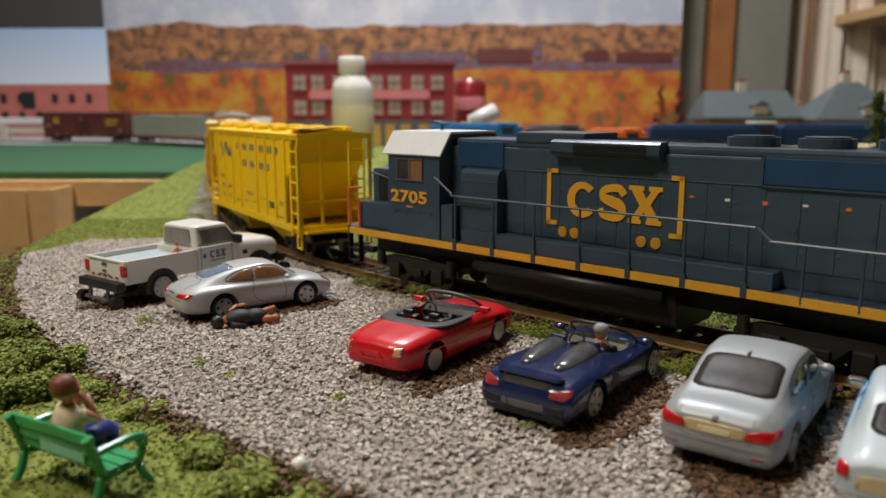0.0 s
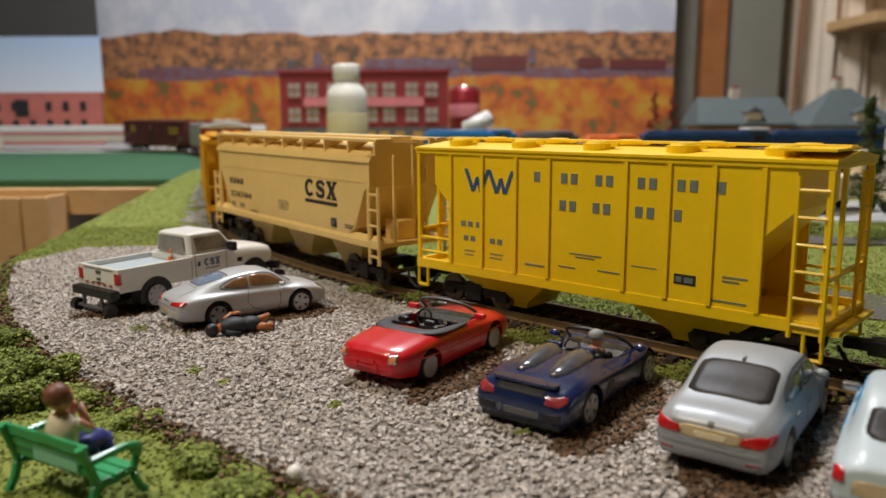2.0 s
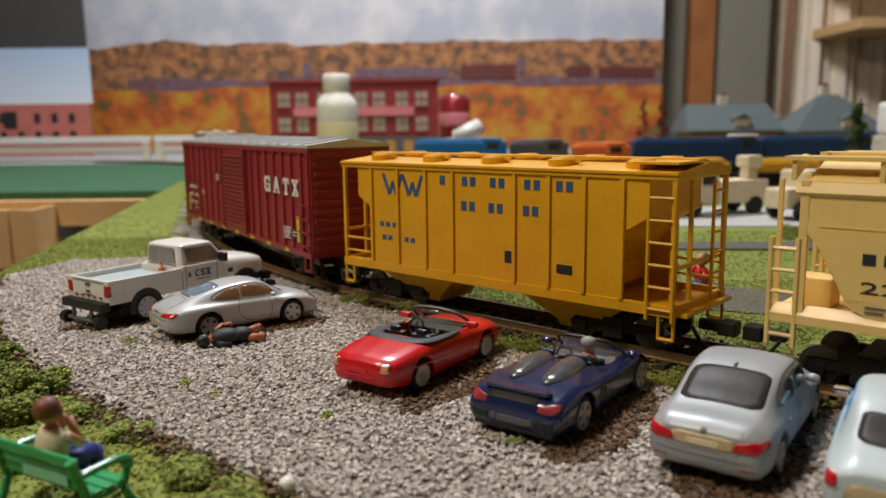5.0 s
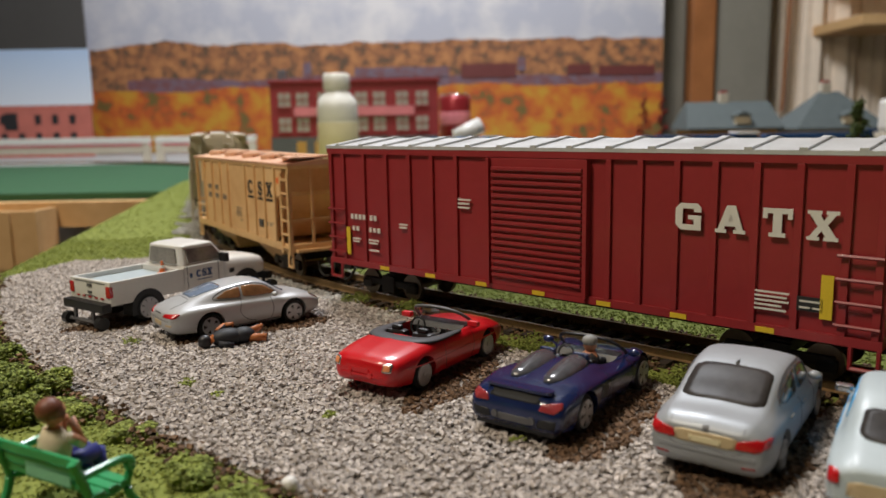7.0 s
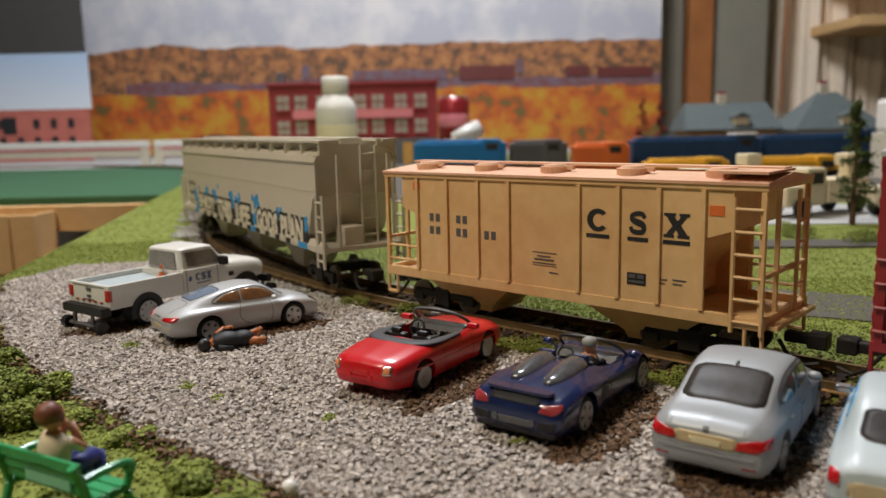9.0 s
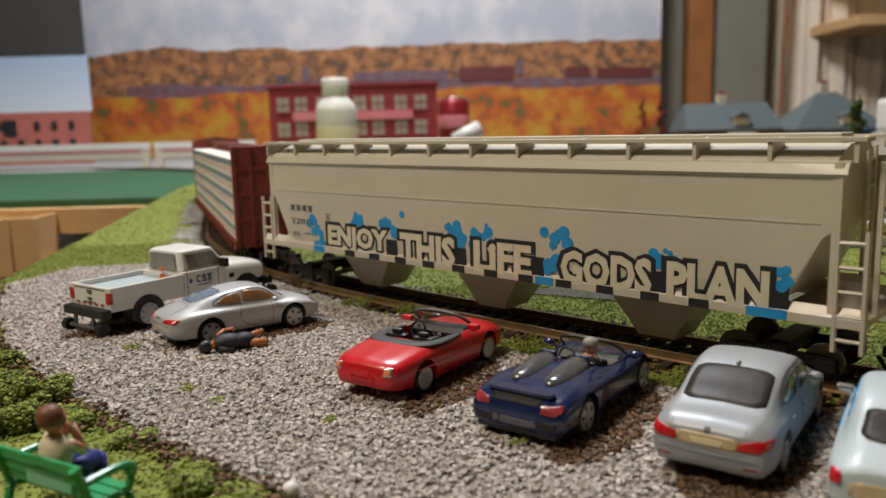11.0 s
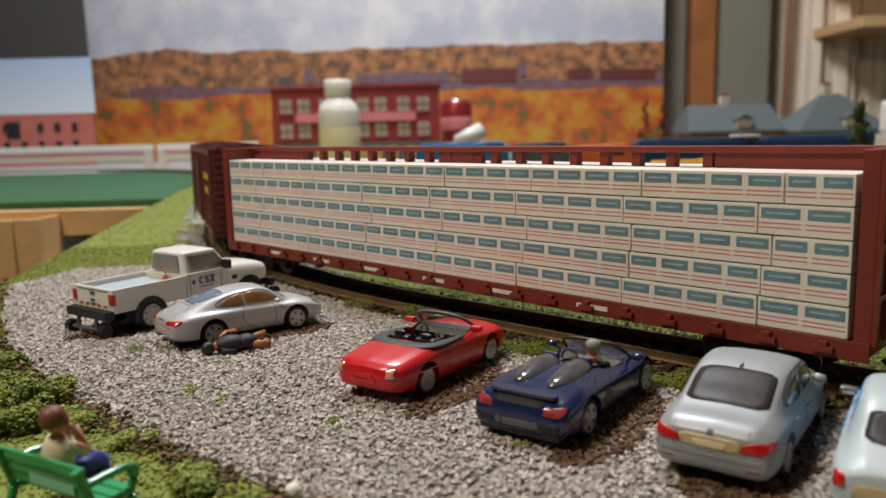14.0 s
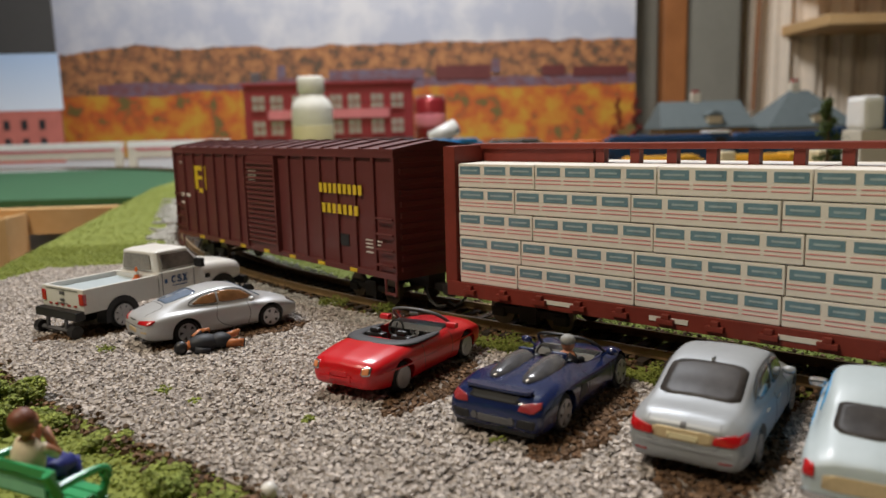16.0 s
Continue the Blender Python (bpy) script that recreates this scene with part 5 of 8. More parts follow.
small_letters(c, y, [(-1.62, 4.36, 1), (-0.72, 4.36, 2), (0.36, 4.36, 2), (1.59, 4.36, 2), (2.66, 4.36, 2), (3.66, 4.36, 1), (-0.75, 3.62, 2), (0.3, 3.62, 2), (1.55, 3.62, 2), (2.6, 3.62, 1)], 0.28, FADED_BLUE, 0.32)
small_letters(c, y, [(-4.34, 2.86, 2), (-3.75, 2.86, 1), (-4.24, 2.42, 2), (-3.2, 2.42, 2)], 0.16, FADED_BLUE, 0.28)
marks(c, y, [(2.68, 3.24, 2.07, 2.32)], BLACK_PRINT)
marks(c, y - 0.014, [(2.73, 2.88, 2.12, 2.26), (2.95, 3.18, 2.12, 2.26)], FADED_BLUE)
marks(c, y, [(-4.2, -3.8, 2.1, 2.13), (-4.2, -3.85, 1.98, 2.01), (-3.2, -2.7, 2.1, 2.13), (-3.2, -2.75, 1.98, 2.01), (-0.4, 0.6, 2.45, 2.48), (-0.2, 0.4, 2.37, 2.4), (-0.75, -0.2, 2.05, 2.08), (0.5, 1.2, 2.08, 2.11), (-1.9, -1.2, 1.95, 2.0), (1.5, 2.2, 2.35, 2.37), (3.9, 4.5, 2.38, 2.42), (3.9, 4.3, 2.28, 2.32), (3.6, 4.5, 1.78, 1.82)], FADED_BLUE)
in_train(c, -0.55, 11.95)

c = rounded_hopper("rounded_covered_hopper", 14.6, TAN, "tan covered hopper with curved sides and black lettering", top=5.4)
y = -1.625
block_emblem(c, y, 3.26, 3.17, 2.44, 0.68, BLACK_PRINT)
small_letters(c, y, [(-5.4, 3.2, 4)], 0.24, BLACK_PRINT, 0.4)
boxed_text(c, y, -5.4, -3.1, 2.6, 2.85, "226784", BLACK_PRINT, "number")
marks(c, y, [(4.02, 4.41, 2.2, 2.52)], BLACK_PRINT)
marks(c, y - 0.014, [(4.1, 4.33, 2.26, 2.46)], GREY_PLASTIC)
marks(c, y, [(-0.33, 0.49, 2.79, 2.81), (-0.33, 0.49, 2.45, 2.47), (-0.33, -0.31, 2.47, 2.79), (0.47, 0.49, 2.47, 2.79), (-0.2, 0.36, 2.66, 2.7), (-0.2, 0.3, 2.55, 2.59), (-5.3, -4.9, 2.3, 2.33), (-5.3, -4.95, 2.2, 2.23), (-4.4, -3.9, 2.3, 2.33), (-4.4, -3.95, 2.2, 2.23), (-3.2, -2.5, 2.1, 2.13), (5.0, 5.6, 2.35, 2.38), (5.0, 5.5, 2.26, 2.29)], GREY_PLASTIC)
in_train(c, 13.1, 27.7)

c = hopper("covered_hopper", 12.4, OCHRE, OCHRE, "orange-yellow weathered covered hopper with blue lettering", top=4.98)
y = -1.55
bm = bmesh.new()
for x in (-4.22, -3.32):
    prism(bm, [(x, 4.62), (x + 0.13, 4.62), (x + 0.42, 3.97), (x + 0.3, 3.92)], "y", y - 0.012, y + 0.02)
    prism(bm, [(x + 0.3, 3.93), (x + 0.42, 3.96), (x + 0.56, 4.35), (x + 0.46, 4.38)], "y", y - 0.014, y + 0.02)
    prism(bm, [(x + 0.46, 4.38), (x + 0.56, 4.4), (x + 0.7, 3.95), (x + 0.6, 3.92)], "y", y - 0.013, y + 0.02)
    prism(bm, [(x + 0.88, 4.62), (x + 1.0, 4.62), (x + 0.72, 3.93), (x + 0.62, 3.97)], "y", y - 0.015, y + 0.02)
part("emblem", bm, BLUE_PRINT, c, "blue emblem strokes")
small_letters(c, y, [(-1.62, 4.36, 1), (-0.72, 4.36, 2), (0.36, 4.36, 2), (1.59, 4.36, 2), (2.66, 4.36, 2), (-0.75, 3.62, 2), (0.3, 3.62, 2), (1.55, 3.62, 2)], 0.28, BLUE_PRINT, 0.32)
small_letters(c, y, [(-4.34, 2.86, 2), (-3.75, 2.86, 1), (-4.24, 2.42, 2), (-3.2, 2.42, 2)], 0.16, BLUE_PRINT, 0.28)
marks(c, y, [(0.9, 1.25, 2.2, 2.55), (2.7, 3.2, 2.1, 2.35)], BLACK_PRINT)
in_train(c, 29.9, 42.3)

c = boxcar("boxcar", 17.7, OXIDE, SILVER_ROOF, "dark red boxcar with silver roof and white lettering", (-1.6, 1.8), ribs_at=(-8.7, -8.05, -7.01, -5.92, -4.86, -3.87, -2.87, 2.36, 3.25, 4.22, 5.16, 6.12, 7.05, 8.04, 8.7))
y = -1.675
block = [[(0, 0.2), (0.2, 0), (1, 0), (1, 0.55), (0.5, 0.55), (0.5, 0.4), (0.72, 0.4), (0.72, 0.2), (0.28, 0.2), (0.28, 0.8), (0.72, 0.8), (0.72, 0.68), (1, 0.68), (1, 0.85), (0.85, 1), (0.2, 1), (0, 0.8)]]
peak = [[(-0.05, 0), (0.36, 0), (0.36, 0.13), (0.27, 0.13), (0.31, 0.25), (0.5, 0.25), (0.5, 0.4), (0.6, 0.4), (0.52, 0.7), (0.42, 0.4), (0.495, 0.4), (0.495, 0.25), (0.68, 0.25), (0.72, 0.13), (0.62, 0.13), (0.62, 0), (1.05, 0), (1.05, 0.13), (0.96, 0.13), (0.68, 1), (0.36, 1), (0.04, 0.13), (-0.05, 0.13)]]
tee = [[(0.22, 0), (0.78, 0), (0.78, 0.14), (0.65, 0.14), (0.65, 0.82), (0.84, 0.82), (0.84, 0.64), (1, 0.64), (1, 1), (0, 1), (0, 0.64), (0.16, 0.64), (0.16, 0.82), (0.35, 0.82), (0.35, 0.14), (0.22, 0.14)]]
for x, shape in ((4.23, block), (5.25, peak), (6.30, tee), (7.24, cross_shape())):
    strokes(c, y, "emblem_stroke", WHITE_PRINT, shape, lambda p, q: (x + p * 0.64, 3.58 + q * 0.64), "white painted block shape")
marks(c, y, [(7.6, 7.85, 1.87, 2.84), (-7.92, -7.73, 1.74, 2.7)], YELLOW_PRINT, "yellow_mark")
marks(c, y, [(7.12, 7.66, 2.0, 2.32)], BLACK_PRINT)
marks(c, y - 0.014, [(7.18, 7.6, 2.2, 2.24), (7.18, 7.4, 2.06, 2.1), (7.46, 7.6, 2.06, 2.1)], WHITE_PRINT)
small_letters(c, y, [(-7.66, 3.0, 4), (-6.7, 3.0, 2)], 0.17, WHITE_PRINT, 0.2)
small_letters(c, y, [(-7.6, 2.6, 2), (-6.75, 2.6, 3)], 0.15, WHITE_PRINT, 0.2)
marks(c, y, [(-7.6, -7.2, 2.3, 2.35), (-7.6, -7.25, 2.2, 2.25), (-6.8, -6.3, 2.3, 2.35), (-6.8, -6.35, 2.2, 2.25), (-6.8, -6.3, 1.95, 2.0), (-5.3, -4.9, 2.95, 3.0), (-5.3, -4.95, 2.85, 2.9), (-2.75, -2.25, 3.9, 3.95), (-2.75, -2.3, 3.78, 3.83), (-2.75, -2.3, 3.66, 3.71), (6.2, 6.95, 2.3, 2.34), (6.2, 6.9, 2.2, 2.24), (6.2, 6.95, 2.1, 2.14), (6.2, 6.8, 2.0, 2.04), (6.2, 6.9, 1.9, 1.94)], WHITE_PRINT)
in_train(c, 43.4, 61.1)

c = hopper("covered_hopper", 12.4, WOODY_TAN, ROOF_PINK, "weathered tan covered hopper with pinkish roof and black lettering", top=4.78, style=1)
y = -1.55
for x, w, shape in ((1.51, 0.64, hook_shape()), (2.72, 0.53, wave_shape()), (3.69, 0.66, cross_shape())):
    strokes(c, y, "emblem_stroke", BLACK_PRINT, shape, lambda p, q: (x + p * w, 3.37 + q * 0.6))
    marks(c, y, [(x - 0.02, x + w + 0.02, 3.2, 3.3)], BLACK_PRINT, "emblem_bar")
small_letters(c, y, [(-4.2, 3.25, 2), (-3.1, 3.25, 2), (-4.2, 2.85, 2), (-3.1, 2.85, 2), (-2.0, 2.85, 2)], 0.24, GREY_PLASTIC, 0.26)
marks(c, y, [(2.71, 3.23, 2.07, 2.38)], BLACK_PRINT)
marks(c, y - 0.014, [(2.76, 2.94, 2.24, 2.34), (3.0, 3.18, 2.24, 2.34), (2.76, 3.18, 2.12, 2.18)], GREY_PLASTIC)
marks(c, y, [(-0.26, 0.54, 2.63, 2.65), (-0.26, 0.54, 2.33, 2.35), (-0.26, 0.54, 2.27, 2.28), (-0.1, 0.35, 2.52, 2.55), (-0.2, 0.45, 2.42, 2.46), (0.3, 0.6, 2.08, 2.11), (3.6, 3.8, 2.28, 2.31), (3.95, 4.3, 2.3, 2.33), (3.6, 3.75, 2.18, 2.21), (3.95, 4.2, 2.2, 2.23)], GREY_PLASTIC)
marks(c, -1.545, [(4.83, 5.19, 3.97, 4.21), (-4.9, -4.6, 4.2, 4.45)], ORANGE, "orange_placard")
in_train(c, 63.3, 75.7)

c = rounded_hopper("rounded_covered_hopper", 22.0, PUTTY, "putty grey covered hopper with painted graffiti", top=5.75, ends=0.7)
y = -1.625
small_letters(c, y, [(-9.08, 3.2, 4)], 0.22, GREY_PLASTIC, 0.36)
boxed_text(c, y, -9.08, -7.7, 2.7, 2.9, "22025", GREY_PLASTIC, "number")
marks(c, y, [(-9.0, -8.6, 2.35, 2.38), (-9.0, -8.65, 2.25, 2.28), (-8.3, -7.8, 2.35, 2.38), (-7.0, -6.7, 3.15, 3.17), (-7.0, -6.7, 2.95, 2.97), (-6.95, -6.75, 3.04, 3.08)], GREY_PLASTIC)
for x0, x1, body in ((-6.85, -3.65, "ENJOY"), (-3.05, -0.58, "THIS"), (0.18, 2.35, "LiFE"), (3.35, 6.1, "GODS"), (6.5, 9.0, "PLAN")):
    boxed_text(c, y, x0 - 0.16, x1 + 0.14, 1.78, 2.92, body, BLACK_PRINT, "graffiti_shadow", 0.12, "black sprayed outline")
    boxed_text(c, y - 0.022, x0, x1, 1.86, 2.8, body, CREAM_SPRAY, "graffiti", 0.045, "cream sprayed words")
    marks(c, y, [(x1 - 0.1, x1 + 0.42, 1.84, 2.5)], BLACK_PRINT, "graffiti_patch", "black sprayed patch")
gr = random.Random(6)
for cx, cz in ((-7.75, 2.65), (-7.4, 2.2), (-5.4, 2.95), (-3.55, 2.9), (-0.5, 3.0), (-0.35, 2.7), (0.5, 2.9), (3.2, 3.15), (2.85, 2.3), (6.35, 2.9), (9.2, 2.7)):
    for i in range(7):
        bm = bmesh.new()
        r = gr.uniform(0.06, 0.21)
        p = (cx + gr.gauss(0, 0.2), cz + gr.gauss(0, 0.16))
        cyl(bm, (p[0], y + 0.02, p[1]), (p[0], y - 0.008 - i * 0.001, p[1]), r, seg=11)
        part("paint_blot", bm, BLUE_SPRAY, c, "bright blue paint blot")
marks(c, -1.67, [(-7.7, -7.1, 1.74, 1.96), (2.5, 3.1, 1.74, 1.96), (8.5, 9.4, 1.74, 1.96)], BLUE_SPRAY, "blue_stripe")
marks(c, -1.67, [(-5.9 + i * 1.3, -5.4 + i * 1.3, 1.74, 1.95) for i in range(11)], BLACK_PRINT, "black_stripe")
in_train(c, 78.0, 100.0)

in_train(centerbeam(26.4, "rust-red centerbeam flatcar loaded with wrapped white lumber"), 102.1, 128.5)

c = boxcar("boxcar", 17.4, BROWN_RED, BROWN_RED, "brown boxcar with yellow lettering bars", (-1.25, 1.35), top=5.5)
y = -1.6
marks(c, y, [(-6.4, -6.1, 3.6, 4.65), (-5.55, -5.25, 3.6, 4.65), (-6.1, -5.55, 4.45, 4.65), (-6.1, -5.55, 4.05, 4.2), (-6.0, -5.65, 3.45, 3.65)], YELLOW_PRINT, "emblem_bar")
small_letters(c, y - 0.06, [(4.35, 3.98, 9)], 0.33, YELLOW_PRINT, 0.3)
small_letters(c, y - 0.06, [(4.5, 3.28, 7)], 0.33, YELLOW_PRINT, 0.33)
marks(c, -1.7, [(-0.9, -0.3, 4.55, 4.62), (-0.9, -0.3, 4.38, 4.45), (-0.9, -0.4, 4.2, 4.27)], WHITE_PRINT)
marks(c, y, [(5.3, 6.0, 2.2, 2.6)], BLACK_PRINT)
marks(c, y, [(7.0, 7.9, 2.5, 2.54), (7.0, 7.8, 2.38, 2.42), (7.0, 7.9, 2.26, 2.3), (7.0, 7.6, 2.1, 2.14), (-8.1, -7.7, 3.2, 3.35), (-7.5, -7.1, 3.2, 3.35), (-8.1, -7.7, 2.85, 2.95), (-8.0, -7.7, 4.75, 4.8)], WHITE_PRINT)
in_train(c, 129.95, 147.35)

def train_s(t):
    """Where the yellow car's front stands on the line at t seconds."""
    keys = np.array([(0.0, 16.2), (0.5, 11.45), (1.0, 6.7), (2.0, -2.71), (3.5, -16.25), (5.2, -31.7), (7.0, -47.96), (9.0, -65.42), (11.5, -86.36), (12.5, -94.48), (13.3, -100.9), (14.0, -106.4), (15.0, -114.2), (16.0, -121.8)])
    x, y = keys.T
    slope = np.gradient(y, x)
    k = min(max(int(np.searchsorted(x, t)) - 1, 0), len(x) - 2)
    w = x[k + 1] - x[k]
    u = (t - x[k]) / w
    return float((2 * u ** 3 - 3 * u ** 2 + 1) * y[k] + (u ** 3 - 2 * u ** 2 + u) * w * slope[k] + (3 * u ** 2 - 2 * u ** 3) * y[k + 1] + (u ** 3 - u ** 2) * w * slope[k + 1])


def car_pose(mid, half, t):
    s = train_s(t) + mid
    b = half - 2.2
    p, q = track(s - b)[0], track(s + b)[0]
    d = p - q
    m = (p + q) / 2
    return at(m.x, m.y, 0, math.degrees(math.atan2(d.y, d.x)))


def motions():
    for ob, mid, half in TRAIN:
        walk(ob, [(i * 0.5, car_pose(mid, half, i * 0.5)) for i in range(33)])

# ---- parked cars: x forward, middle between the axles ----


def wheel(parent, x, y, r, rim_material, width=0.34, spokes=5):
    sg = 1 if y > 0 else -1
    bm = bmesh.new()
    q = [(0.0, r * 0.9), (0.04, r), (width - 0.04, r), (width, r * 0.9)]
    rings = [[(x + rr * math.cos(6.28319 * i / 24), y - sg * (width - o), r + rr * math.sin(6.28319 * i / 24)) for i in range(24)] for o, rr in q]
    w = part("wheel", loft(bm, rings), TYRE, parent, "black tyre with a silver rim", True)
    bm = bmesh.new()
    cyl(bm, (x, y - sg * 0.05, r), (x, y + sg * 0.005, r), r * 0.68, seg=22)
    part("rim_dish", bm, BLACK, w)
    bm = bmesh.new()
    for i in range(spokes):
        a = 6.28319 * i / spokes
        c, s = math.cos(a), math.sin(a)
        lofted = []
        for d, hw in ((0.05, 0.055), (r * 0.66, 0.085)):
            lofted.append([(x + c * d - s * hw, y + sg * 0.0, r + s * d + c * hw), (x + c * d + s * hw, y + sg * 0.0, r + s * d - c * hw), (x + c * d + s * hw, y + sg * 0.022, r + s * d - c * hw), (x + c * d - s * hw, y + sg * 0.022, r + s * d + c * hw)])
        loft(bm, lofted)
    seg = 22
    rings = []
    for rr, o in ((r * 0.62, 0.0), (r * 0.74, 0.0), (r * 0.72, 0.03), (r * 0.64, 0.03)):
        rings.append([bm.verts.new((x + rr * math.cos(6.28319 * i / seg), y + sg * o, r + rr * math.sin(6.28319 * i / seg))) for i in range(seg)])
    for a, b in zip(rings, rings[1:] + rings[:1]):
        for i in range(seg):
            bm.faces.new((a[i], a[(i + 1) % seg], b[(i + 1) % seg], b[i]))
    cyl(bm, (x, y, r), (x, y + sg * 0.03, r), r * 0.17, seg=12)
    part("rim", bm, rim_material, w, "silver rim")
    return w


def shell(stations, crown=0.03):
    """Body rings along x: (x, half width, bottom, shoulder height, top height, top width share)."""
    rings = []
    for x, w, zb, zs, zt, k in stations:
        right = [(0, zb), (w * 0.72, zb), (w * 0.95, zb + 0.05), (w, zb + 0.45 * (zs - zb)), (w * 0.985, zb + 0.8 * (zs - zb)), (w * 0.93, zs), (w * k, zt), (w * k * 0.5, zt + crown), (0, zt + crown * 1.3)]
        rings.append([(x, -y, z) for y, z in right] + [(x, y, z) for y, z in right[-2:0:-1]])
    return loft(bmesh.new(), rings)


def smooth_body(name, bm, material, parent, label="", levels=2, wells=()):
    """A rounded body with the wheel wells (x, radius, outer y) cut out of it."""
    bmesh.ops.recalc_face_normals(bm, faces=bm.faces)
    ob = part(name, bm, material, parent, label, True)
    sub = ob.modifiers.new("round", "SUBSURF")
    sub.levels = sub.render_levels = levels
    if wells:
        bm = bmesh.new()
        for x, r, y in wells:
            for sg in (-1, 1):
                cyl(bm, (x, sg * (y - 0.45), r), (x, sg * (y + 0.5), r), r * 1.17, seg=32)
        cutter = part("cutter", bm, material)
        cutter.matrix_world = ob.parent.matrix_world
        cut = ob.modifiers.new("wells", "BOOLEAN")
        cut.operation, cut.object, cut.solver = "DIFFERENCE", cutter, "EXACT"
        bpy.context.view_layer.update()
        me = bpy.data.meshes.new_from_object(ob.evaluated_get(bpy.context.evaluated_depsgraph_get()))
        ob.modifiers.clear()
        ob.data = me
        me.polygons.foreach_set("use_smooth", [True] * len(me.polygons))
        me.set_sharp_from_angle(angle=radians(40))
        bpy.data.objects.remove(cutter)
        for x, r, y in wells:
            for sg in (-1, 1):
                bm = cyl(bmesh.new(), (x, sg * (y - 0.46), r), (x, sg * (y - 0.43), r), r * 1.25, seg=24)
                part("wheel_well", bm, BLACK, ob, "dark wheel well")
    return ob


def arches(parent, xs, y, r, material=BLACK):
    for x in xs:
        for sg in (-1, 1):
            bm = bmesh.new()
            n = 18
            pts = [(x + r * 1.2 * math.cos(math.pi * i / n - 0.0), r * 0.98 + r * 1.2 * math.sin(math.pi * i / n)) for i in range(n + 1)]
            prism(bm, pts + [(x - r * 1.2, r * 0.6), (x + r * 1.2, r * 0.6)], "y", *sorted((sg * (y - 0.5), sg * (y + 0.012))))
            part("wheel_arch", bm, material, parent)


def cabin(parent, paint, xr0, xr1, xf1, xf0, zb, zt, wb, wt, glass_rear, glass_side, glass_front, split=0.45, side=(0.07, 0.93)):
    """Roof and pillars with a rear screen, windscreen and side windows as panels."""
    rings = []
    for z, xr, xf, w in ((zb, xr0, xf0, wb), (zb + 0.5 * (zt - 0.06 - zb), 0.5 * (xr0 + xr1 - 0.07), 0.5 * (xf0 + xf1 + 0.09), 0.5 * (wb + wt + 0.02)), (zt - 0.06, xr1 - 0.07, xf1 + 0.09, wt + 0.02), (zt, xr1 + 0.14, xf1 - 0.12, wt - 0.14)):
        rings.append([(xr, -w + 0.12, z), (xr + 0.1, -w, z), (xf - 0.1, -w, z), (xf, -w + 0.12, z), (xf, w - 0.12, z), (xf - 0.1, w, z), (xr + 0.1, w, z), (xr, w - 0.12, z)])
    c = part("cabin", loft(bmesh.new(), rings), paint, parent, smooth=False)
    bv = c.modifiers.new("edge", "BEVEL")
    bv.width, bv.segments, bv.limit_method, bv.angle_limit = 0.04 * CM, 2, "ANGLE", radians(15)
    mid = zb + 0.55 * (zt - zb)
    q = [(xr0, wb - 0.12, zb), (xr0, -wb + 0.12, zb), (xr1 - 0.07, -wt + 0.1, zt - 0.06), (xr1 - 0.07, wt - 0.1, zt - 0.06)]
    q[0], q[1] = q[1], q[0]
    q[2], q[3] = q[3], q[2]
    a, b, cc, d = q
    part("rear_screen", quad_panel(bmesh.new(), (b, a, d, cc), 0.07, 0.93, 0.12, 0.9, 0.06, 0.05, 0.05), glass_rear, c, "rear window")
    part("windscreen", quad_panel(bmesh.new(), ((xf0, -wb + 0.12, zb), (xf0, wb - 0.12, zb), (xf1 + 0.09, wt - 0.1, zt - 0.06), (xf1 + 0.09, -wt + 0.1, zt - 0.06)), 0.06, 0.94, 0.08, 0.9, 0.05, 0.05, 0.05), glass_front, c)
    for sg in (-1, 1):
        lo = [(xr0 + 0.1, sg * wb, zb), (xf0 - 0.1, sg * wb, zb), (xf1, sg * (wt + 0.02), zt - 0.06), (xr1, sg * (wt + 0.02), zt - 0.06)]
        if sg > 0:
            lo = [lo[1], lo[0], lo[3], lo[2]]
        rng = ((side[0], split - 0.015), (split + 0.015, side[1]))
        for u0, u1 in rng:
            if sg > 0:
                u0, u1 = 1 - u1, 1 - u0
            part("side_window", quad_panel(bmesh.new(), lo, u0, u1, 0.14, 0.84, 0.045, 0.06, 0.05), glass_side, c)
    return c


def hull(stations, nu=6, nv=4):
    """A rounded car body from stations (x, half width, underside, belt height, belt half width, top height, top half width)."""
    rings = []
    for x, w, zb, zs, wb, zt, wt in stations:
        h = zs - zb
        up = zt - zs
        rings.append([(x, 0, zb), (x, w * 0.8, zb), (x, w * 0.97, zb + 0.22 * h), (x, w, zb + 0.55 * h), (x, w * 0.975, zb + 0.85 * h), (x, wb, zs),
                      (x, 0.45 * wb + 0.55 * wt + 0.02, zs + 0.55 * up), (x, wt, zt - 0.1 * up), (x, wt * 0.55, zt + 0.005), (x, 0, zt + 0.02)])
    g = spline(rings, nu)
    g = np.swapaxes(spline(np.swapaxes(g, 0, 1), nv), 0, 1)
    g[:, 0, 1] = g[:, -1, 1] = 0
    bm = bmesh.new()
    return loft(bm, [[(x, -y, z) for x, y, z in r] + [(x, y, z) for x, y, z in r[-2:0:-1]] for r in g])


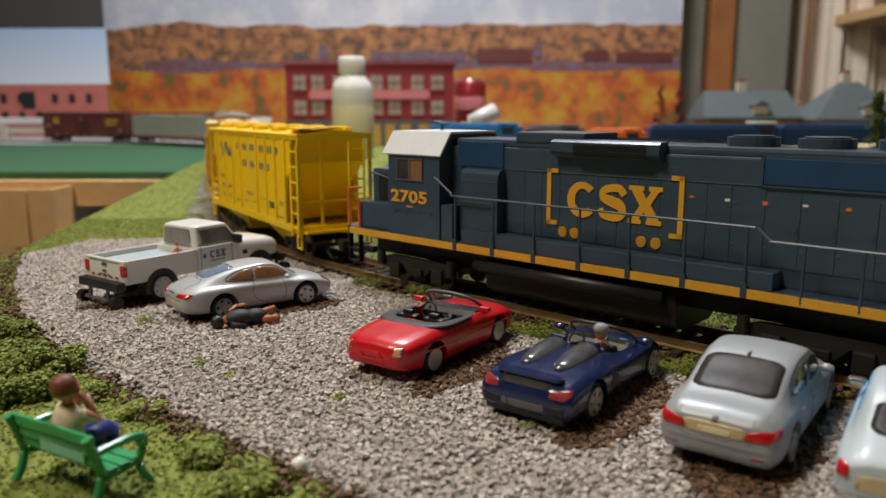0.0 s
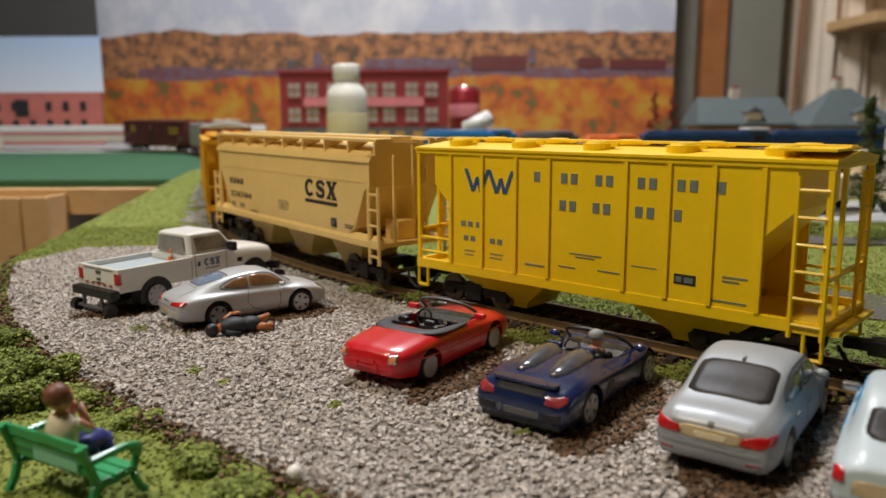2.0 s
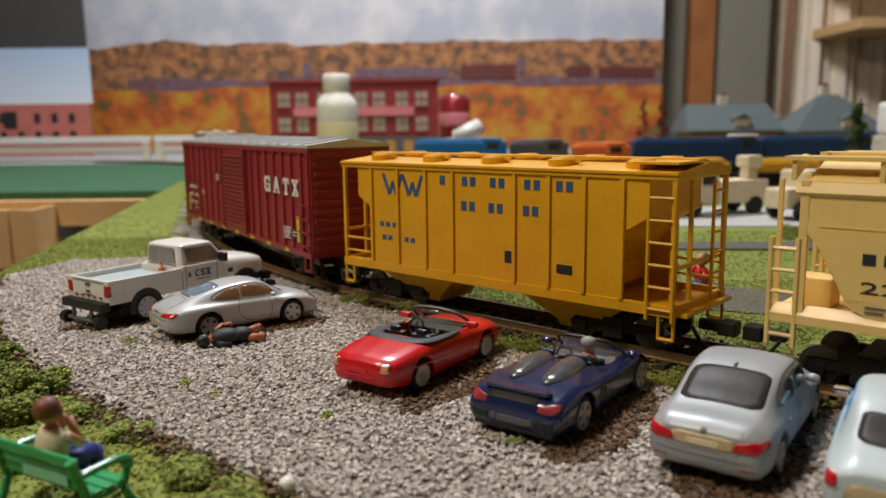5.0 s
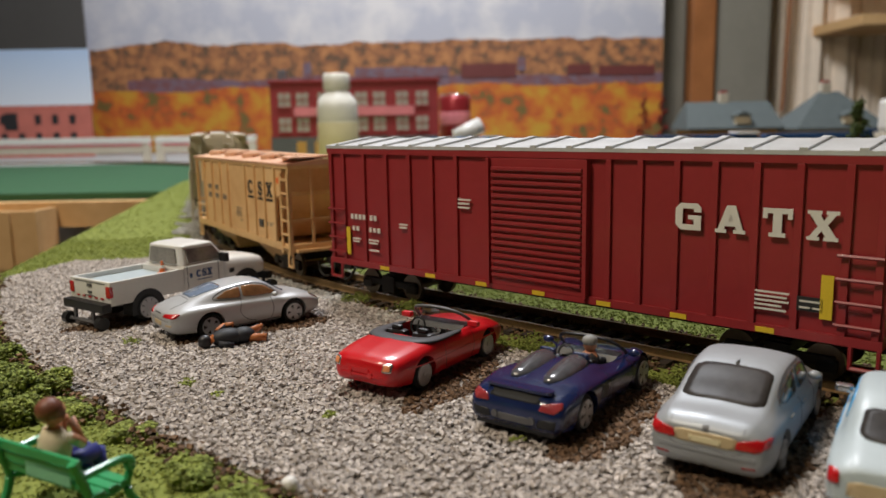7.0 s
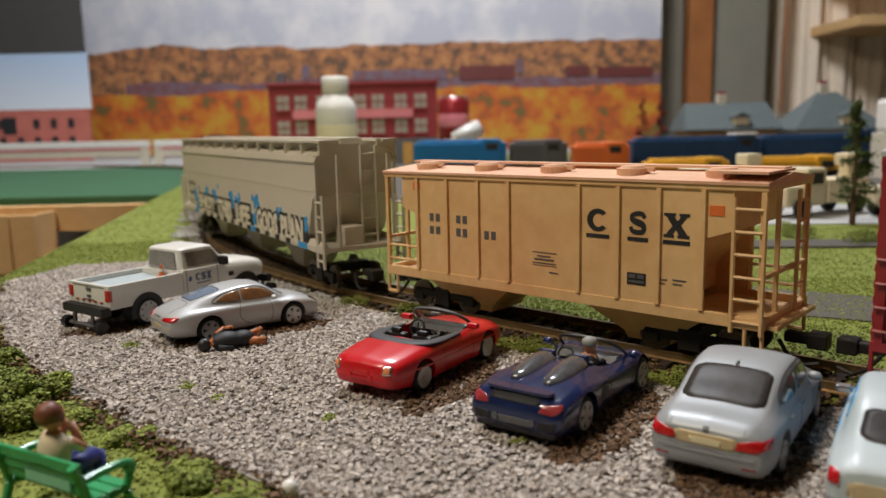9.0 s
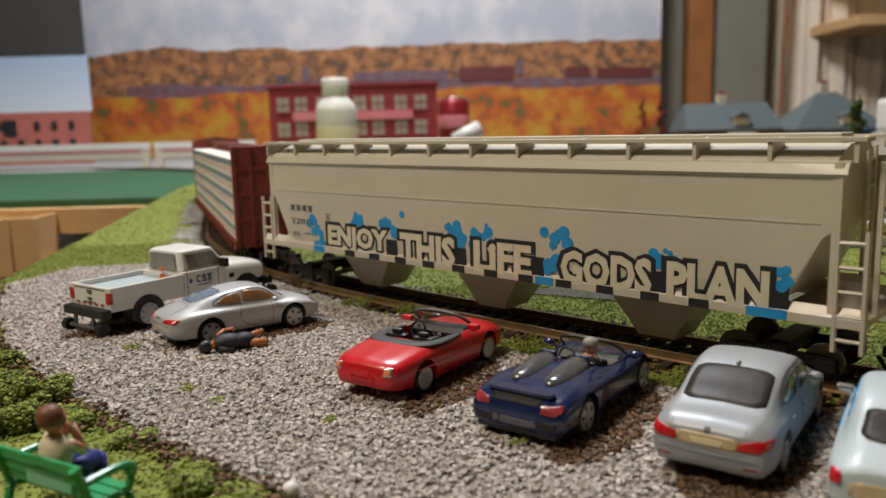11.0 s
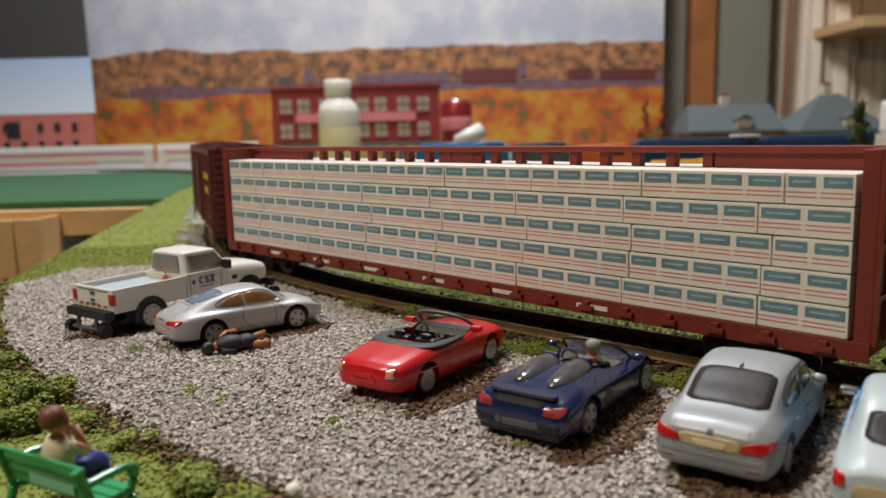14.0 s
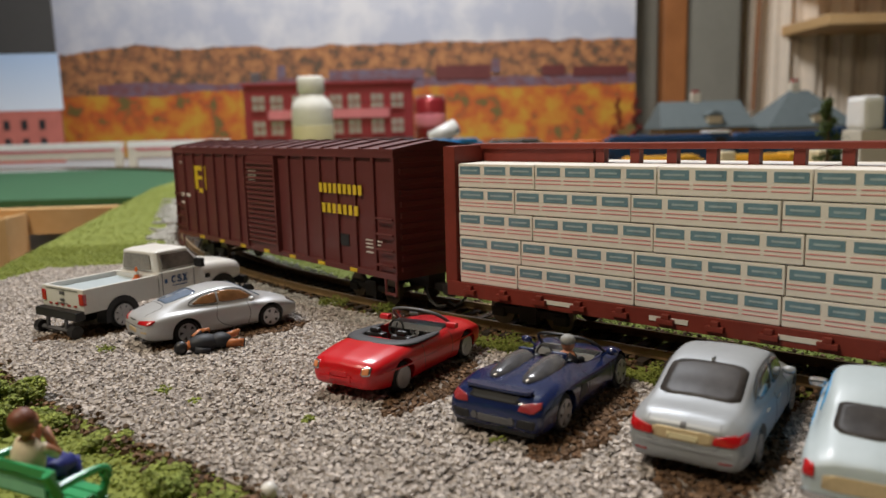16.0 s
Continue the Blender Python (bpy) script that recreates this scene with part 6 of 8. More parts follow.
def cut_body(name, bm, material, parent, wells=(), pit=None, label=""):
    """The body with round wheel wells (x, radius, outer y) and, in an open car, a cockpit (outline in x and y, floor) cut out of it."""
    bm.normal_update()
    tree = BVHTree.FromBMesh(bm)
    ob = part(name, bm, material, parent, label, True)
    bm = bmesh.new()
    for x, r, y in wells:
        for sg in (-1, 1):
            cyl(bm, (x, sg * (y - 0.45), r), (x, sg * (y + 0.5), r), r * 1.15, seg=36)
    if pit:
        prism(bm, rounded(pit[0], 2), "z", pit[1], 3)
    cutter = part("cutter", bm, BLACK)
    cutter.matrix_world = parent.matrix_world
    cut = ob.modifiers.new("wells", "BOOLEAN")
    cut.operation, cut.object, cut.solver = "DIFFERENCE", cutter, "EXACT"
    bpy.context.view_layer.update()
    me = bpy.data.meshes.new_from_object(ob.evaluated_get(bpy.context.evaluated_depsgraph_get()))
    ob.modifiers.clear()
    ob.data = me
    me.polygons.foreach_set("use_smooth", [True] * len(me.polygons))
    me.set_sharp_from_angle(angle=radians(42))
    bpy.data.objects.remove(cutter)
    for x, r, y in wells:
        for sg in (-1, 1):
            part("wheel_well", cyl(bmesh.new(), (x, sg * (y - 0.46), r), (x, sg * (y - 0.43), r), r * 1.25, seg=24), BLACK, ob, "dark wheel well")
    return ob, tree


def rounded(poly, times=2, cut=0.22):
    """The outline with its corners cut back again and again."""
    for _ in range(times):
        poly = [(a[0] * (1 - k) + b[0] * k, a[1] * (1 - k) + b[1] * k) for a, b in zip(poly, poly[1:] + poly[:1]) for k in (cut, 1 - cut)]
    return poly


def on_body(tree, axis, u, v):
    o, d = {"rear": ((-9, u, v), (1, 0, 0)), "front": ((9, u, v), (-1, 0, 0)), "right": ((u, -9, v), (0, 1, 0)), "left": ((u, 9, v), (0, -1, 0)), "top": ((u, v, 9), (0, 0, -1))}[axis]
    p, n, _, _ = tree.ray_cast(Vector(o), Vector(d))
    if p is None:
        p, n, _, _ = tree.find_nearest(Vector(o) + Vector(d) * 7.5)
    if n.dot(Vector(d)) > 0:
        n = -n
    return p, n


def fitted(name, tree, axis, outline, material, parent, label="", lift=0.012, corner=2, rings=5):
    """A thin panel (window, lamp, plate) that follows the body's curve inside an outline seen along an axis."""
    edge = rounded(list(outline), corner, 0.11) if corner else list(outline)
    fine = []
    for a, b in zip(edge, edge[1:] + edge[:1]):
        k = max(1, int(math.hypot(b[0] - a[0], b[1] - a[1]) / 0.12))
        fine += [(a[0] + (b[0] - a[0]) * i / k, a[1] + (b[1] - a[1]) * i / k) for i in range(k)]
    cu, cv = (sum(p[i] for p in fine) / len(fine) for i in (0, 1))
    bm = bmesh.new()
    loops = []
    for k, sink in [(1.0, -0.03)] + [(1 - i / rings, lift) for i in range(rings)]:
        loop = []
        for u, v in fine:
            p, n = on_body(tree, axis, cu + (u - cu) * k, cv + (v - cv) * k)
            loop.append(bm.verts.new(p + n * sink))
        loops.append(loop)
    p, n = on_body(tree, axis, cu, cv)
    hub = bm.verts.new(p + n * lift)
    m = len(fine)
    for a, b in zip(loops, loops[1:]):
        for i in range(m):
            bm.faces.new((a[i], a[(i + 1) % m], b[(i + 1) % m], b[i]))
    for i in range(m):
        bm.faces.new((loops[-1][i], loops[-1][(i + 1) % m], hub))
    return part(name, bm, material, parent, label, True)


def seam(name, tree, axis, line, material, parent, width=0.02, lift=0.004):
    """A narrow line (panel gap, trim strip) along the body."""
    pts = [Vector(p) for p in spline(line, 6)]
    bm = bmesh.new()
    rows = []
    for i, p in enumerate(pts):
        d = (pts[min(i + 1, len(pts) - 1)] - pts[max(i - 1, 0)]).normalized() * width / 2
        row = []
        for s, up in ((-1, -0.02), (-1, lift), (1, lift), (1, -0.02)):
            q, n = on_body(tree, axis, p.x - d.y * s, p.y + d.x * s)
            row.append(q + n * up)
        rows.append(row)
    return part(name, loft(bm, rows), material, parent)


def both(sg):
    return "left" if sg > 0 else "right"


def four_wheels(ob, xs, y, r, material, width=0.34, spokes=5):
    for x in xs:
        for sg in (-1, 1):
            wheel(ob, x, sg * y, r, material, width, spokes)


def silver_coupe():
    ob = thing("sports_coupe", at(-6.5, 23.75, 0.0, 38), "silver sports coupe with tan interior on gravel", "car", "parked cars")
    shape = hull([(-2.58, 0.62, 0.46, 0.72, 0.46, 0.78, 0.3), (-2.51, 0.84, 0.33, 0.79, 0.66, 0.88, 0.45), (-2.3, 0.96, 0.25, 0.9, 0.78, 0.99, 0.52), (-1.9, 1.03, 0.21, 0.98, 0.84, 1.12, 0.54), (-1.36, 1.06, 0.2, 1.02, 0.86, 1.28, 0.58),
                  (-0.7, 1.02, 0.19, 1.01, 0.86, 1.43, 0.61), (0.0, 0.99, 0.19, 0.99, 0.86, 1.49, 0.62), (0.5, 0.98, 0.19, 0.97, 0.85, 1.42, 0.61), (0.9, 0.99, 0.19, 0.95, 0.83, 1.2, 0.62), (1.25, 1.01, 0.2, 0.94, 0.79, 1.02, 0.58),
                  (1.6, 1.0, 0.2, 0.91, 0.76, 0.95, 0.5), (2.0, 0.93, 0.22, 0.82, 0.7, 0.85, 0.45), (2.35, 0.76, 0.28, 0.66, 0.54, 0.7, 0.35), (2.48, 0.5, 0.36, 0.54, 0.33, 0.57, 0.2)])
    b, tree = cut_body("body", shape, WARM_SILVER, ob, ((-1.36, 0.38, 1.05), (1.36, 0.38, 1.0)))
    fitted("rear_screen", tree, "top", [(-1.72, -0.42), (-1.72, 0.42), (-0.78, 0.5), (-0.78, -0.5)], GLASS_BLUE, ob, "blue-tinted rear window")
    fitted("windscreen", tree, "top", [(1.2, -0.7), (1.2, 0.7), (0.55, 0.54), (0.55, -0.54)], GLASS_BLUE, ob, "blue-tinted windscreen")
    for sg in (-1, 1):
        s = both(sg)
        fitted("side_window", tree, s, [(-0.25, 1.06), (0.9, 1.03), (0.5, 1.31), (0.05, 1.39), (-0.25, 1.39)], GLASS_BROWN, ob, "amber side window", corner=1)
        fitted("quarter_window", tree, s, [(-0.32, 1.06), (-1.12, 1.12), (-0.75, 1.3), (-0.32, 1.38)], GLASS_BROWN, ob, "amber quarter window", corner=1)
        seam("window_trim", tree, s, [(0.93, 1.02), (0.5, 1.345), (0.0, 1.425), (-0.75, 1.34), (-1.18, 1.11), (-0.3, 1.03)], GREY_PLASTIC, ob, 0.03, 0.008)
        seam("door_seam", tree, s, [(0.62, 0.95), (0.68, 0.6), (0.6, 0.3)], GREY_PLASTIC, ob)
        seam("door_seam", tree, s, [(-0.35, 0.98), (-0.42, 0.65), (-0.2, 0.4), (0.1, 0.3)], GREY_PLASTIC, ob)
        seam("sill_line", tree, s, [(-0.9, 0.27), (0.0, 0.25), (0.9, 0.27)], GREY_PLASTIC, ob, 0.03)
        fitted("tail_light", tree, "rear", [(sg * 0.42, 0.74), (sg * 0.93, 0.74), (sg * 0.93, 0.86), (sg * 0.5, 0.84)], LAMP_RED, ob, "red tail light", 0.02)
        fitted("headlight", tree, "front", [(sg * 0.5, 0.62), (sg * 0.76, 0.62), (sg * 0.76, 0.8), (sg * 0.5, 0.8)], CHROME, ob, "round headlight", 0.02)
        part("wing_mirror", ball(bmesh.new(), (0.72, sg * 1.0, 1.05), 0.13, 2, (0.7, 1.0, 0.6)), WARM_SILVER, ob, smooth=True)
        part("exhaust", boxes((-2.56, -2.35, sg * 0.5 - 0.12, sg * 0.5 + 0.12, 0.24, 0.31), bevel=0.02), GREY_PLASTIC, ob)
        fitted("fog_light", tree, "rear", [(sg * 0.6, 0.5), (sg * 0.86, 0.5), (sg * 0.86, 0.56), (sg * 0.6, 0.56)], GOLD, ob, lift=0.008)
    fitted("number_plate", tree, "rear", [(-0.27, 0.47), (0.27, 0.47), (0.27, 0.6), (-0.27, 0.6)], GOLD, ob, "blank yellowed plate", 0.02, 0)
    seam("engine_lid_seam", tree, "top", [(-2.38, -0.5), (-1.85, -0.48), (-1.8, 0), (-1.85, 0.48), (-2.38, 0.5)], GREY_PLASTIC, ob)
    seam("bumper_seam", tree, "rear", [(-0.9, 0.66), (0, 0.65), (0.9, 0.66)], GREY_PLASTIC, ob, 0.016)
    fitted("script_bar", tree, "rear", [(-0.2, 0.81), (0.2, 0.81), (0.2, 0.84), (-0.2, 0.84)], BLACK_PRINT, ob, lift=0.006, corner=0)
    four_wheels(ob, (-1.36, 1.36), 1.0, 0.37, RIM)
    return ob


def red_convertible():
    ob = thing("convertible", at(-0.55, 19.1, 0.0, 56), "glossy red open convertible with black interior on gravel", "car", "parked cars")
    shape = hull([(-2.56, 0.5, 0.44, 0.7, 0.4, 0.77, 0.25), (-2.5, 0.76, 0.34, 0.79, 0.64, 0.87, 0.45), (-2.28, 0.94, 0.27, 0.89, 0.8, 0.97, 0.54), (-1.75, 1.02, 0.2, 0.96, 0.88, 1.04, 0.6), (-1.2, 1.04, 0.19, 1.0, 0.9, 1.08, 0.62),
                  (-0.6, 1.04, 0.18, 0.99, 0.92, 1.05, 0.64), (0.0, 1.03, 0.18, 0.97, 0.92, 1.03, 0.64), (0.7, 1.03, 0.18, 0.96, 0.9, 1.04, 0.62), (1.2, 1.04, 0.18, 0.95, 0.88, 1.04, 0.6), (1.8, 1.02, 0.2, 0.9, 0.83, 0.98, 0.56),
                  (2.3, 0.92, 0.24, 0.8, 0.73, 0.87, 0.5), (2.58, 0.72, 0.3, 0.66, 0.55, 0.7, 0.35), (2.68, 0.45, 0.38, 0.54, 0.3, 0.57, 0.2)])
    pit = [(-0.95, -0.45), (-0.8, -0.8), (0.85, -0.82), (1.0, -0.5), (1.0, 0.5), (0.85, 0.82), (-0.8, 0.8), (-0.95, 0.45)]
    b, tree = cut_body("body", shape, RED, ob, ((-1.42, 0.38, 1.03), (1.5, 0.38, 1.02)), (pit, 0.45))
    inner = part("interior", prism(bmesh.new(), rounded([(x * 0.985, y * 0.985) for x, y in pit], 2), "z", 0.44, 0.5), BLACK, ob, "black cockpit floor")
    for y in (-0.4, 0.4):
        part("seat", boxes((-0.5, 0.1, y - 0.29, y + 0.29, 0.5, 0.72), (-0.72, -0.46, y - 0.29, y + 0.29, 0.5, 1.1), (-0.68, -0.52, y - 0.15, y + 0.15, 1.08, 1.22), bevel=0.07), BLACK, inner, "black moulded seat")
        part("seat_rib", boxes(*[(-0.44 + 0.14 * i, -0.38 + 0.14 * i, y - 0.2, y + 0.2, 0.7, 0.735) for i in range(4)], bevel=0.012), BLACK, inner)
    part("console", boxes((-0.5, 0.7, -0.09, 0.09, 0.5, 0.78), bevel=0.03), GREY_PLASTIC, inner)
    part("dashboard", prism(bmesh.new(), [(0.6, 0.6), (0.55, 0.9), (0.68, 1.04), (1.0, 1.06), (1.0, 0.6)], "y", -0.78, 0.78), BLACK, inner, "black dashboard")
    for y in (-0.35, -0.08, 0.08, 0.45):
        part("dial", cyl(bmesh.new(), (0.56, y, 0.86), (0.535, y, 0.855), 0.07, seg=12), CHROME, inner, "silver dial")
    part("glovebox", boxes((0.535, 0.6, -0.7, -0.48, 0.74, 0.88), bevel=0.015), GREY_PLASTIC, inner)
    bm = bmesh.new()
    for i in range(18):
        a, c = 6.28319 * i / 18, 6.28319 * (i + 1) / 18
        cyl(bm, (0.3 + 0.07 * math.sin(a), 0.42 + 0.22 * math.cos(a), 0.98 + 0.2 * math.sin(a)), (0.3 + 0.07 * math.sin(c), 0.42 + 0.22 * math.cos(c), 0.98 + 0.2 * math.sin(c)), 0.028, seg=6)
    cyl(bm, (0.23, 0.42, 0.78), (0.36, 0.42, 1.1), 0.022, seg=6)
    cyl(bm, (0.3, 0.2, 0.98), (0.3, 0.64, 0.98), 0.022, seg=6)
    part("steering_wheel", bm, BLACK, inner)
    # folded soft top: a flat padded crescent round the back of the cockpit
    path = spline([(0.35, -0.87), (-0.3, -0.88), (-0.85, -0.82), (-1.12, -0.55), (-1.2, 0), (-1.12, 0.55), (-0.85, 0.82), (-0.3, 0.88), (0.35, 0.87)], 5)
    rings = []
    for i, (x, y) in enumerate(path):
        t = path[min(i + 1, len(path) - 1)] - path[max(i - 1, 0)]
        n = Vector((t[1], -t[0])).normalized()
        k = math.sin(math.pi * i / (len(path) - 1)) ** 0.7
        wd, th = 0.04 + 0.2 * k, 0.025 + 0.035 * k
        rings.append([(x + n.x * wd * math.cos(a), y + n.y * wd * math.cos(a), 1.01 + 0.045 * k + th * math.sin(a)) for a in [6.28319 * j / 10 for j in range(10)]])
    part("soft_top", loft(bmesh.new(), rings), SOFT_TOP, ob, "dark folded soft top", True)
    arch = [(1.08, -0.86, 1.0), (0.72, -0.78, 1.28), (0.52, -0.55, 1.44), (0.47, 0, 1.49), (0.52, 0.55, 1.44), (0.72, 0.78, 1.28), (1.08, 0.86, 1.0)]
    fr = part("windscreen_frame", tube(arch, 0.042), GREY_PLASTIC, ob, "dark windscreen frame", True)
    part("windscreen", quad_panel(bmesh.new(), ((1.06, -0.8, 1.04), (1.06, 0.8, 1.04), (0.55, 0.6, 1.42), (0.55, -0.6, 1.42)), 0, 1, 0, 1, 0.01, 0.02), CLEAR, fr, "clear windscreen")
    part("mirror", boxes((0.5, 0.58, -0.13, 0.13, 1.32, 1.4), bevel=0.02), CHROME, fr)
    for sg in (-1, 1):
        part("wing_mirror", boxes((0.62, 0.8, min(sg * 0.9, sg * 1.2), max(sg * 0.9, sg * 1.2), 1.05, 1.2), bevel=0.05), RED, ob)
        fitted("tail_light", tree, "rear", [(sg * 0.62, 0.66), (sg * 0.82, 0.66), (sg * 0.82, 0.84), (sg * 0.62, 0.84)], CHROME, ob, "round chrome-ringed tail light", 0.025)
        fitted("tail_lens", tree, "rear", [(sg * 0.65, 0.69), (sg * 0.79, 0.69), (sg * 0.79, 0.81), (sg * 0.65, 0.81)], LAMP_AMBER, ob, "pale red lens", 0.04)
        part("bumper_guard", boxes((-2.6, -2.46, sg * 0.3 - 0.05, sg * 0.3 + 0.05, 0.46, 0.62), bevel=0.02), RED, ob)
        s = both(sg)
        seam("door_seam", tree, s, [(0.72, 0.94), (0.76, 0.6), (0.7, 0.28)], BROWN_RED, ob, 0.016)
        seam("door_seam", tree, s, [(-0.58, 0.97), (-0.55, 0.6), (-0.45, 0.3), (0.0, 0.25)], BROWN_RED, ob, 0.016)
        seam("flank_crease", tree, s, [(-2.2, 0.66), (-0.5, 0.62), (1.9, 0.64)], RED, ob, 0.03, 0.012)
    part("rear_bumper", prism(bmesh.new(), rounded([(-2.59, -0.55), (-2.45, -0.84), (-2.2, -0.95), (-2.2, 0.95), (-2.45, 0.84), (-2.59, 0.55)], 1), "z", 0.5, 0.56), RED, ob)
    fitted("plate_recess", tree, "rear", [(-0.26, 0.58), (0.26, 0.58), (0.26, 0.7), (-0.26, 0.7)], RED, ob, lift=0.02, corner=0)
    four_wheels(ob, (-1.42, 1.5), 0.99, 0.37, RIM, spokes=9)
    return ob


def blue_roadster():
    ob = thing("roadster", at(2.85, 16.55, 0.0, 54), "dark blue open roadster with grey driver figure aboard", "car", "parked cars")
    shape = hull([(-2.64, 0.86, 0.34, 0.64, 0.72, 0.7, 0.4), (-2.56, 1.02, 0.24, 0.74, 0.88, 0.84, 0.62), (-2.3, 1.08, 0.18, 0.88, 0.94, 0.96, 0.64), (-1.6, 1.12, 0.16, 1.0, 0.94, 1.06, 0.6), (-0.9, 1.09, 0.15, 0.97, 0.9, 1.12, 0.6),
                  (-0.4, 1.05, 0.15, 0.92, 0.87, 1.08, 0.62), (0.3, 1.04, 0.15, 0.88, 0.87, 0.98, 0.66), (0.9, 1.05, 0.15, 0.9, 0.87, 0.95, 0.6), (1.46, 1.08, 0.16, 0.97, 0.84, 0.9, 0.5), (1.9, 1.0, 0.18, 0.8, 0.76, 0.8, 0.5),
                  (2.22, 0.82, 0.22, 0.57, 0.6, 0.6, 0.4), (2.36, 0.5, 0.28, 0.44, 0.35, 0.47, 0.2)])
    pit = [(-0.42, -0.5), (-0.3, -0.76), (0.75, -0.78), (0.95, -0.5), (0.95, 0.5), (0.75, 0.78), (-0.3, 0.76), (-0.42, 0.5)]
    b, tree = cut_body("body", shape, NAVY, ob, ((-1.57, 0.41, 1.1), (1.46, 0.41, 1.07)), (pit, 0.42))
    inner = part("interior", prism(bmesh.new(), rounded([(x * 0.985, y * 0.985) for x, y in pit], 2), "z", 0.41, 0.47), BLACK, ob, "black cockpit floor")
    part("dashboard", prism(bmesh.new(), [(0.6, 0.5), (0.58, 0.82), (0.68, 0.95), (0.95, 0.97), (0.95, 0.5)], "y", -0.74, 0.74), BLACK, inner)
    part("console", boxes((-0.4, 0.6, -0.09, 0.09, 0.46, 0.72), bevel=0.03), GREY_PLASTIC, inner)
    for y in (-0.4, 0.4):
        part("seat", boxes((-0.3, 0.15, y - 0.26, y + 0.26, 0.46, 0.68), (-0.42, -0.24, y - 0.26, y + 0.26, 0.46, 1.12), bevel=0.06), BLACK, inner, "black seat")
    bm = bmesh.new()
    for i in range(16):
        a, c = 6.28319 * i / 16, 6.28319 * (i + 1) / 16
        cyl(bm, (0.42 + 0.06 * math.sin(a), 0.4 + 0.19 * math.cos(a), 0.92 + 0.17 * math.sin(a)), (0.42 + 0.06 * math.sin(c), 0.4 + 0.19 * math.cos(c), 0.92 + 0.17 * math.sin(c)), 0.025, seg=6)
    part("steering_wheel", bm, BLACK, inner)
    for sg in (-1, 1):
        rings = []
        for x, a, up in ((-1.95, 0.08, 0.01), (-1.7, 0.22, 0.07), (-1.35, 0.29, 0.15), (-0.95, 0.31, 0.21), (-0.65, 0.29, 0.22), (-0.48, 0.24, 0.16)):
            rings.append([(x, sg * 0.38 + a * math.cos(q), 1.02 + (up + 0.05) * math.sin(q)) for q in [math.pi * j / 10 for j in range(11)]])
        cover = part("engine_cover", loft(bmesh.new(), rings), SMOKED, ob, "smoked mesh engine cover", True)
        for dy in (-0.16, 0.0, 0.16):
            part("cover_rib", tube([(-1.75, sg * 0.38 + dy * 0.6, 1.09), (-1.35, sg * 0.38 + dy, 1.2 - abs(dy) * 0.25), (-0.95, sg * 0.38 + dy, 1.265 - abs(dy) * 0.3), (-0.6, sg * 0.38 + dy, 1.27 - abs(dy) * 0.35)], 0.014), GREY_PLASTIC, cover)
        fitted("tail_light", tree, "rear", [(sg * 0.56, 0.69), (sg * 0.88, 0.67), (sg * 1.0, 0.76), (sg * 0.96, 0.85), (sg * 0.62, 0.82)], LAMP_DULL, ob, "large dull red tail light", 0.02)
        part("roll_hoop", boxes((-0.52, -0.38, sg * 0.4 - 0.2, sg * 0.4 + 0.2, 0.95, 1.28), bevel=0.07), NAVY, ob)
        part("wing_mirror", ball(bmesh.new(), (0.84, sg * 1.08, 1.05), 0.15, 2, (0.7, 1.0, 0.6)), NAVY, ob, smooth=True)
        part("mirror_arm", rods(((0.84, sg * 0.85, 0.92), (0.84, sg * 1.0, 1.04), 0.03)), NAVY, ob)
        fitted("rear_grille", tree, "rear", [(sg * 0.52, 0.36), (sg * 0.9, 0.36), (sg * 0.94, 0.54), (sg * 0.56, 0.52)], BLACK, ob, "dark rear grille", 0.01, 1)
        part("exhaust", cyl(bmesh.new(), (-2.68, sg * 0.42, 0.46), (-2.5, sg * 0.42, 0.46), 0.07, seg=14), GREY_PLASTIC, ob)
        s = both(sg)
        seam("door_seam", tree, s, [(0.85, 0.88), (0.9, 0.6), (0.75, 0.26)], BLACK, ob, 0.018)
        seam("door_seam", tree, s, [(-0.35, 0.9), (-0.3, 0.6), (-0.4, 0.28)], BLACK, ob, 0.018)
        fitted("side_intake", tree, s, [(-0.95, 0.5), (-0.5, 0.46), (-0.45, 0.7), (-0.8, 0.78)], BLACK, ob, "dark side intake", 0.008)
    fitted("rear_vent", tree, "rear", [(-0.56, 0.8), (0.56, 0.8), (0.6, 0.95), (-0.6, 0.95)], TYRE, ob, "dark rear vent", 0.012, 1)
    fitted("plate_recess", tree, "rear", [(-0.4, 0.36), (0.4, 0.36), (0.4, 0.5), (-0.4, 0.5)], GREY_PLASTIC, ob, lift=0.012, corner=1)
    part("vent_lip", prism(bmesh.new(), rounded([(-2.52, -0.6), (-2.42, -0.66), (-2.36, -0.6), (-2.36, 0.6), (-2.42, 0.66), (-2.52, 0.6)], 1), "z", 0.76, 0.8), NAVY, ob)
    part("spoiler", prism(bmesh.new(), rounded([(-2.5, -0.66), (-2.36, -0.76), (-2.2, -0.7), (-2.2, 0.7), (-2.36, 0.76), (-2.5, 0.66)], 1), "z", 0.97, 1.03), NAVY, ob)
    part("diffuser", boxes((-2.6, -2.3, -0.9, 0.9, 0.17, 0.3), bevel=0.04), BLACK, ob)
    arch = [(1.12, -0.8, 0.92), (0.75, -0.72, 1.2), (0.55, -0.5, 1.34), (0.5, 0, 1.38), (0.55, 0.5, 1.34), (0.75, 0.72, 1.2), (1.12, 0.8, 0.92)]
    fr = part("windscreen_frame", tube(arch, 0.035), BLACK, ob, "black windscreen frame", True)
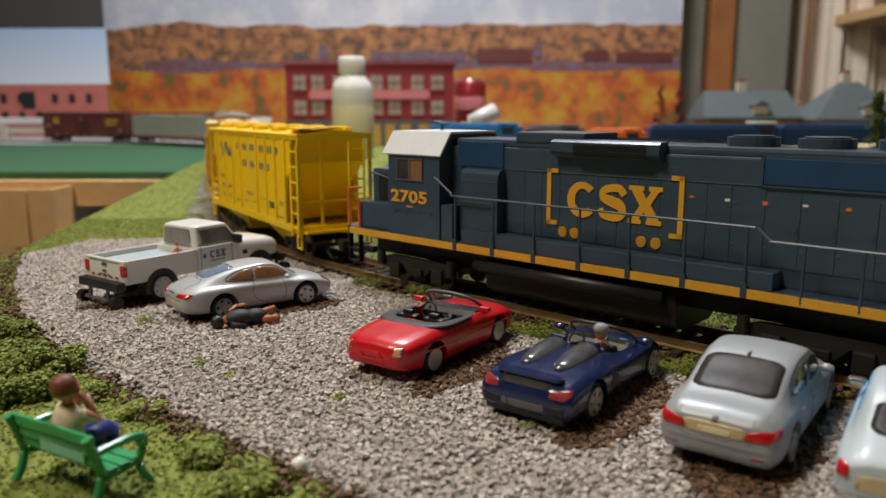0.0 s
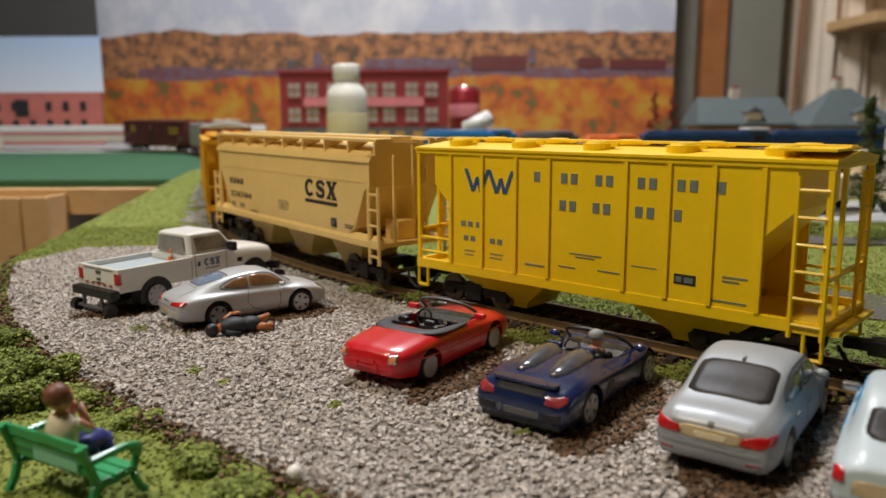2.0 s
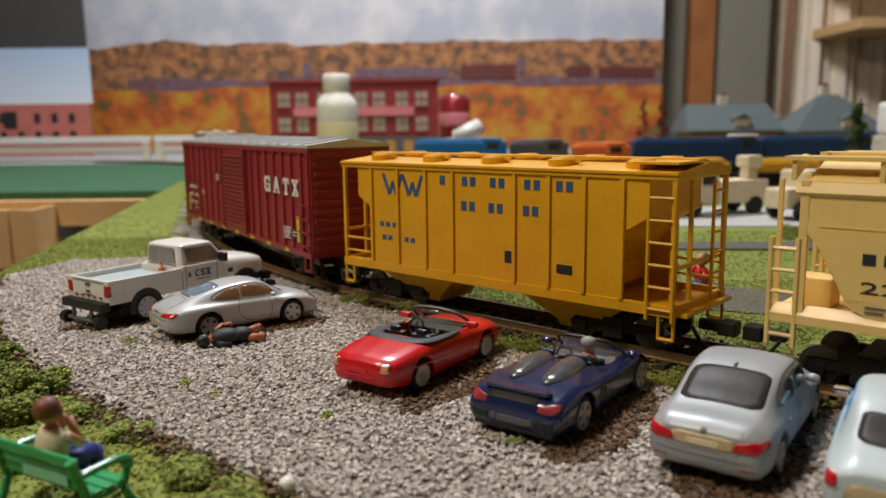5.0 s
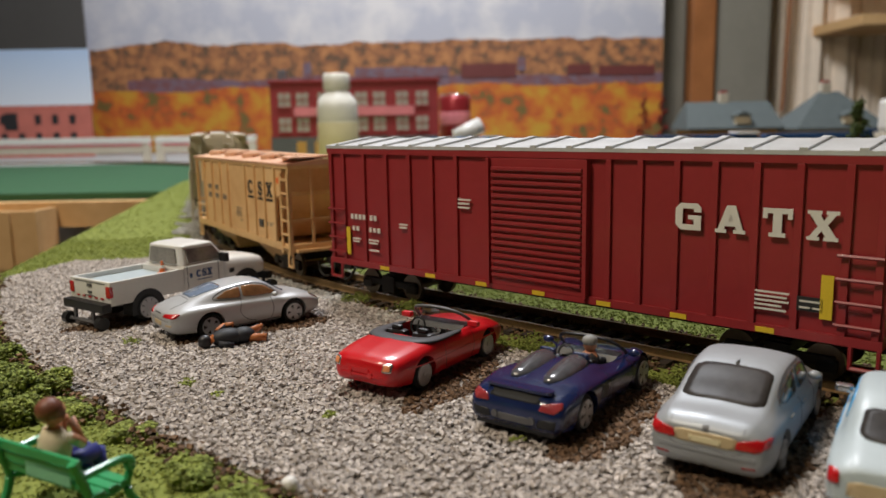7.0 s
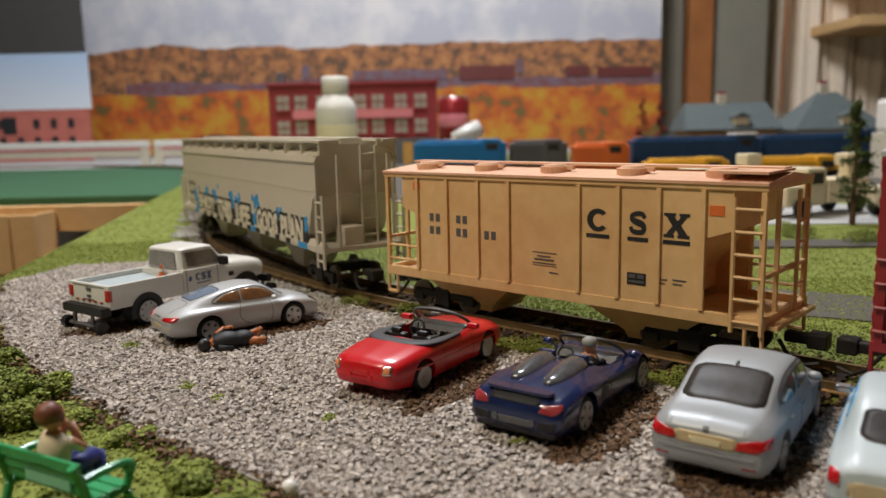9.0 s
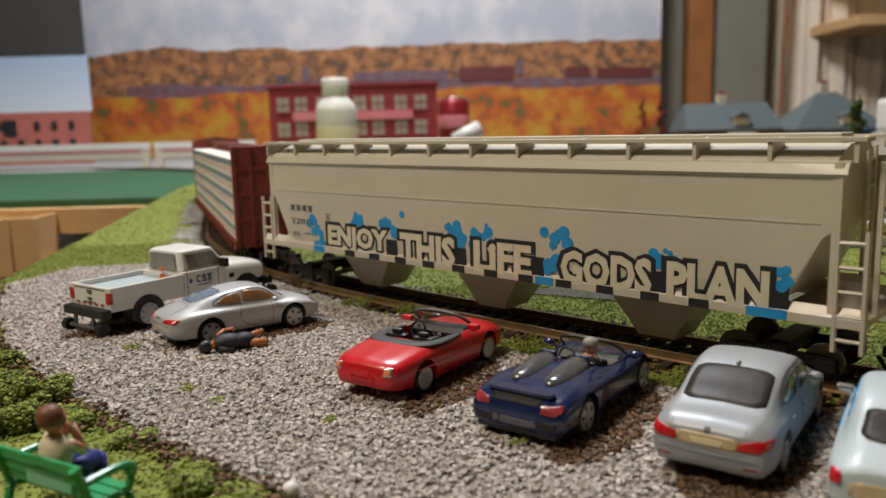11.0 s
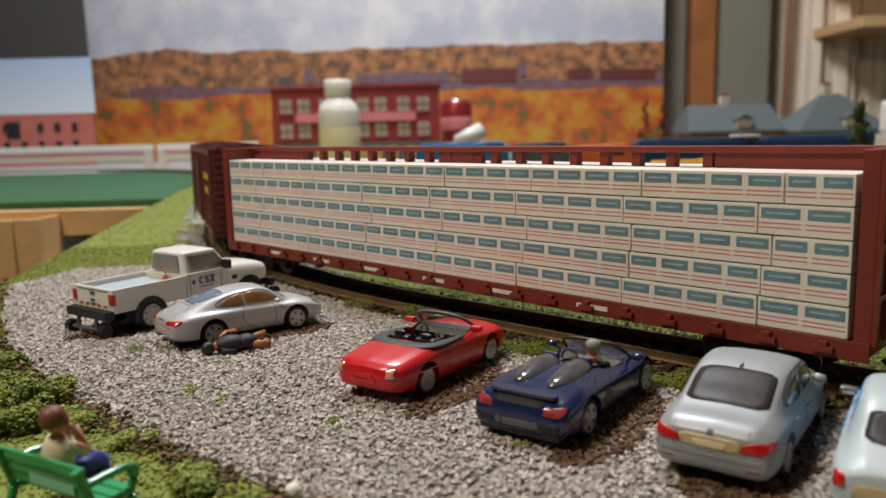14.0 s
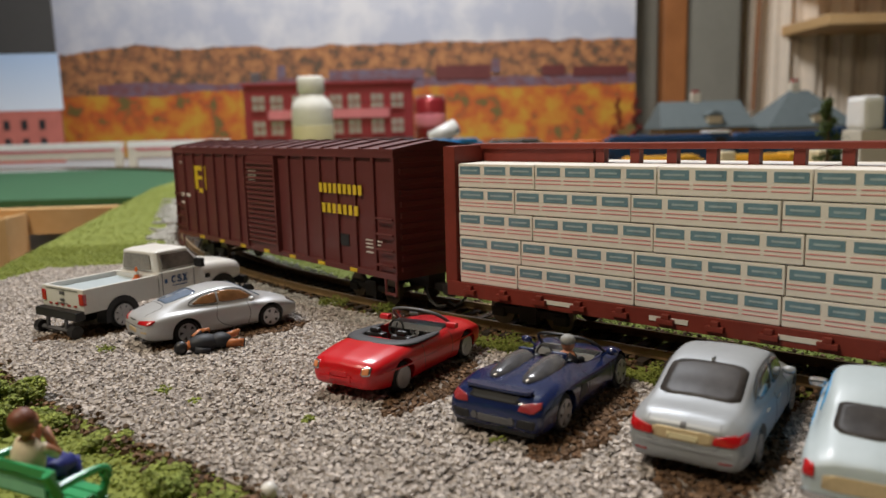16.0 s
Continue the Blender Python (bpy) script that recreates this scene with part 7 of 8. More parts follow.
    part("windscreen", quad_panel(bmesh.new(), ((1.1, -0.74, 0.95), (1.1, 0.74, 0.95), (0.57, 0.55, 1.33), (0.57, -0.55, 1.33)), 0, 1, 0, 1, 0.01, 0.02), CLEAR, fr, "clear windscreen")
    four_wheels(ob, (-1.57, 1.46), 1.05, 0.40, RIM, 0.42)
    return ob


def silver_sedan():
    ob = thing("sedan", at(5.95, 14.55, 0.0, 54), "glossy silver sedan with a dark rear window", "car", "parked cars")
    shape = hull([(-2.66, 0.7, 0.42, 0.78, 0.54, 0.9, 0.32), (-2.6, 0.92, 0.3, 0.88, 0.82, 1.0, 0.6), (-2.38, 1.01, 0.23, 0.98, 0.9, 1.12, 0.68), (-1.98, 1.05, 0.2, 1.03, 0.94, 1.17, 0.72), (-1.62, 1.06, 0.19, 1.05, 0.95, 1.28, 0.74),
                  (-1.2, 1.06, 0.18, 1.06, 0.96, 1.5, 0.76), (-0.7, 1.06, 0.18, 1.06, 0.97, 1.65, 0.79), (-0.1, 1.06, 0.18, 1.05, 0.97, 1.7, 0.8), (0.4, 1.06, 0.18, 1.04, 0.96, 1.65, 0.79), (0.9, 1.06, 0.18, 1.03, 0.94, 1.42, 0.77),
                  (1.3, 1.06, 0.18, 1.01, 0.86, 1.15, 0.64), (1.7, 1.05, 0.19, 0.97, 0.83, 1.06, 0.58), (2.15, 0.99, 0.22, 0.87, 0.75, 0.96, 0.52), (2.48, 0.84, 0.28, 0.72, 0.6, 0.8, 0.4), (2.62, 0.55, 0.36, 0.56, 0.35, 0.62, 0.2)])
    b, tree = cut_body("body", shape, SILVER, ob, ((-1.5, 0.38, 1.06), (1.55, 0.38, 1.05)))
    fitted("rear_screen", tree, "top", [(-1.8, -0.74), (-1.8, 0.74), (-0.86, 0.7), (-0.86, -0.7)], GLASS_DARK, ob, "dark rear window", corner=2)
    fitted("windscreen", tree, "top", [(1.26, -0.76), (1.26, 0.76), (0.56, 0.64), (0.56, -0.64)], GLASS_DARK, ob, "dark windscreen")
    for sg in (-1, 1):
        s = both(sg)
        fitted("side_window", tree, s, [(-0.2, 1.14), (0.98, 1.12), (0.55, 1.48), (0.1, 1.58), (-0.2, 1.58)], GLASS_SMOKE, ob, "smoked front window", corner=1)
        fitted("side_window", tree, s, [(-0.28, 1.14), (-0.28, 1.58), (-0.7, 1.54), (-1.15, 1.36), (-1.32, 1.2), (-1.1, 1.14)], GLASS_SMOKE, ob, "smoked rear window", corner=1)
        seam("window_trim", tree, s, [(1.05, 1.1), (0.56, 1.52), (0.0, 1.61), (-0.7, 1.57), (-1.2, 1.38), (-1.38, 1.17)], GREY_PLASTIC, ob, 0.03, 0.006)
        for x in (0.85, -0.24):
            seam("door_seam", tree, s, [(x, 1.02), (x + 0.03, 0.6), (x - 0.02, 0.26)], GREY_PLASTIC, ob, 0.016)
        part("door_handle", boxes((-0.14, 0.12, min(sg * 1.0, sg * 1.075), max(sg * 1.0, sg * 1.075), 0.86, 0.9), (-1.1, -0.86, min(sg * 1.0, sg * 1.075), max(sg * 1.0, sg * 1.075), 0.88, 0.92), bevel=0.015), SILVER, ob)
        fitted("tail_light", tree, "rear", [(sg * 0.5, 0.74), (sg * 0.86, 0.74), (sg * 1.0, 0.8), (sg * 1.0, 0.92), (sg * 0.8, 0.93), (sg * 0.54, 0.88)], LAMP_RED, ob, "red tail light", 0.02, 1)
        fitted("bumper_reflector", tree, "rear", [(sg * 0.62, 0.42), (sg * 0.84, 0.42), (sg * 0.84, 0.455), (sg * 0.62, 0.455)], LAMP_DULL, ob, lift=0.008, corner=0)
        part("wing_mirror", ball(bmesh.new(), (0.88, sg * 1.06, 1.14), 0.14, 2, (0.7, 1.0, 0.65)), SILVER, ob, smooth=True)
    # Warm reflection between the tail lights, painted on as a gold area.
    fitted("warm_reflection", tree, "rear", [(-0.52, 0.7), (0.52, 0.7), (0.54, 0.92), (-0.54, 0.92)], GOLD, ob, "boot panel painted gold as a warm reflection", 0.008, 1)
    fitted("number_plate", tree, "rear", [(-0.27, 0.73), (0.27, 0.73), (0.27, 0.84), (-0.27, 0.84)], LABEL_YELLOW, ob, "blank pale plate", 0.018, 0)
    fitted("badge", tree, "rear", [(-0.05, 0.94), (0.05, 0.94), (0.05, 1.03), (-0.05, 1.03)], GREY_PLASTIC, ob, lift=0.012)
    seam("bumper_seam", tree, "rear", [(-0.98, 0.6), (0, 0.6), (0.98, 0.6)], SILVER, ob, 0.06, 0.02)
    seam("boot_seam", tree, "rear", [(-0.62, 1.06), (-0.58, 0.66), (0.0, 0.655), (0.58, 0.66), (0.62, 1.06)], GREY_PLASTIC, ob, 0.012)
    part("antenna_fin", boxes((-0.85, -0.68, -0.02, 0.02, 1.6, 1.71), bevel=0.008), SILVER, ob)
    four_wheels(ob, (-1.5, 1.55), 1.02, 0.36, RIM)
    return ob


def pale_classic():
    ob = thing("classic_car", at(7.95, 12.6, 0.0, 57), "pale white classic car with bright blue flanks", "car", "parked cars")
    shape = hull([(-2.52, 0.7, 0.4, 0.8, 0.55, 0.86, 0.3), (-2.44, 0.92, 0.3, 0.9, 0.76, 0.98, 0.5), (-2.1, 1.0, 0.22, 0.99, 0.84, 1.12, 0.56), (-1.6, 1.02, 0.2, 1.04, 0.88, 1.28, 0.62), (-1.15, 1.02, 0.19, 1.06, 0.9, 1.54, 0.66), (-0.7, 1.02, 0.18, 1.06, 0.9, 1.7, 0.68),
                  (-0.1, 1.02, 0.18, 1.06, 0.9, 1.75, 0.69), (0.4, 1.02, 0.18, 1.05, 0.9, 1.7, 0.68), (0.85, 1.02, 0.18, 1.04, 0.88, 1.42, 0.66), (1.2, 1.02, 0.18, 1.02, 0.85, 1.14, 0.62), (1.7, 1.0, 0.2, 0.98, 0.8, 1.06, 0.56),
                  (2.1, 0.94, 0.24, 0.88, 0.72, 0.96, 0.5), (2.36, 0.78, 0.3, 0.74, 0.55, 0.8, 0.4), (2.46, 0.5, 0.38, 0.58, 0.35, 0.64, 0.2)])
    b, tree = cut_body("body", shape, PALE_BLUE, ob, ((-1.45, 0.38, 1.02), (1.45, 0.38, 1.0)))
    fitted("rear_screen", tree, "rear", [(-0.62, 1.2), (0.62, 1.2), (0.56, 1.52), (-0.56, 1.52)], GLASS_DARK, ob, "dark glossy rear window", 0.02, 2)
    fitted("windscreen", tree, "front", [(-0.66, 1.16), (0.66, 1.16), (0.58, 1.56), (-0.58, 1.56)], GLASS_DARK, ob, "dark windscreen", 0.02, 1)
    for sg in (-1, 1):
        s = both(sg)
        fitted("side_window", tree, s, [(-0.95, 1.16), (0.9, 1.14), (0.5, 1.56), (-0.6, 1.58)], SKY_BLUE, ob, "bright blue side window", corner=1)
        fitted("blue_flank", tree, s, [(-0.75, 0.3), (-0.9, 0.98), (1.95, 0.9), (2.0, 0.4)], SKY_BLUE, ob, "bright blue flank", 0.01, 1, 8)
        fitted("tail_light", tree, "rear", [(sg * 0.78, 0.7), (sg * 0.92, 0.7), (sg * 0.92, 0.88), (sg * 0.78, 0.88)], LAMP_RED, ob, "small red tail light", 0.04)
        part("wing_mirror", boxes((0.6, 0.82, min(sg * 0.9, sg * 1.2), max(sg * 0.9, sg * 1.2), 1.12, 1.26), bevel=0.05), CHROME, ob, "chrome mirror")
    part("bumper", prism(bmesh.new(), rounded([(-2.62, -0.7), (-2.5, -0.96), (-2.35, -0.98), (-2.35, 0.98), (-2.5, 0.96), (-2.62, 0.7)], 1), "z", 0.36, 0.46), CHROME, ob, "chrome bumper")
    fitted("beige_panel", tree, "rear", [(-0.68, 0.52), (0.68, 0.52), (0.66, 0.78), (-0.66, 0.78)], GOLD, ob, "beige boot panel", 0.008, 1)
    four_wheels(ob, (-1.45, 1.45), 0.98, 0.36, CHROME)
    return ob


def pickup():
    ob = thing("pickup_truck", at(-9.55, 26.4, 0.0, 55), "white railway pickup truck with black bumper on gravel", "pickup truck", "parked cars")
    w, zb, zt = 1.12, 0.74, 1.5
    bed = part("bed", boxes((-3.05, -0.35, -w, -w + 0.12, zb, zt), (-3.05, -0.35, w - 0.12, w, zb, zt), (-3.05, -2.93, -w + 0.12, w - 0.12, zb, zt), (-0.47, -0.35, -w + 0.12, w - 0.12, zb, zt), (-2.95, -0.4, -w + 0.1, w - 0.1, zb, zb + 0.15), bevel=0.02), WHITE, ob)
    part("bed_liner", boxes((-2.92, -0.48, -w + 0.13, w - 0.13, zt - 0.22, zt - 0.17)), PALE_BLUE, bed, "pale grey bed cover")
    part("tailgate_seam", boxes((-3.07, -3.0, -0.86, 0.86, zt - 0.08, zt - 0.06), (-3.07, -3.0, -0.3, 0.3, 0.98, 1.0)), GREY_PLASTIC, bed)
    part("front_body", boxes((-0.32, 1.35, -w, w, zb - 0.08, zt + 0.05), bevel=0.06), WHITE, ob)
    smooth_body("bonnet", shell([(1.25, w - 0.02, zb, 1.45, 1.58, 0.9), (1.5, w, zb, 1.45, 1.6, 0.88), (2.5, w, zb, 1.4, 1.54, 0.86), (3.2, w - 0.03, zb, 1.34, 1.46, 0.85), (3.4, w - 0.1, zb + 0.05, 1.22, 1.34, 0.85)]), WHITE, ob, levels=1)
    cabin(ob, WHITE, -0.3, -0.2, 1.05, 1.7, 1.52, 2.28, 1.0, 0.86, GLASS_PICKUP, GLASS_PICKUP, GLASS_PICKUP, 0.1, (0.3, 0.93))
    arches(ob, (-1.75, 2.35), w + 0.005, 0.5)
    for x in (-1.75, 2.35):
        for sg in (-1, 1):
            wheel(ob, x, sg * (w + 0.03), 0.47, RIM, 0.4, 8)
    bp = part("rear_bumper", boxes((-3.35, -3.02, -w, w, 0.56, 0.84), bevel=0.04), BLACK, ob, "black rear bumper")
    part("front_bumper", boxes((3.35, 3.6, -w, w, 0.5, 0.8), bevel=0.04), BLACK, ob, "black front bumper")
    for x in (-3.3, 3.7):
        for sg in (-1, 1):
            bm = bmesh.new()
            cyl(bm, (x, sg * 0.8, 0.22), (x, sg * 1.05, 0.22), 0.2, seg=16)
            part("rail_wheel", bm, BLACK, ob, "small black rail wheel")
        part("rail_axle", rods(((x, -0.9, 0.22), (x, 0.9, 0.22), 0.07), ((x, -0.5, 0.22), (x, -0.5, 0.6), 0.07), ((x, 0.5, 0.22), (x, 0.5, 0.6), 0.07)), GREY_PLASTIC, ob)
    for sg in (-1, 1):
        part("tail_light", boxes((-3.08, -2.95, min(sg * 0.9, sg * (w + 0.012)), max(sg * 0.9, sg * (w + 0.012)), 1.0, 1.36), bevel=0.03), LAMP_RED, ob, "red tail light")
        part("door_seam", boxes((-0.2, -0.18, min(sg * 1.0, sg * (w + 0.008)), max(sg * 1.0, sg * (w + 0.008)), 0.75, 1.55), (1.1, 1.12, min(sg * 1.0, sg * (w + 0.008)), max(sg * 1.0, sg * (w + 0.008)), 0.75, 1.55)), GREY_PLASTIC, ob)
        part("wing_mirror", boxes((1.2, 1.38, min(sg * 1.05, sg * 1.42), max(sg * 1.05, sg * 1.42), 1.52, 1.84), bevel=0.05), BLACK, ob, "black wing mirror")
        part("vent", boxes((1.6, 1.8, min(sg * 1.0, sg * (w + 0.012)), max(sg * 1.0, sg * (w + 0.012)), 1.05, 1.2)), BLACK, ob)
    for i in range(5):
        part("reflector_mark", boxes((-3.075, -3.0, -0.75 + i * 0.34, -0.6 + i * 0.34, 0.92, 0.97)), LAMP_RED, bed)
    part("badge", boxes((-3.08, -3.0, -0.12, 0.12, 1.27, 1.37), (-3.08, -3.0, -0.1, 0.1, 1.06, 1.14)), GREY_PLASTIC, bed)
    block_emblem(ob, -w - 0.005, 0.5, 1.12, 0.66, 0.26, BLUE_PRINT, bar=False)
    marks(ob, -w - 0.005, [(0.2, 0.8, 1.02, 1.05), (-0.1, 0.0, 1.15, 1.3)], BLUE_PRINT)
    return ob


for build in (silver_coupe, red_convertible, blue_roadster, silver_sedan, pale_classic, pickup):
    build()

bm = bmesh.new()
lathe(bm, [(0.16, 0), (0.16, 0.03), (0.1, 0.04), (0.03, 0.42), (0.015, 0.43)], seg=16)
cone = part("traffic_cone", bm, ORANGE, label="orange traffic cone with white band standing in the pickup bed")
cone.matrix_world = at(-9.62, 25.7, 1.33)
tagged(cone, category="traffic cone")
bm = bmesh.new()
lathe(bm, [(0.085, 0.18), (0.07, 0.28)], seg=16)
part("white_band", bm, WHITE, cone)

# ---- figures: plain painted shapes ----


def figure(name, build, material, label, m):
    bm = bmesh.new()
    build(bm)
    ob = part(name, bm, material, None, label, True)
    ob.matrix_world = m
    return tagged(ob, category="figurine")


def figure_mats(ob, extra, pick):
    for m in extra:
        ob.data.materials.append(m)
    for p in ob.data.polygons:
        p.material_index = pick(p.center / CM)


def lying(bm):
    ball(bm, (0, 0, 0.3), 0.33, 3, (1.45, 0.95, 0.8))
    ball(bm, (0.45, 0, 0.3), 0.3, 3, (1.2, 0.95, 0.8))
    ball(bm, (-0.62, 0.0, 0.26), 0.2, 2, (1.05, 0.9, 1))
    cyl(bm, (-0.52, 0, 0.27), (-0.36, 0, 0.29), 0.11)
    cyl(bm, (0.6, -0.14, 0.24), (1.02, -0.22, 0.2), 0.13, 0.1)
    cyl(bm, (0.6, 0.14, 0.32), (1.0, 0.2, 0.42), 0.13, 0.1)
    cyl(bm, (1.0, -0.22, 0.1), (1.06, -0.2, 0.32), 0.1, 0.08)
    cyl(bm, (0.98, 0.2, 0.34), (1.08, 0.2, 0.5), 0.08, 0.06)
    cyl(bm, (-0.25, 0.2, 0.42), (0.02, 0.36, 0.55), 0.1)
    cyl(bm, (0.02, 0.36, 0.55), (0.22, 0.2, 0.6), 0.08)
    cyl(bm, (-0.3, -0.25, 0.2), (0.1, -0.36, 0.12), 0.1)


f = figure("figurine", lying, BLACK_CLOTH, "small painted figurine in dark clothes lying on the gravel", at(-6.28, 21.35, -0.05, 28))
figure_mats(f, [ORANGE_SKIN, BLACK], lambda c: 2 if c.x < -0.5 or c.x > 1.05 else 1 if c.x > 0.78 or (-0.5 < c.x < -0.4) or (c.z > 0.56 and c.y > 0.2) else 0)


def driver(bm):
    ball(bm, (0, 0, 0.25), 0.24, 2, (0.8, 1.1, 1.2))
    ball(bm, (0.02, 0, 0.66), 0.16, 2, (1, 0.95, 1.15))
    ball(bm, (0.0, 0, 0.74), 0.175, 2, (1.05, 1, 0.8))
    cyl(bm, (0, 0, 0.42), (0.01, 0, 0.55), 0.08)
    cyl(bm, (0.0, -0.24, 0.35), (0.3, -0.2, 0.25), 0.07)
    cyl(bm, (0.0, 0.24, 0.35), (0.3, 0.2, 0.25), 0.07)


c0, s0 = math.cos(radians(54)), math.sin(radians(54))
f = figure("figurine", driver, BLACK_CLOTH, "small painted driver figurine with a grey cap", at(2.85 - 0.02 * c0 + 0.4 * s0, 16.55 - 0.02 * s0 - 0.4 * c0, 0.7, 54))
figure_mats(f, [SKIN, GREY_HAIR], lambda c: 2 if c.z > 0.68 else 1 if c.z > 0.45 else 0)


def seated(bm):
    ball(bm, (0, 0, 0.42), 0.3, 2, (0.8, 1.1, 1.35))
    ball(bm, (0.04, 0, 1.02), 0.2, 2, (1, 0.95, 1.15))
    ball(bm, (-0.03, 0, 1.08), 0.23, 2, (1, 1, 1))
    cyl(bm, (0, 0, 0.75), (0.02, 0, 0.9), 0.09)
    for sg in (-1, 1):
        cyl(bm, (0.0, sg * 0.15, 0.12), (0.65, sg * 0.18, 0.16), 0.17, 0.14)
        cyl(bm, (0.65, sg * 0.18, 0.18), (0.72, sg * 0.18, -0.45), 0.13, 0.1)
        cyl(bm, (0.05, sg * 0.3, 0.65), (0.32, sg * 0.28, 0.42), 0.09)
        cyl(bm, (0.32, sg * 0.28, 0.42), (0.28, sg * 0.08, 0.86), 0.07)


BENCH = at(-6.4, 12.0, -0.05, 62)
f = figure("figurine", seated, CREAM, "small painted figurine in a cream shirt sitting on the bench", BENCH @ at(0.0, 0.15, 0.62))
figure_mats(f, [SKIN, HAIR, DENIM], lambda c: 2 if c.z > 0.95 and c.x < 0.1 else 1 if c.z > 0.78 or (c.x > 0.2 and c.z > 0.3) else 3 if c.z < 0.33 and c.x > 0.1 else 0)

bench = thing("park_bench", BENCH, "green plastic park bench on the grass", "bench")
for i in range(3):
    part("seat_slat", boxes((-0.2 + i * 0.24, 0.0 + i * 0.24, -1.05, 1.05, 0.5, 0.56), bevel=0.02), BENCH_GREEN, bench)
for i in range(3):
    z = 0.66 + i * 0.2
    part("back_slat", boxes((-0.36 - i * 0.05, -0.29 - i * 0.05, -1.05, 1.05, z, z + 0.16), bevel=0.02), BENCH_GREEN, bench)
for y in (-1.0, 1.0):
    part("back_leg", tube([(-0.52, y, 1.2), (-0.42, y, 0.95), (-0.3, y, 0.55), (-0.36, y, 0.25), (-0.5, y, 0.02)], 0.075), BENCH_GREEN, bench)
    part("front_leg", tube([(0.45, y, 0.84), (0.5, y, 0.66), (0.42, y, 0.45), (0.5, y, 0.2), (0.64, y, 0.02)], 0.07), BENCH_GREEN, bench)
    part("arm_rest", tube([(-0.42, y, 0.9), (-0.1, y, 0.92), (0.3, y, 0.92), (0.52, y, 0.86), (0.56, y, 0.74), (0.48, y, 0.7)], 0.07), BENCH_GREEN, bench)
    part("cross_bar", tube([(-0.34, y, 0.5), (0.05, y, 0.44), (0.46, y, 0.5)], 0.06), BENCH_GREEN, bench)
# Paler green patch across part of the back slats.
part("back_patch", boxes((-0.41, -0.39, -0.75, 0.35, 0.7, 0.95)), MINT, bench, "pale green patch on the bench back")

bm = ball(bmesh.new(), (0, 0, 0.12), 0.16, 3)
o = part("white_ball", bm, WHITE, None, "small white ball at the lot's edge", True)
o.matrix_world = at(-2.75, 12.45, -0.05)
tagged(o, category="ball")

# ---- bushes and tufts ----


def bush(name, x, y, r, h, n, material, label, seed, grain=0.1, z=-0.05):
    g = np.random.default_rng(seed)
    pts = []
    lobes = [(g.normal(0, r * 0.45), g.normal(0, r * 0.45), h * g.uniform(0.25, 0.7), r * g.uniform(0.35, 0.6)) for _ in range(9)]
    while len(pts) < n:
        lx, ly, lz, lr = lobes[g.integers(9)]
        d = g.normal(size=3)
        d /= np.linalg.norm(d)
        p = np.array([lx, ly, lz]) + d * lr * g.uniform(0.6, 1.0) * np.array([1, 1, 0.8])
        if p[2] > 0:
            pts.append((x + p[0], y + p[1], z + p[2]))
    return scatter(name, pts, grain, material, label, "bush", seed=seed)


for i, (x, y, r, h) in enumerate(((-9.55, 17.3, 0.5, 0.85), (-10.4, 17.1, 0.8, 0.55), (-9.7, 16.1, 0.8, 0.4), (-8.4, 16.3, 0.45, 0.2), (-11.2, 18.3, 0.8, 0.4), (-12.6, 20.6, 0.7, 0.25), (-10.8, 15.6, 0.8, 0.35), (-4.7, 12.9, 0.5, 0.16), (-3.5, 11.8, 0.5, 0.14), (-6.6, 15.1, 0.4, 0.12))):
    tagged(bush("bush", x, y, r, h, 3200, BUSH, "ragged green foam bush at the lot's edge", 30 + i), kind="stuff")
for i, (x, y, r) in enumerate(((-9.15, 21.7, 0.28), (-6.3, 18.0, 0.22), (-2.5, 15.8, 0.18), (-12.4, 24.6, 0.2), (1.4, 14.3, 0.15), (-5.4, 17.2, 0.15), (2.2, 20.6, 0.6), (3.2, 20.0, 0.5), (5.9, 17.6, 0.5), (-1.2, 25.2, 0.5), (-3.2, 26.8, 0.5))):
    tagged(bush("grass_tuft", x, y, r, r * 0.7, 140 if r < 0.3 else 420, TURF_BITS, "small green tuft in the gravel", 60 + i, 0.06), kind="stuff")

# ---- background things ----


def brick_block():
    ob = thing("brick_building", at(-14.6, 131, 0), "red brick factory building with pale windows and a pink sign", "building")
    part("wall", boxes((-14, 14, -1, 6, -0.1, 13.2), bevel=0.1), BRICK_RED, ob)
    part("roof", boxes((-14.3, 14.3, -1.3, 6.3, 13.2, 13.7), bevel=0.1), BRICK_RED, ob)
    for z in (9.3, 5.2):
        for x in (-11.6, -8.6, -5.0, -2.0, 1.2, 4.2, 8.0, 11.3):
            wd = part("window", boxes((x - 1.0, x + 1.0, -1.1, -0.95, z, z + 2.3)), PANE_WHITE, ob, "pale window")
            part("window_frame", boxes((x - 0.06, x + 0.06, -1.16, -1.08, z, z + 2.3), (x - 1.0, x + 1.0, -1.16, -1.08, z + 1.1, z + 1.22), (x - 1.15, x + 1.15, -1.2, -1.0, z - 0.25, z - 0.02)), BRICK_RED, wd)
    part("sign", boxes((-10, 10, -1.35, -1.05, 7.75, 9.2)), PINK_SIGN, ob, "faded pink sign board")
    part("base_band", boxes((-14.05, 14.05, -1.15, -0.98, 0, 4.3)), GREY_PLASTIC, ob)
    for x in (-9, -6, 1, 3.4, 6, 9):
        part("doorway", boxes((x - 0.8, x + 0.8, -1.25, -1.1, 0, 3.6)), DEPOT_WALL, ob)
    part("chimney", boxes((-13.2, -11.8, 2, 3.5, 13.6, 15.6), bevel=0.1), GREY_PLASTIC, ob)
    return ob


brick_block()

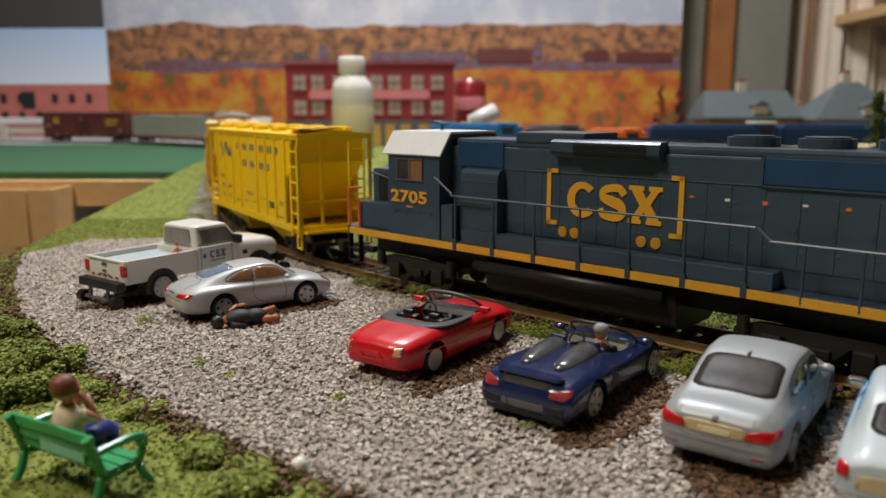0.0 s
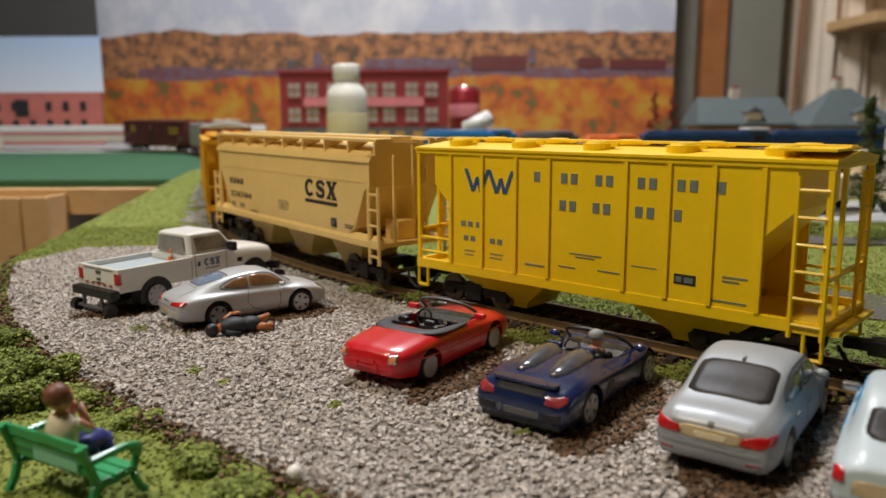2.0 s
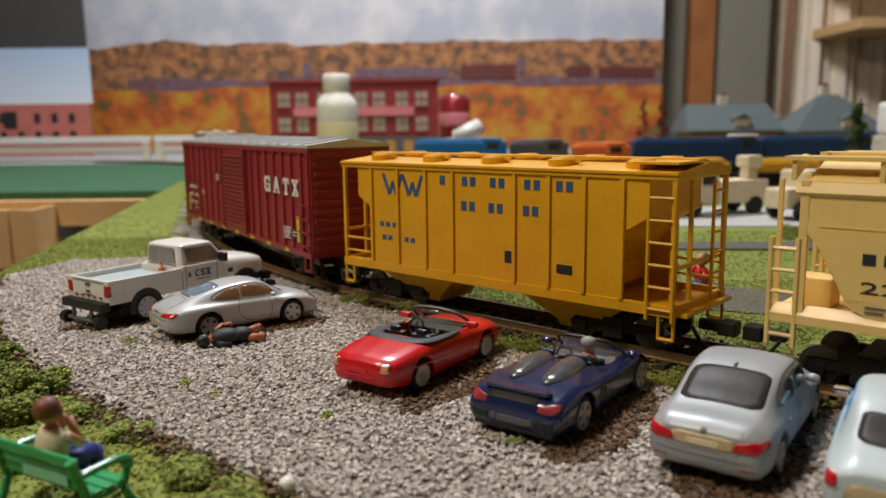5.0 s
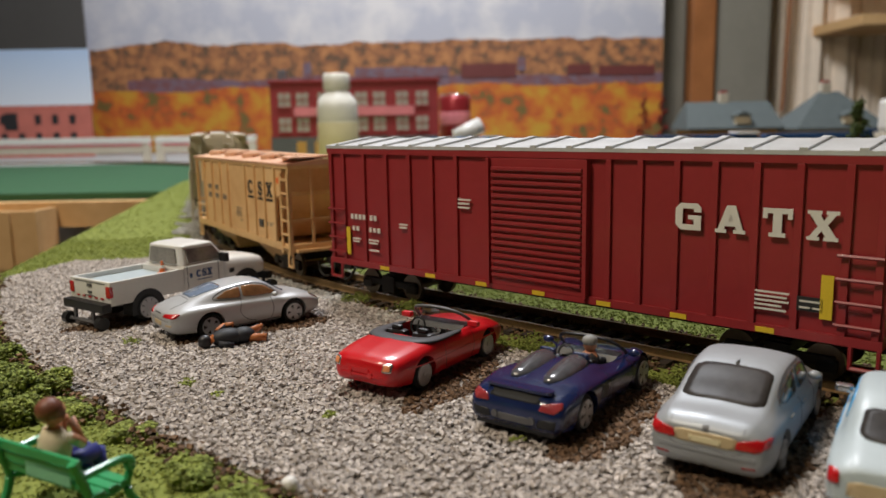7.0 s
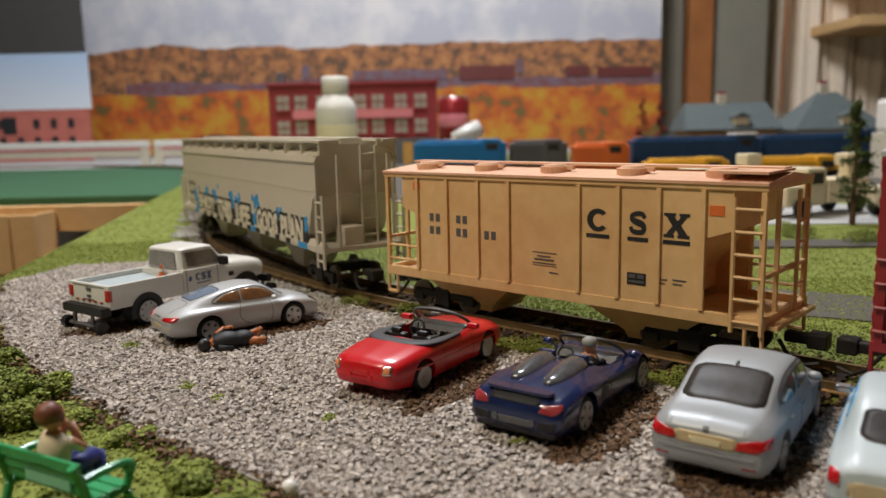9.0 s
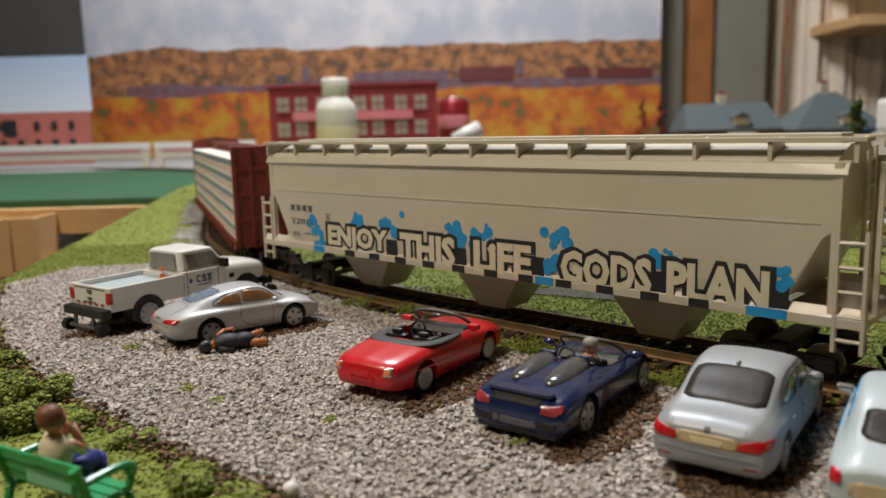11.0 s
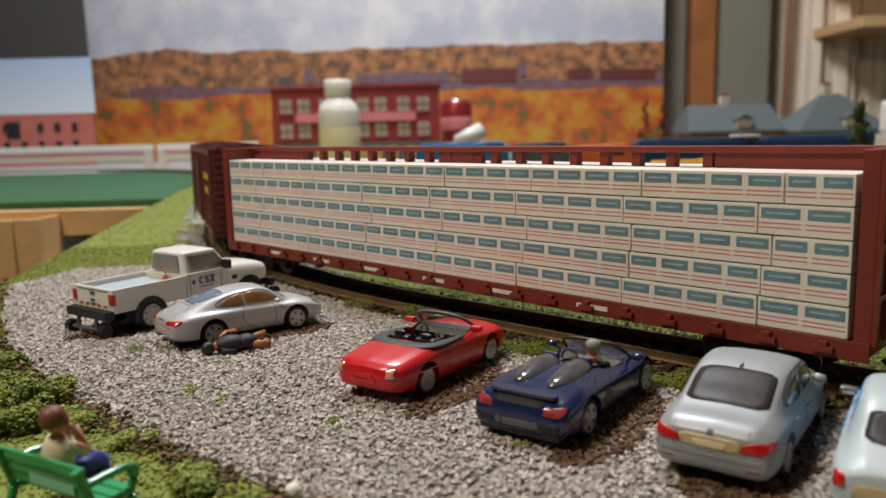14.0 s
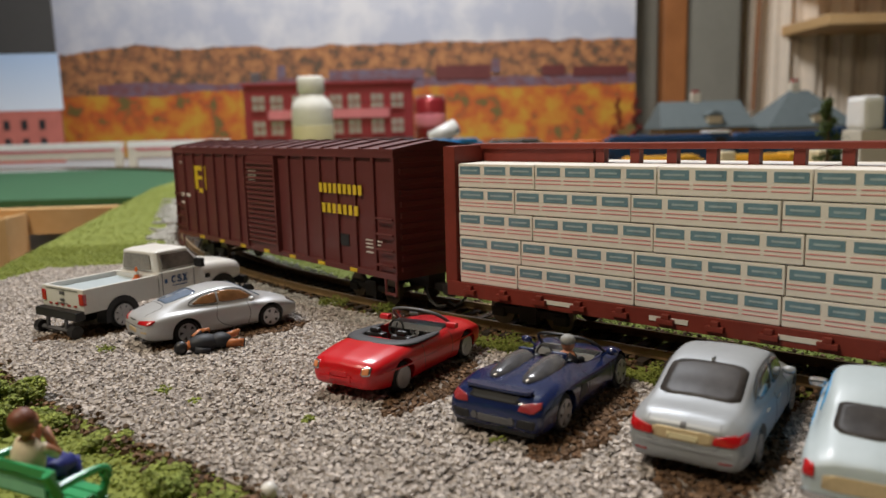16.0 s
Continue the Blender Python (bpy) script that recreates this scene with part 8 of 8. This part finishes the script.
ob = thing("pill_bottle", at(-13.4, 100, -0.1), "white plastic bottle with a pale yellow label", "bottle")
part("body", lathe(bmesh.new(), [(2.3, 0), (2.6, 0.2), (2.6, 8.6), (2.4, 9.5), (1.6, 10.4), (1.45, 10.6), (1.45, 10.9)]), BOTTLE, ob, smooth=True)
part("cap", lathe(bmesh.new(), [(1.65, 10.7), (1.7, 10.8), (1.7, 12.5), (1.55, 12.75)]), BOTTLE, ob, "white ribbed cap", True)
part("label", lathe(bmesh.new(), [(2.615, 1.2), (2.63, 1.25), (2.63, 6.6), (2.615, 6.65)]), LABEL_YELLOW, ob, "pale yellow label", True)

ob = thing("drinks_can", at(2.5, 150, -0.1), "red drinks can standing behind the yard", "can")
part("body", lathe(bmesh.new(), [(2.4, 0), (3.0, 0.6), (3.0, 10.8), (2.75, 11.5)]), CAN_RED, ob, smooth=True)
part("rim", lathe(bmesh.new(), [(2.75, 11.5), (2.8, 11.6), (2.75, 11.8)]), CHROME, ob, smooth=True)
part("pale_band", lathe(bmesh.new(), [(3.01, 6.0), (3.03, 6.1), (3.03, 8.3), (3.01, 8.4)]), PINK_SIGN, ob, smooth=True)

ob = thing("white_guard_rail", at(0, 150), "long white-topped low fence behind the green field", "fence")
for x0, x1 in ((-120, -56.5), (-55.5, -36)):
    part("top_board", boxes((x0, x1, -0.6, 0.6, 3.4, 4.6), bevel=0.1), WHITE, ob)
    part("face_board", boxes((x0, x1, -0.4, 0.4, 1.6, 2.88)), PUTTY, ob, "beige face board")
    part("pink_stripe", boxes((x0, x1, -0.5, 0.5, 2.9, 3.38)), PINK_SIGN, ob, "faded pink stripe")
    for i in range(3):
        x = x0 + 0.8 + (x1 - x0 - 1.6) * i / 2
        part("post", boxes((x - 0.7, x + 0.7, -0.7, 0.5, -0.2, 3.3), bevel=0.05), PUTTY, ob)


def depot(name, x, y, w, d, wall_h, roof_h, wall, label, hip, base=-0.06):
    ob = thing(name, at(x, y, base), label, "station building")
    part("wall", boxes((-w / 2, w / 2, -d / 2, d / 2, 0, wall_h), bevel=0.05), wall, ob)
    e = 0.8
    part("roof", loft(bmesh.new(), [[(-w / 2 - e, -d / 2 - e, wall_h), (w / 2 + e, -d / 2 - e, wall_h), (w / 2 + e, d / 2 + e, wall_h), (-w / 2 - e, d / 2 + e, wall_h)],
                                    [(-w / 2 - e, -d / 2 - e, wall_h + 0.25), (w / 2 + e, -d / 2 - e, wall_h + 0.25), (w / 2 + e, d / 2 + e, wall_h + 0.25), (-w / 2 - e, d / 2 + e, wall_h + 0.25)],
                                    [(-w / 2 + hip, -0.2, wall_h + roof_h), (w / 2 - hip, -0.2, wall_h + roof_h), (w / 2 - hip, 0.2, wall_h + roof_h), (-w / 2 + hip, 0.2, wall_h + roof_h)]]), DEPOT_ROOF, ob, "grey-green slate roof")
    ch = part("chimney", boxes((-1.2, 0.1, -0.4, 0.8, wall_h + roof_h - 1, wall_h + roof_h + 1.3), bevel=0.05), PUTTY, ob)
    part("chimney_pot", boxes((-1.0, -0.1, -0.2, 0.6, wall_h + roof_h + 1.3, wall_h + roof_h + 1.7)), BRICK_RED, ch)
    dm = part("dormer", boxes((0.0, 2.2, -d / 2 - 0.6, 0, wall_h + 0.8, wall_h + 2.0), bevel=0.1), CREAM, ob, "cream dormer")
    part("dormer_roof", prism(bmesh.new(), [(-0.3, wall_h + 2.0), (2.5, wall_h + 2.0), (1.1, wall_h + 2.7)], "y", -d / 2 - 0.8, 0), DEPOT_ROOF, dm)
    n = int(w / 2.2)
    for i in range(n):
        xx = -w / 2 + w * (i + 0.5) / n
        part("window", boxes((xx - 0.55, xx + 0.55, -d / 2 - 0.08, -d / 2 + 0.02, wall_h * 0.35, wall_h * 0.85)), rnd.choice((GLASS_DARK, PANE_WHITE)), ob)
    return ob


depot("station", 43.8, 120, 13, 7, 4.6, 4.2, DEPOT_WALL, "ochre model station with grey-green gabled roof", 0.2)
depot("station", 58.4, 118, 12, 9, 4.4, 5.6, CREAM, "cream model station with tall grey-green roof", 4.6)

# yard: stored locomotives and cars in rows
for x, y, L, paint, lab in ((2.0, 84, 10, BRIGHT_BLUE, "bright blue stored diesel locomotive"), (10.6, 85, 6.2, GREY_PLASTIC, "grey stored diesel locomotive"), (17.2, 84, 6, ORANGE, "orange stored boxcar in the yard"), (28, 86, 14, DEEP_BLUE, "deep blue stored diesel locomotive"), (42.5, 87, 14, DEEP_BLUE, "deep blue stored diesel locomotive"), (57, 86, 14, DEEP_BLUE, "deep blue stored diesel locomotive"), (24, 76, 8, LOCO_GOLD, "gold and blue stored locomotive"), (34, 75, 9, LOCO_GOLD, "gold and blue stored locomotive")):
    o = thing("stored_locomotive", at(x, y, -0.06), lab, "locomotive", "stored rolling stock")
    hh = 2.3 if paint is LOCO_GOLD else 3.8 if paint is ORANGE else 4.4 if paint is BRIGHT_BLUE else 4.2
    part("body", boxes((-L / 2, L / 2, -1.3, 1.3, 1.3, hh), (-L / 2 + 0.5, L / 2 - 2.5, -1.0, 1.0, hh - 0.1, hh + 0.3), bevel=0.15), paint, o)
    part("frame", boxes((-L / 2 - 0.4, L / 2 + 0.4, -1.5, 1.5, 1.0, 1.3)), DARK_STEEL, o)
    for a in (-L / 2 + 0.5, L / 2 - 3.2):
        part("bogie", boxes((a, a + 2.7, -1.1, 1.1, 0.0, 1.0), bevel=0.2), DARK_STEEL, o)
    part("cab", boxes((L / 2 - 2.6, L / 2 - 0.6, -1.45, 1.45, 1.3, hh + 0.35), bevel=0.1), paint, o)
    part("cab_window", boxes((L / 2 - 2.2, L / 2 - 1.0, -1.5, -1.4, hh - 0.8, hh - 0.1)), GLASS_DARK, o)
    if paint is DEEP_BLUE:
        part("cab_roof", boxes((L / 2 - 2.8, L / 2 - 0.4, -1.5, 1.5, hh + 0.36, hh + 0.6), bevel=0.1), WHITE if x == 28 else paint, o)
    for i in range(6):
        part("hood_door", boxes((-L / 2 + 0.6 + i * (L - 4) / 6, -L / 2 + 0.5 + (i + 0.85) * (L - 4) / 6, -1.36, -1.28, 1.6, hh - 0.4)), paint, o)

bm = bmesh.new()
cyl(bm, (-1.7, 0, 0), (1.3, 0, 1.4), 1.0, seg=20)
o = part("white_tube", bm, WHITE, None, "short white tube lying tilted on the yard", True)
o.matrix_world = at(3.3, 92, 4.5, 20)
tagged(o, category="tube")
o = thing("storage_box", at(3.0, 92.5, -0.06), "pale box under the white tube", "box")
part("body", boxes((-2.5, 2.5, -1.5, 1.5, 0, 4.4), bevel=0.08), PUTTY, o)
part("lid", boxes((-2.6, 2.6, -1.6, 1.6, 4.4, 4.6), bevel=0.05), PUTTY, o)


def cream_truck(x, y, rz):
    o = thing("cream_truck", at(x, y, -0.03, rz), "cream-coloured model army truck", "truck", "cream trucks")
    part("cab", boxes((0.5, 2.3, -1.1, 1.1, 0.7, 3.1), bevel=0.2), CREAM, o)
    part("bonnet", boxes((2.2, 3.8, -0.9, 0.9, 0.7, 2.0), bevel=0.2), CREAM, o)
    part("bed", boxes((-3.5, 0.4, -1.15, 1.15, 0.8, 2.3), bevel=0.1), CREAM, o)
    part("crane_post", boxes((-3.2, -2.3, -0.4, 0.4, 2.2, 3.6), (-3.4, -2.1, -0.6, 0.6, 3.1, 3.9), bevel=0.15), CREAM, o)
    part("window", boxes((0.9, 1.9, -1.14, 1.14, 2.1, 2.8)), GLASS_DARK, o)
    for xx in (-2.4, 2.6):
        for yy in (-1.05, 1.05):
            bm = bmesh.new()
            cyl(bm, (xx, yy - 0.2, 0.6), (xx, yy + 0.2, 0.6), 0.6, seg=18)
            part("wheel", bm, TYRE, o)


for x, y, rz in ((18.5, 52, 200), (24.5, 50, 205), (30.5, 48.5, 200)):
    cream_truck(x, y, rz)


def conifer(x, y, h, seed, material, label):
    g = np.random.default_rng(seed)
    o = thing("tree", at(x, y, -0.1), label, "tree")
    bm = bmesh.new()
    cyl(bm, (0, 0, 0), (0, 0, h), 0.18, 0.03, seg=8)
    part("trunk", bm, BARK, o)
    pts = []
    bm = bmesh.new()
    for i in range(26):
        z = h * (0.15 + 0.82 * i / 26)
        r = (h - z) * 0.2 * g.uniform(0.5, 1.25) + 0.12
        a = g.uniform(0, 6.283)
        tip = (r * math.cos(a), r * math.sin(a), z + r * 0.1)
        cyl(bm, (0, 0, z), tip, 0.04, 0.015, seg=5)
        for _ in range(90):
            t = g.uniform(0.2, 1.1)
            pts.append((tip[0] * t + g.normal(0, 0.13), tip[1] * t + g.normal(0, 0.13), z + (tip[2] - z) * t + g.normal(0, 0.12)))
    part("limbs", bm, BARK, o)
    c = scatter("crown", pts, 0.13, material, "", "", o, seed=seed)
    return o


conifer(24.2, 45, 7.5, 91, NEEDLES, "thin ragged green conifer beside the road")
conifer(25.8, 37.0, 5.0, 92, NEEDLES, "small ragged green conifer beside the road")
conifer(29.0, 44, 7.0, 97, NEEDLES, "thin ragged green conifer beside the road")
for i, (x, y) in enumerate(((35.0, 135), (38.5, 136))):
    conifer(x, y, 10.5, 93 + i, AUTUMN_RED, "dark red autumn tree")
for i, (x, y) in enumerate(((21.0, 38), (23.0, 36.8), (19, 40.5))):
    tagged(bush("bush", x, y, 0.9, 0.7, 500, BUSH, "small green roadside bush", 110 + i), kind="stuff")

ob = thing("wooden_bin", at(-47.5, 74, -6.9), "pale pine bin with an open front on the far shelf", "bin")
part("front", boxes((-14, 9, -2.0, -1.5, 0, 5.6), bevel=0.06), PINE, ob)
part("side", boxes((8.5, 9, -1.5, 2, 0, 5.6)), PINE, ob)
part("back", boxes((-14, 8.4, 1.6, 2, 0, 5.2)), PINE, ob)
for x in (-8, -1, 5):
    part("batten", boxes((x, x + 1.6, -2.3, -2.02, 0, 5.6), bevel=0.05), PINE, ob)
ob = thing("blue_model_car", at(-34.5, 73.5, -6.9), "small dark blue model car on the far shelf", "car")
part("body", boxes((-2.2, 2.2, -0.9, 0.9, 0.2, 0.95), bevel=0.15), BLUE_PRINT, ob)
part("cabin", boxes((-1.2, 0.9, -0.8, 0.8, 0.9, 1.5), bevel=0.2), GLASS_BLUE, ob)

# two seated figures on the grass beyond the track
for x, y, rz, shirt, lab in ((7.9, 26.6, 250, WHITE, "small painted seated figurine in a white shirt"), (9.0, 26.2, 205, RED, "small painted seated figurine in a red shirt")):
    f = figure("figurine", seated, shirt, lab, at(x, y, 0.42, rz))
    figure_mats(f, [SKIN, HAIR, SKY_BLUE], lambda c: 2 if c.z > 0.95 and c.x < 0.1 else 1 if c.z > 0.78 else 3 if c.z < 0.33 and c.x > 0.1 else 0)
ob = thing("log_seat", at(8.4, 26.7, -0.1, 140), "low brown log seat on the grass", "seat")
part("log", rods(((-1.3, 0, 0.25), (1.3, 0, 0.25), 0.25), seg=12), BARK, ob)

# white and blue model silo at the yard's end
ob = thing("model_silo", at(46.5, 78, -0.06), "white-fronted blue model silo beside the yard", "silo")
part("base", boxes((-2.2, 3.2, -1.8, 1.8, 0, 4.6), bevel=0.1), PUTTY, ob)
part("front", boxes((-2.0, 0.2, -1.7, 1.7, 4.6, 8.0), bevel=0.5), WHITE, ob, "white rounded front")
part("tank", boxes((0.25, 4.5, -1.5, 1.5, 4.6, 7.8), bevel=0.4), DEEP_BLUE, ob, "deep blue tank")

motions()
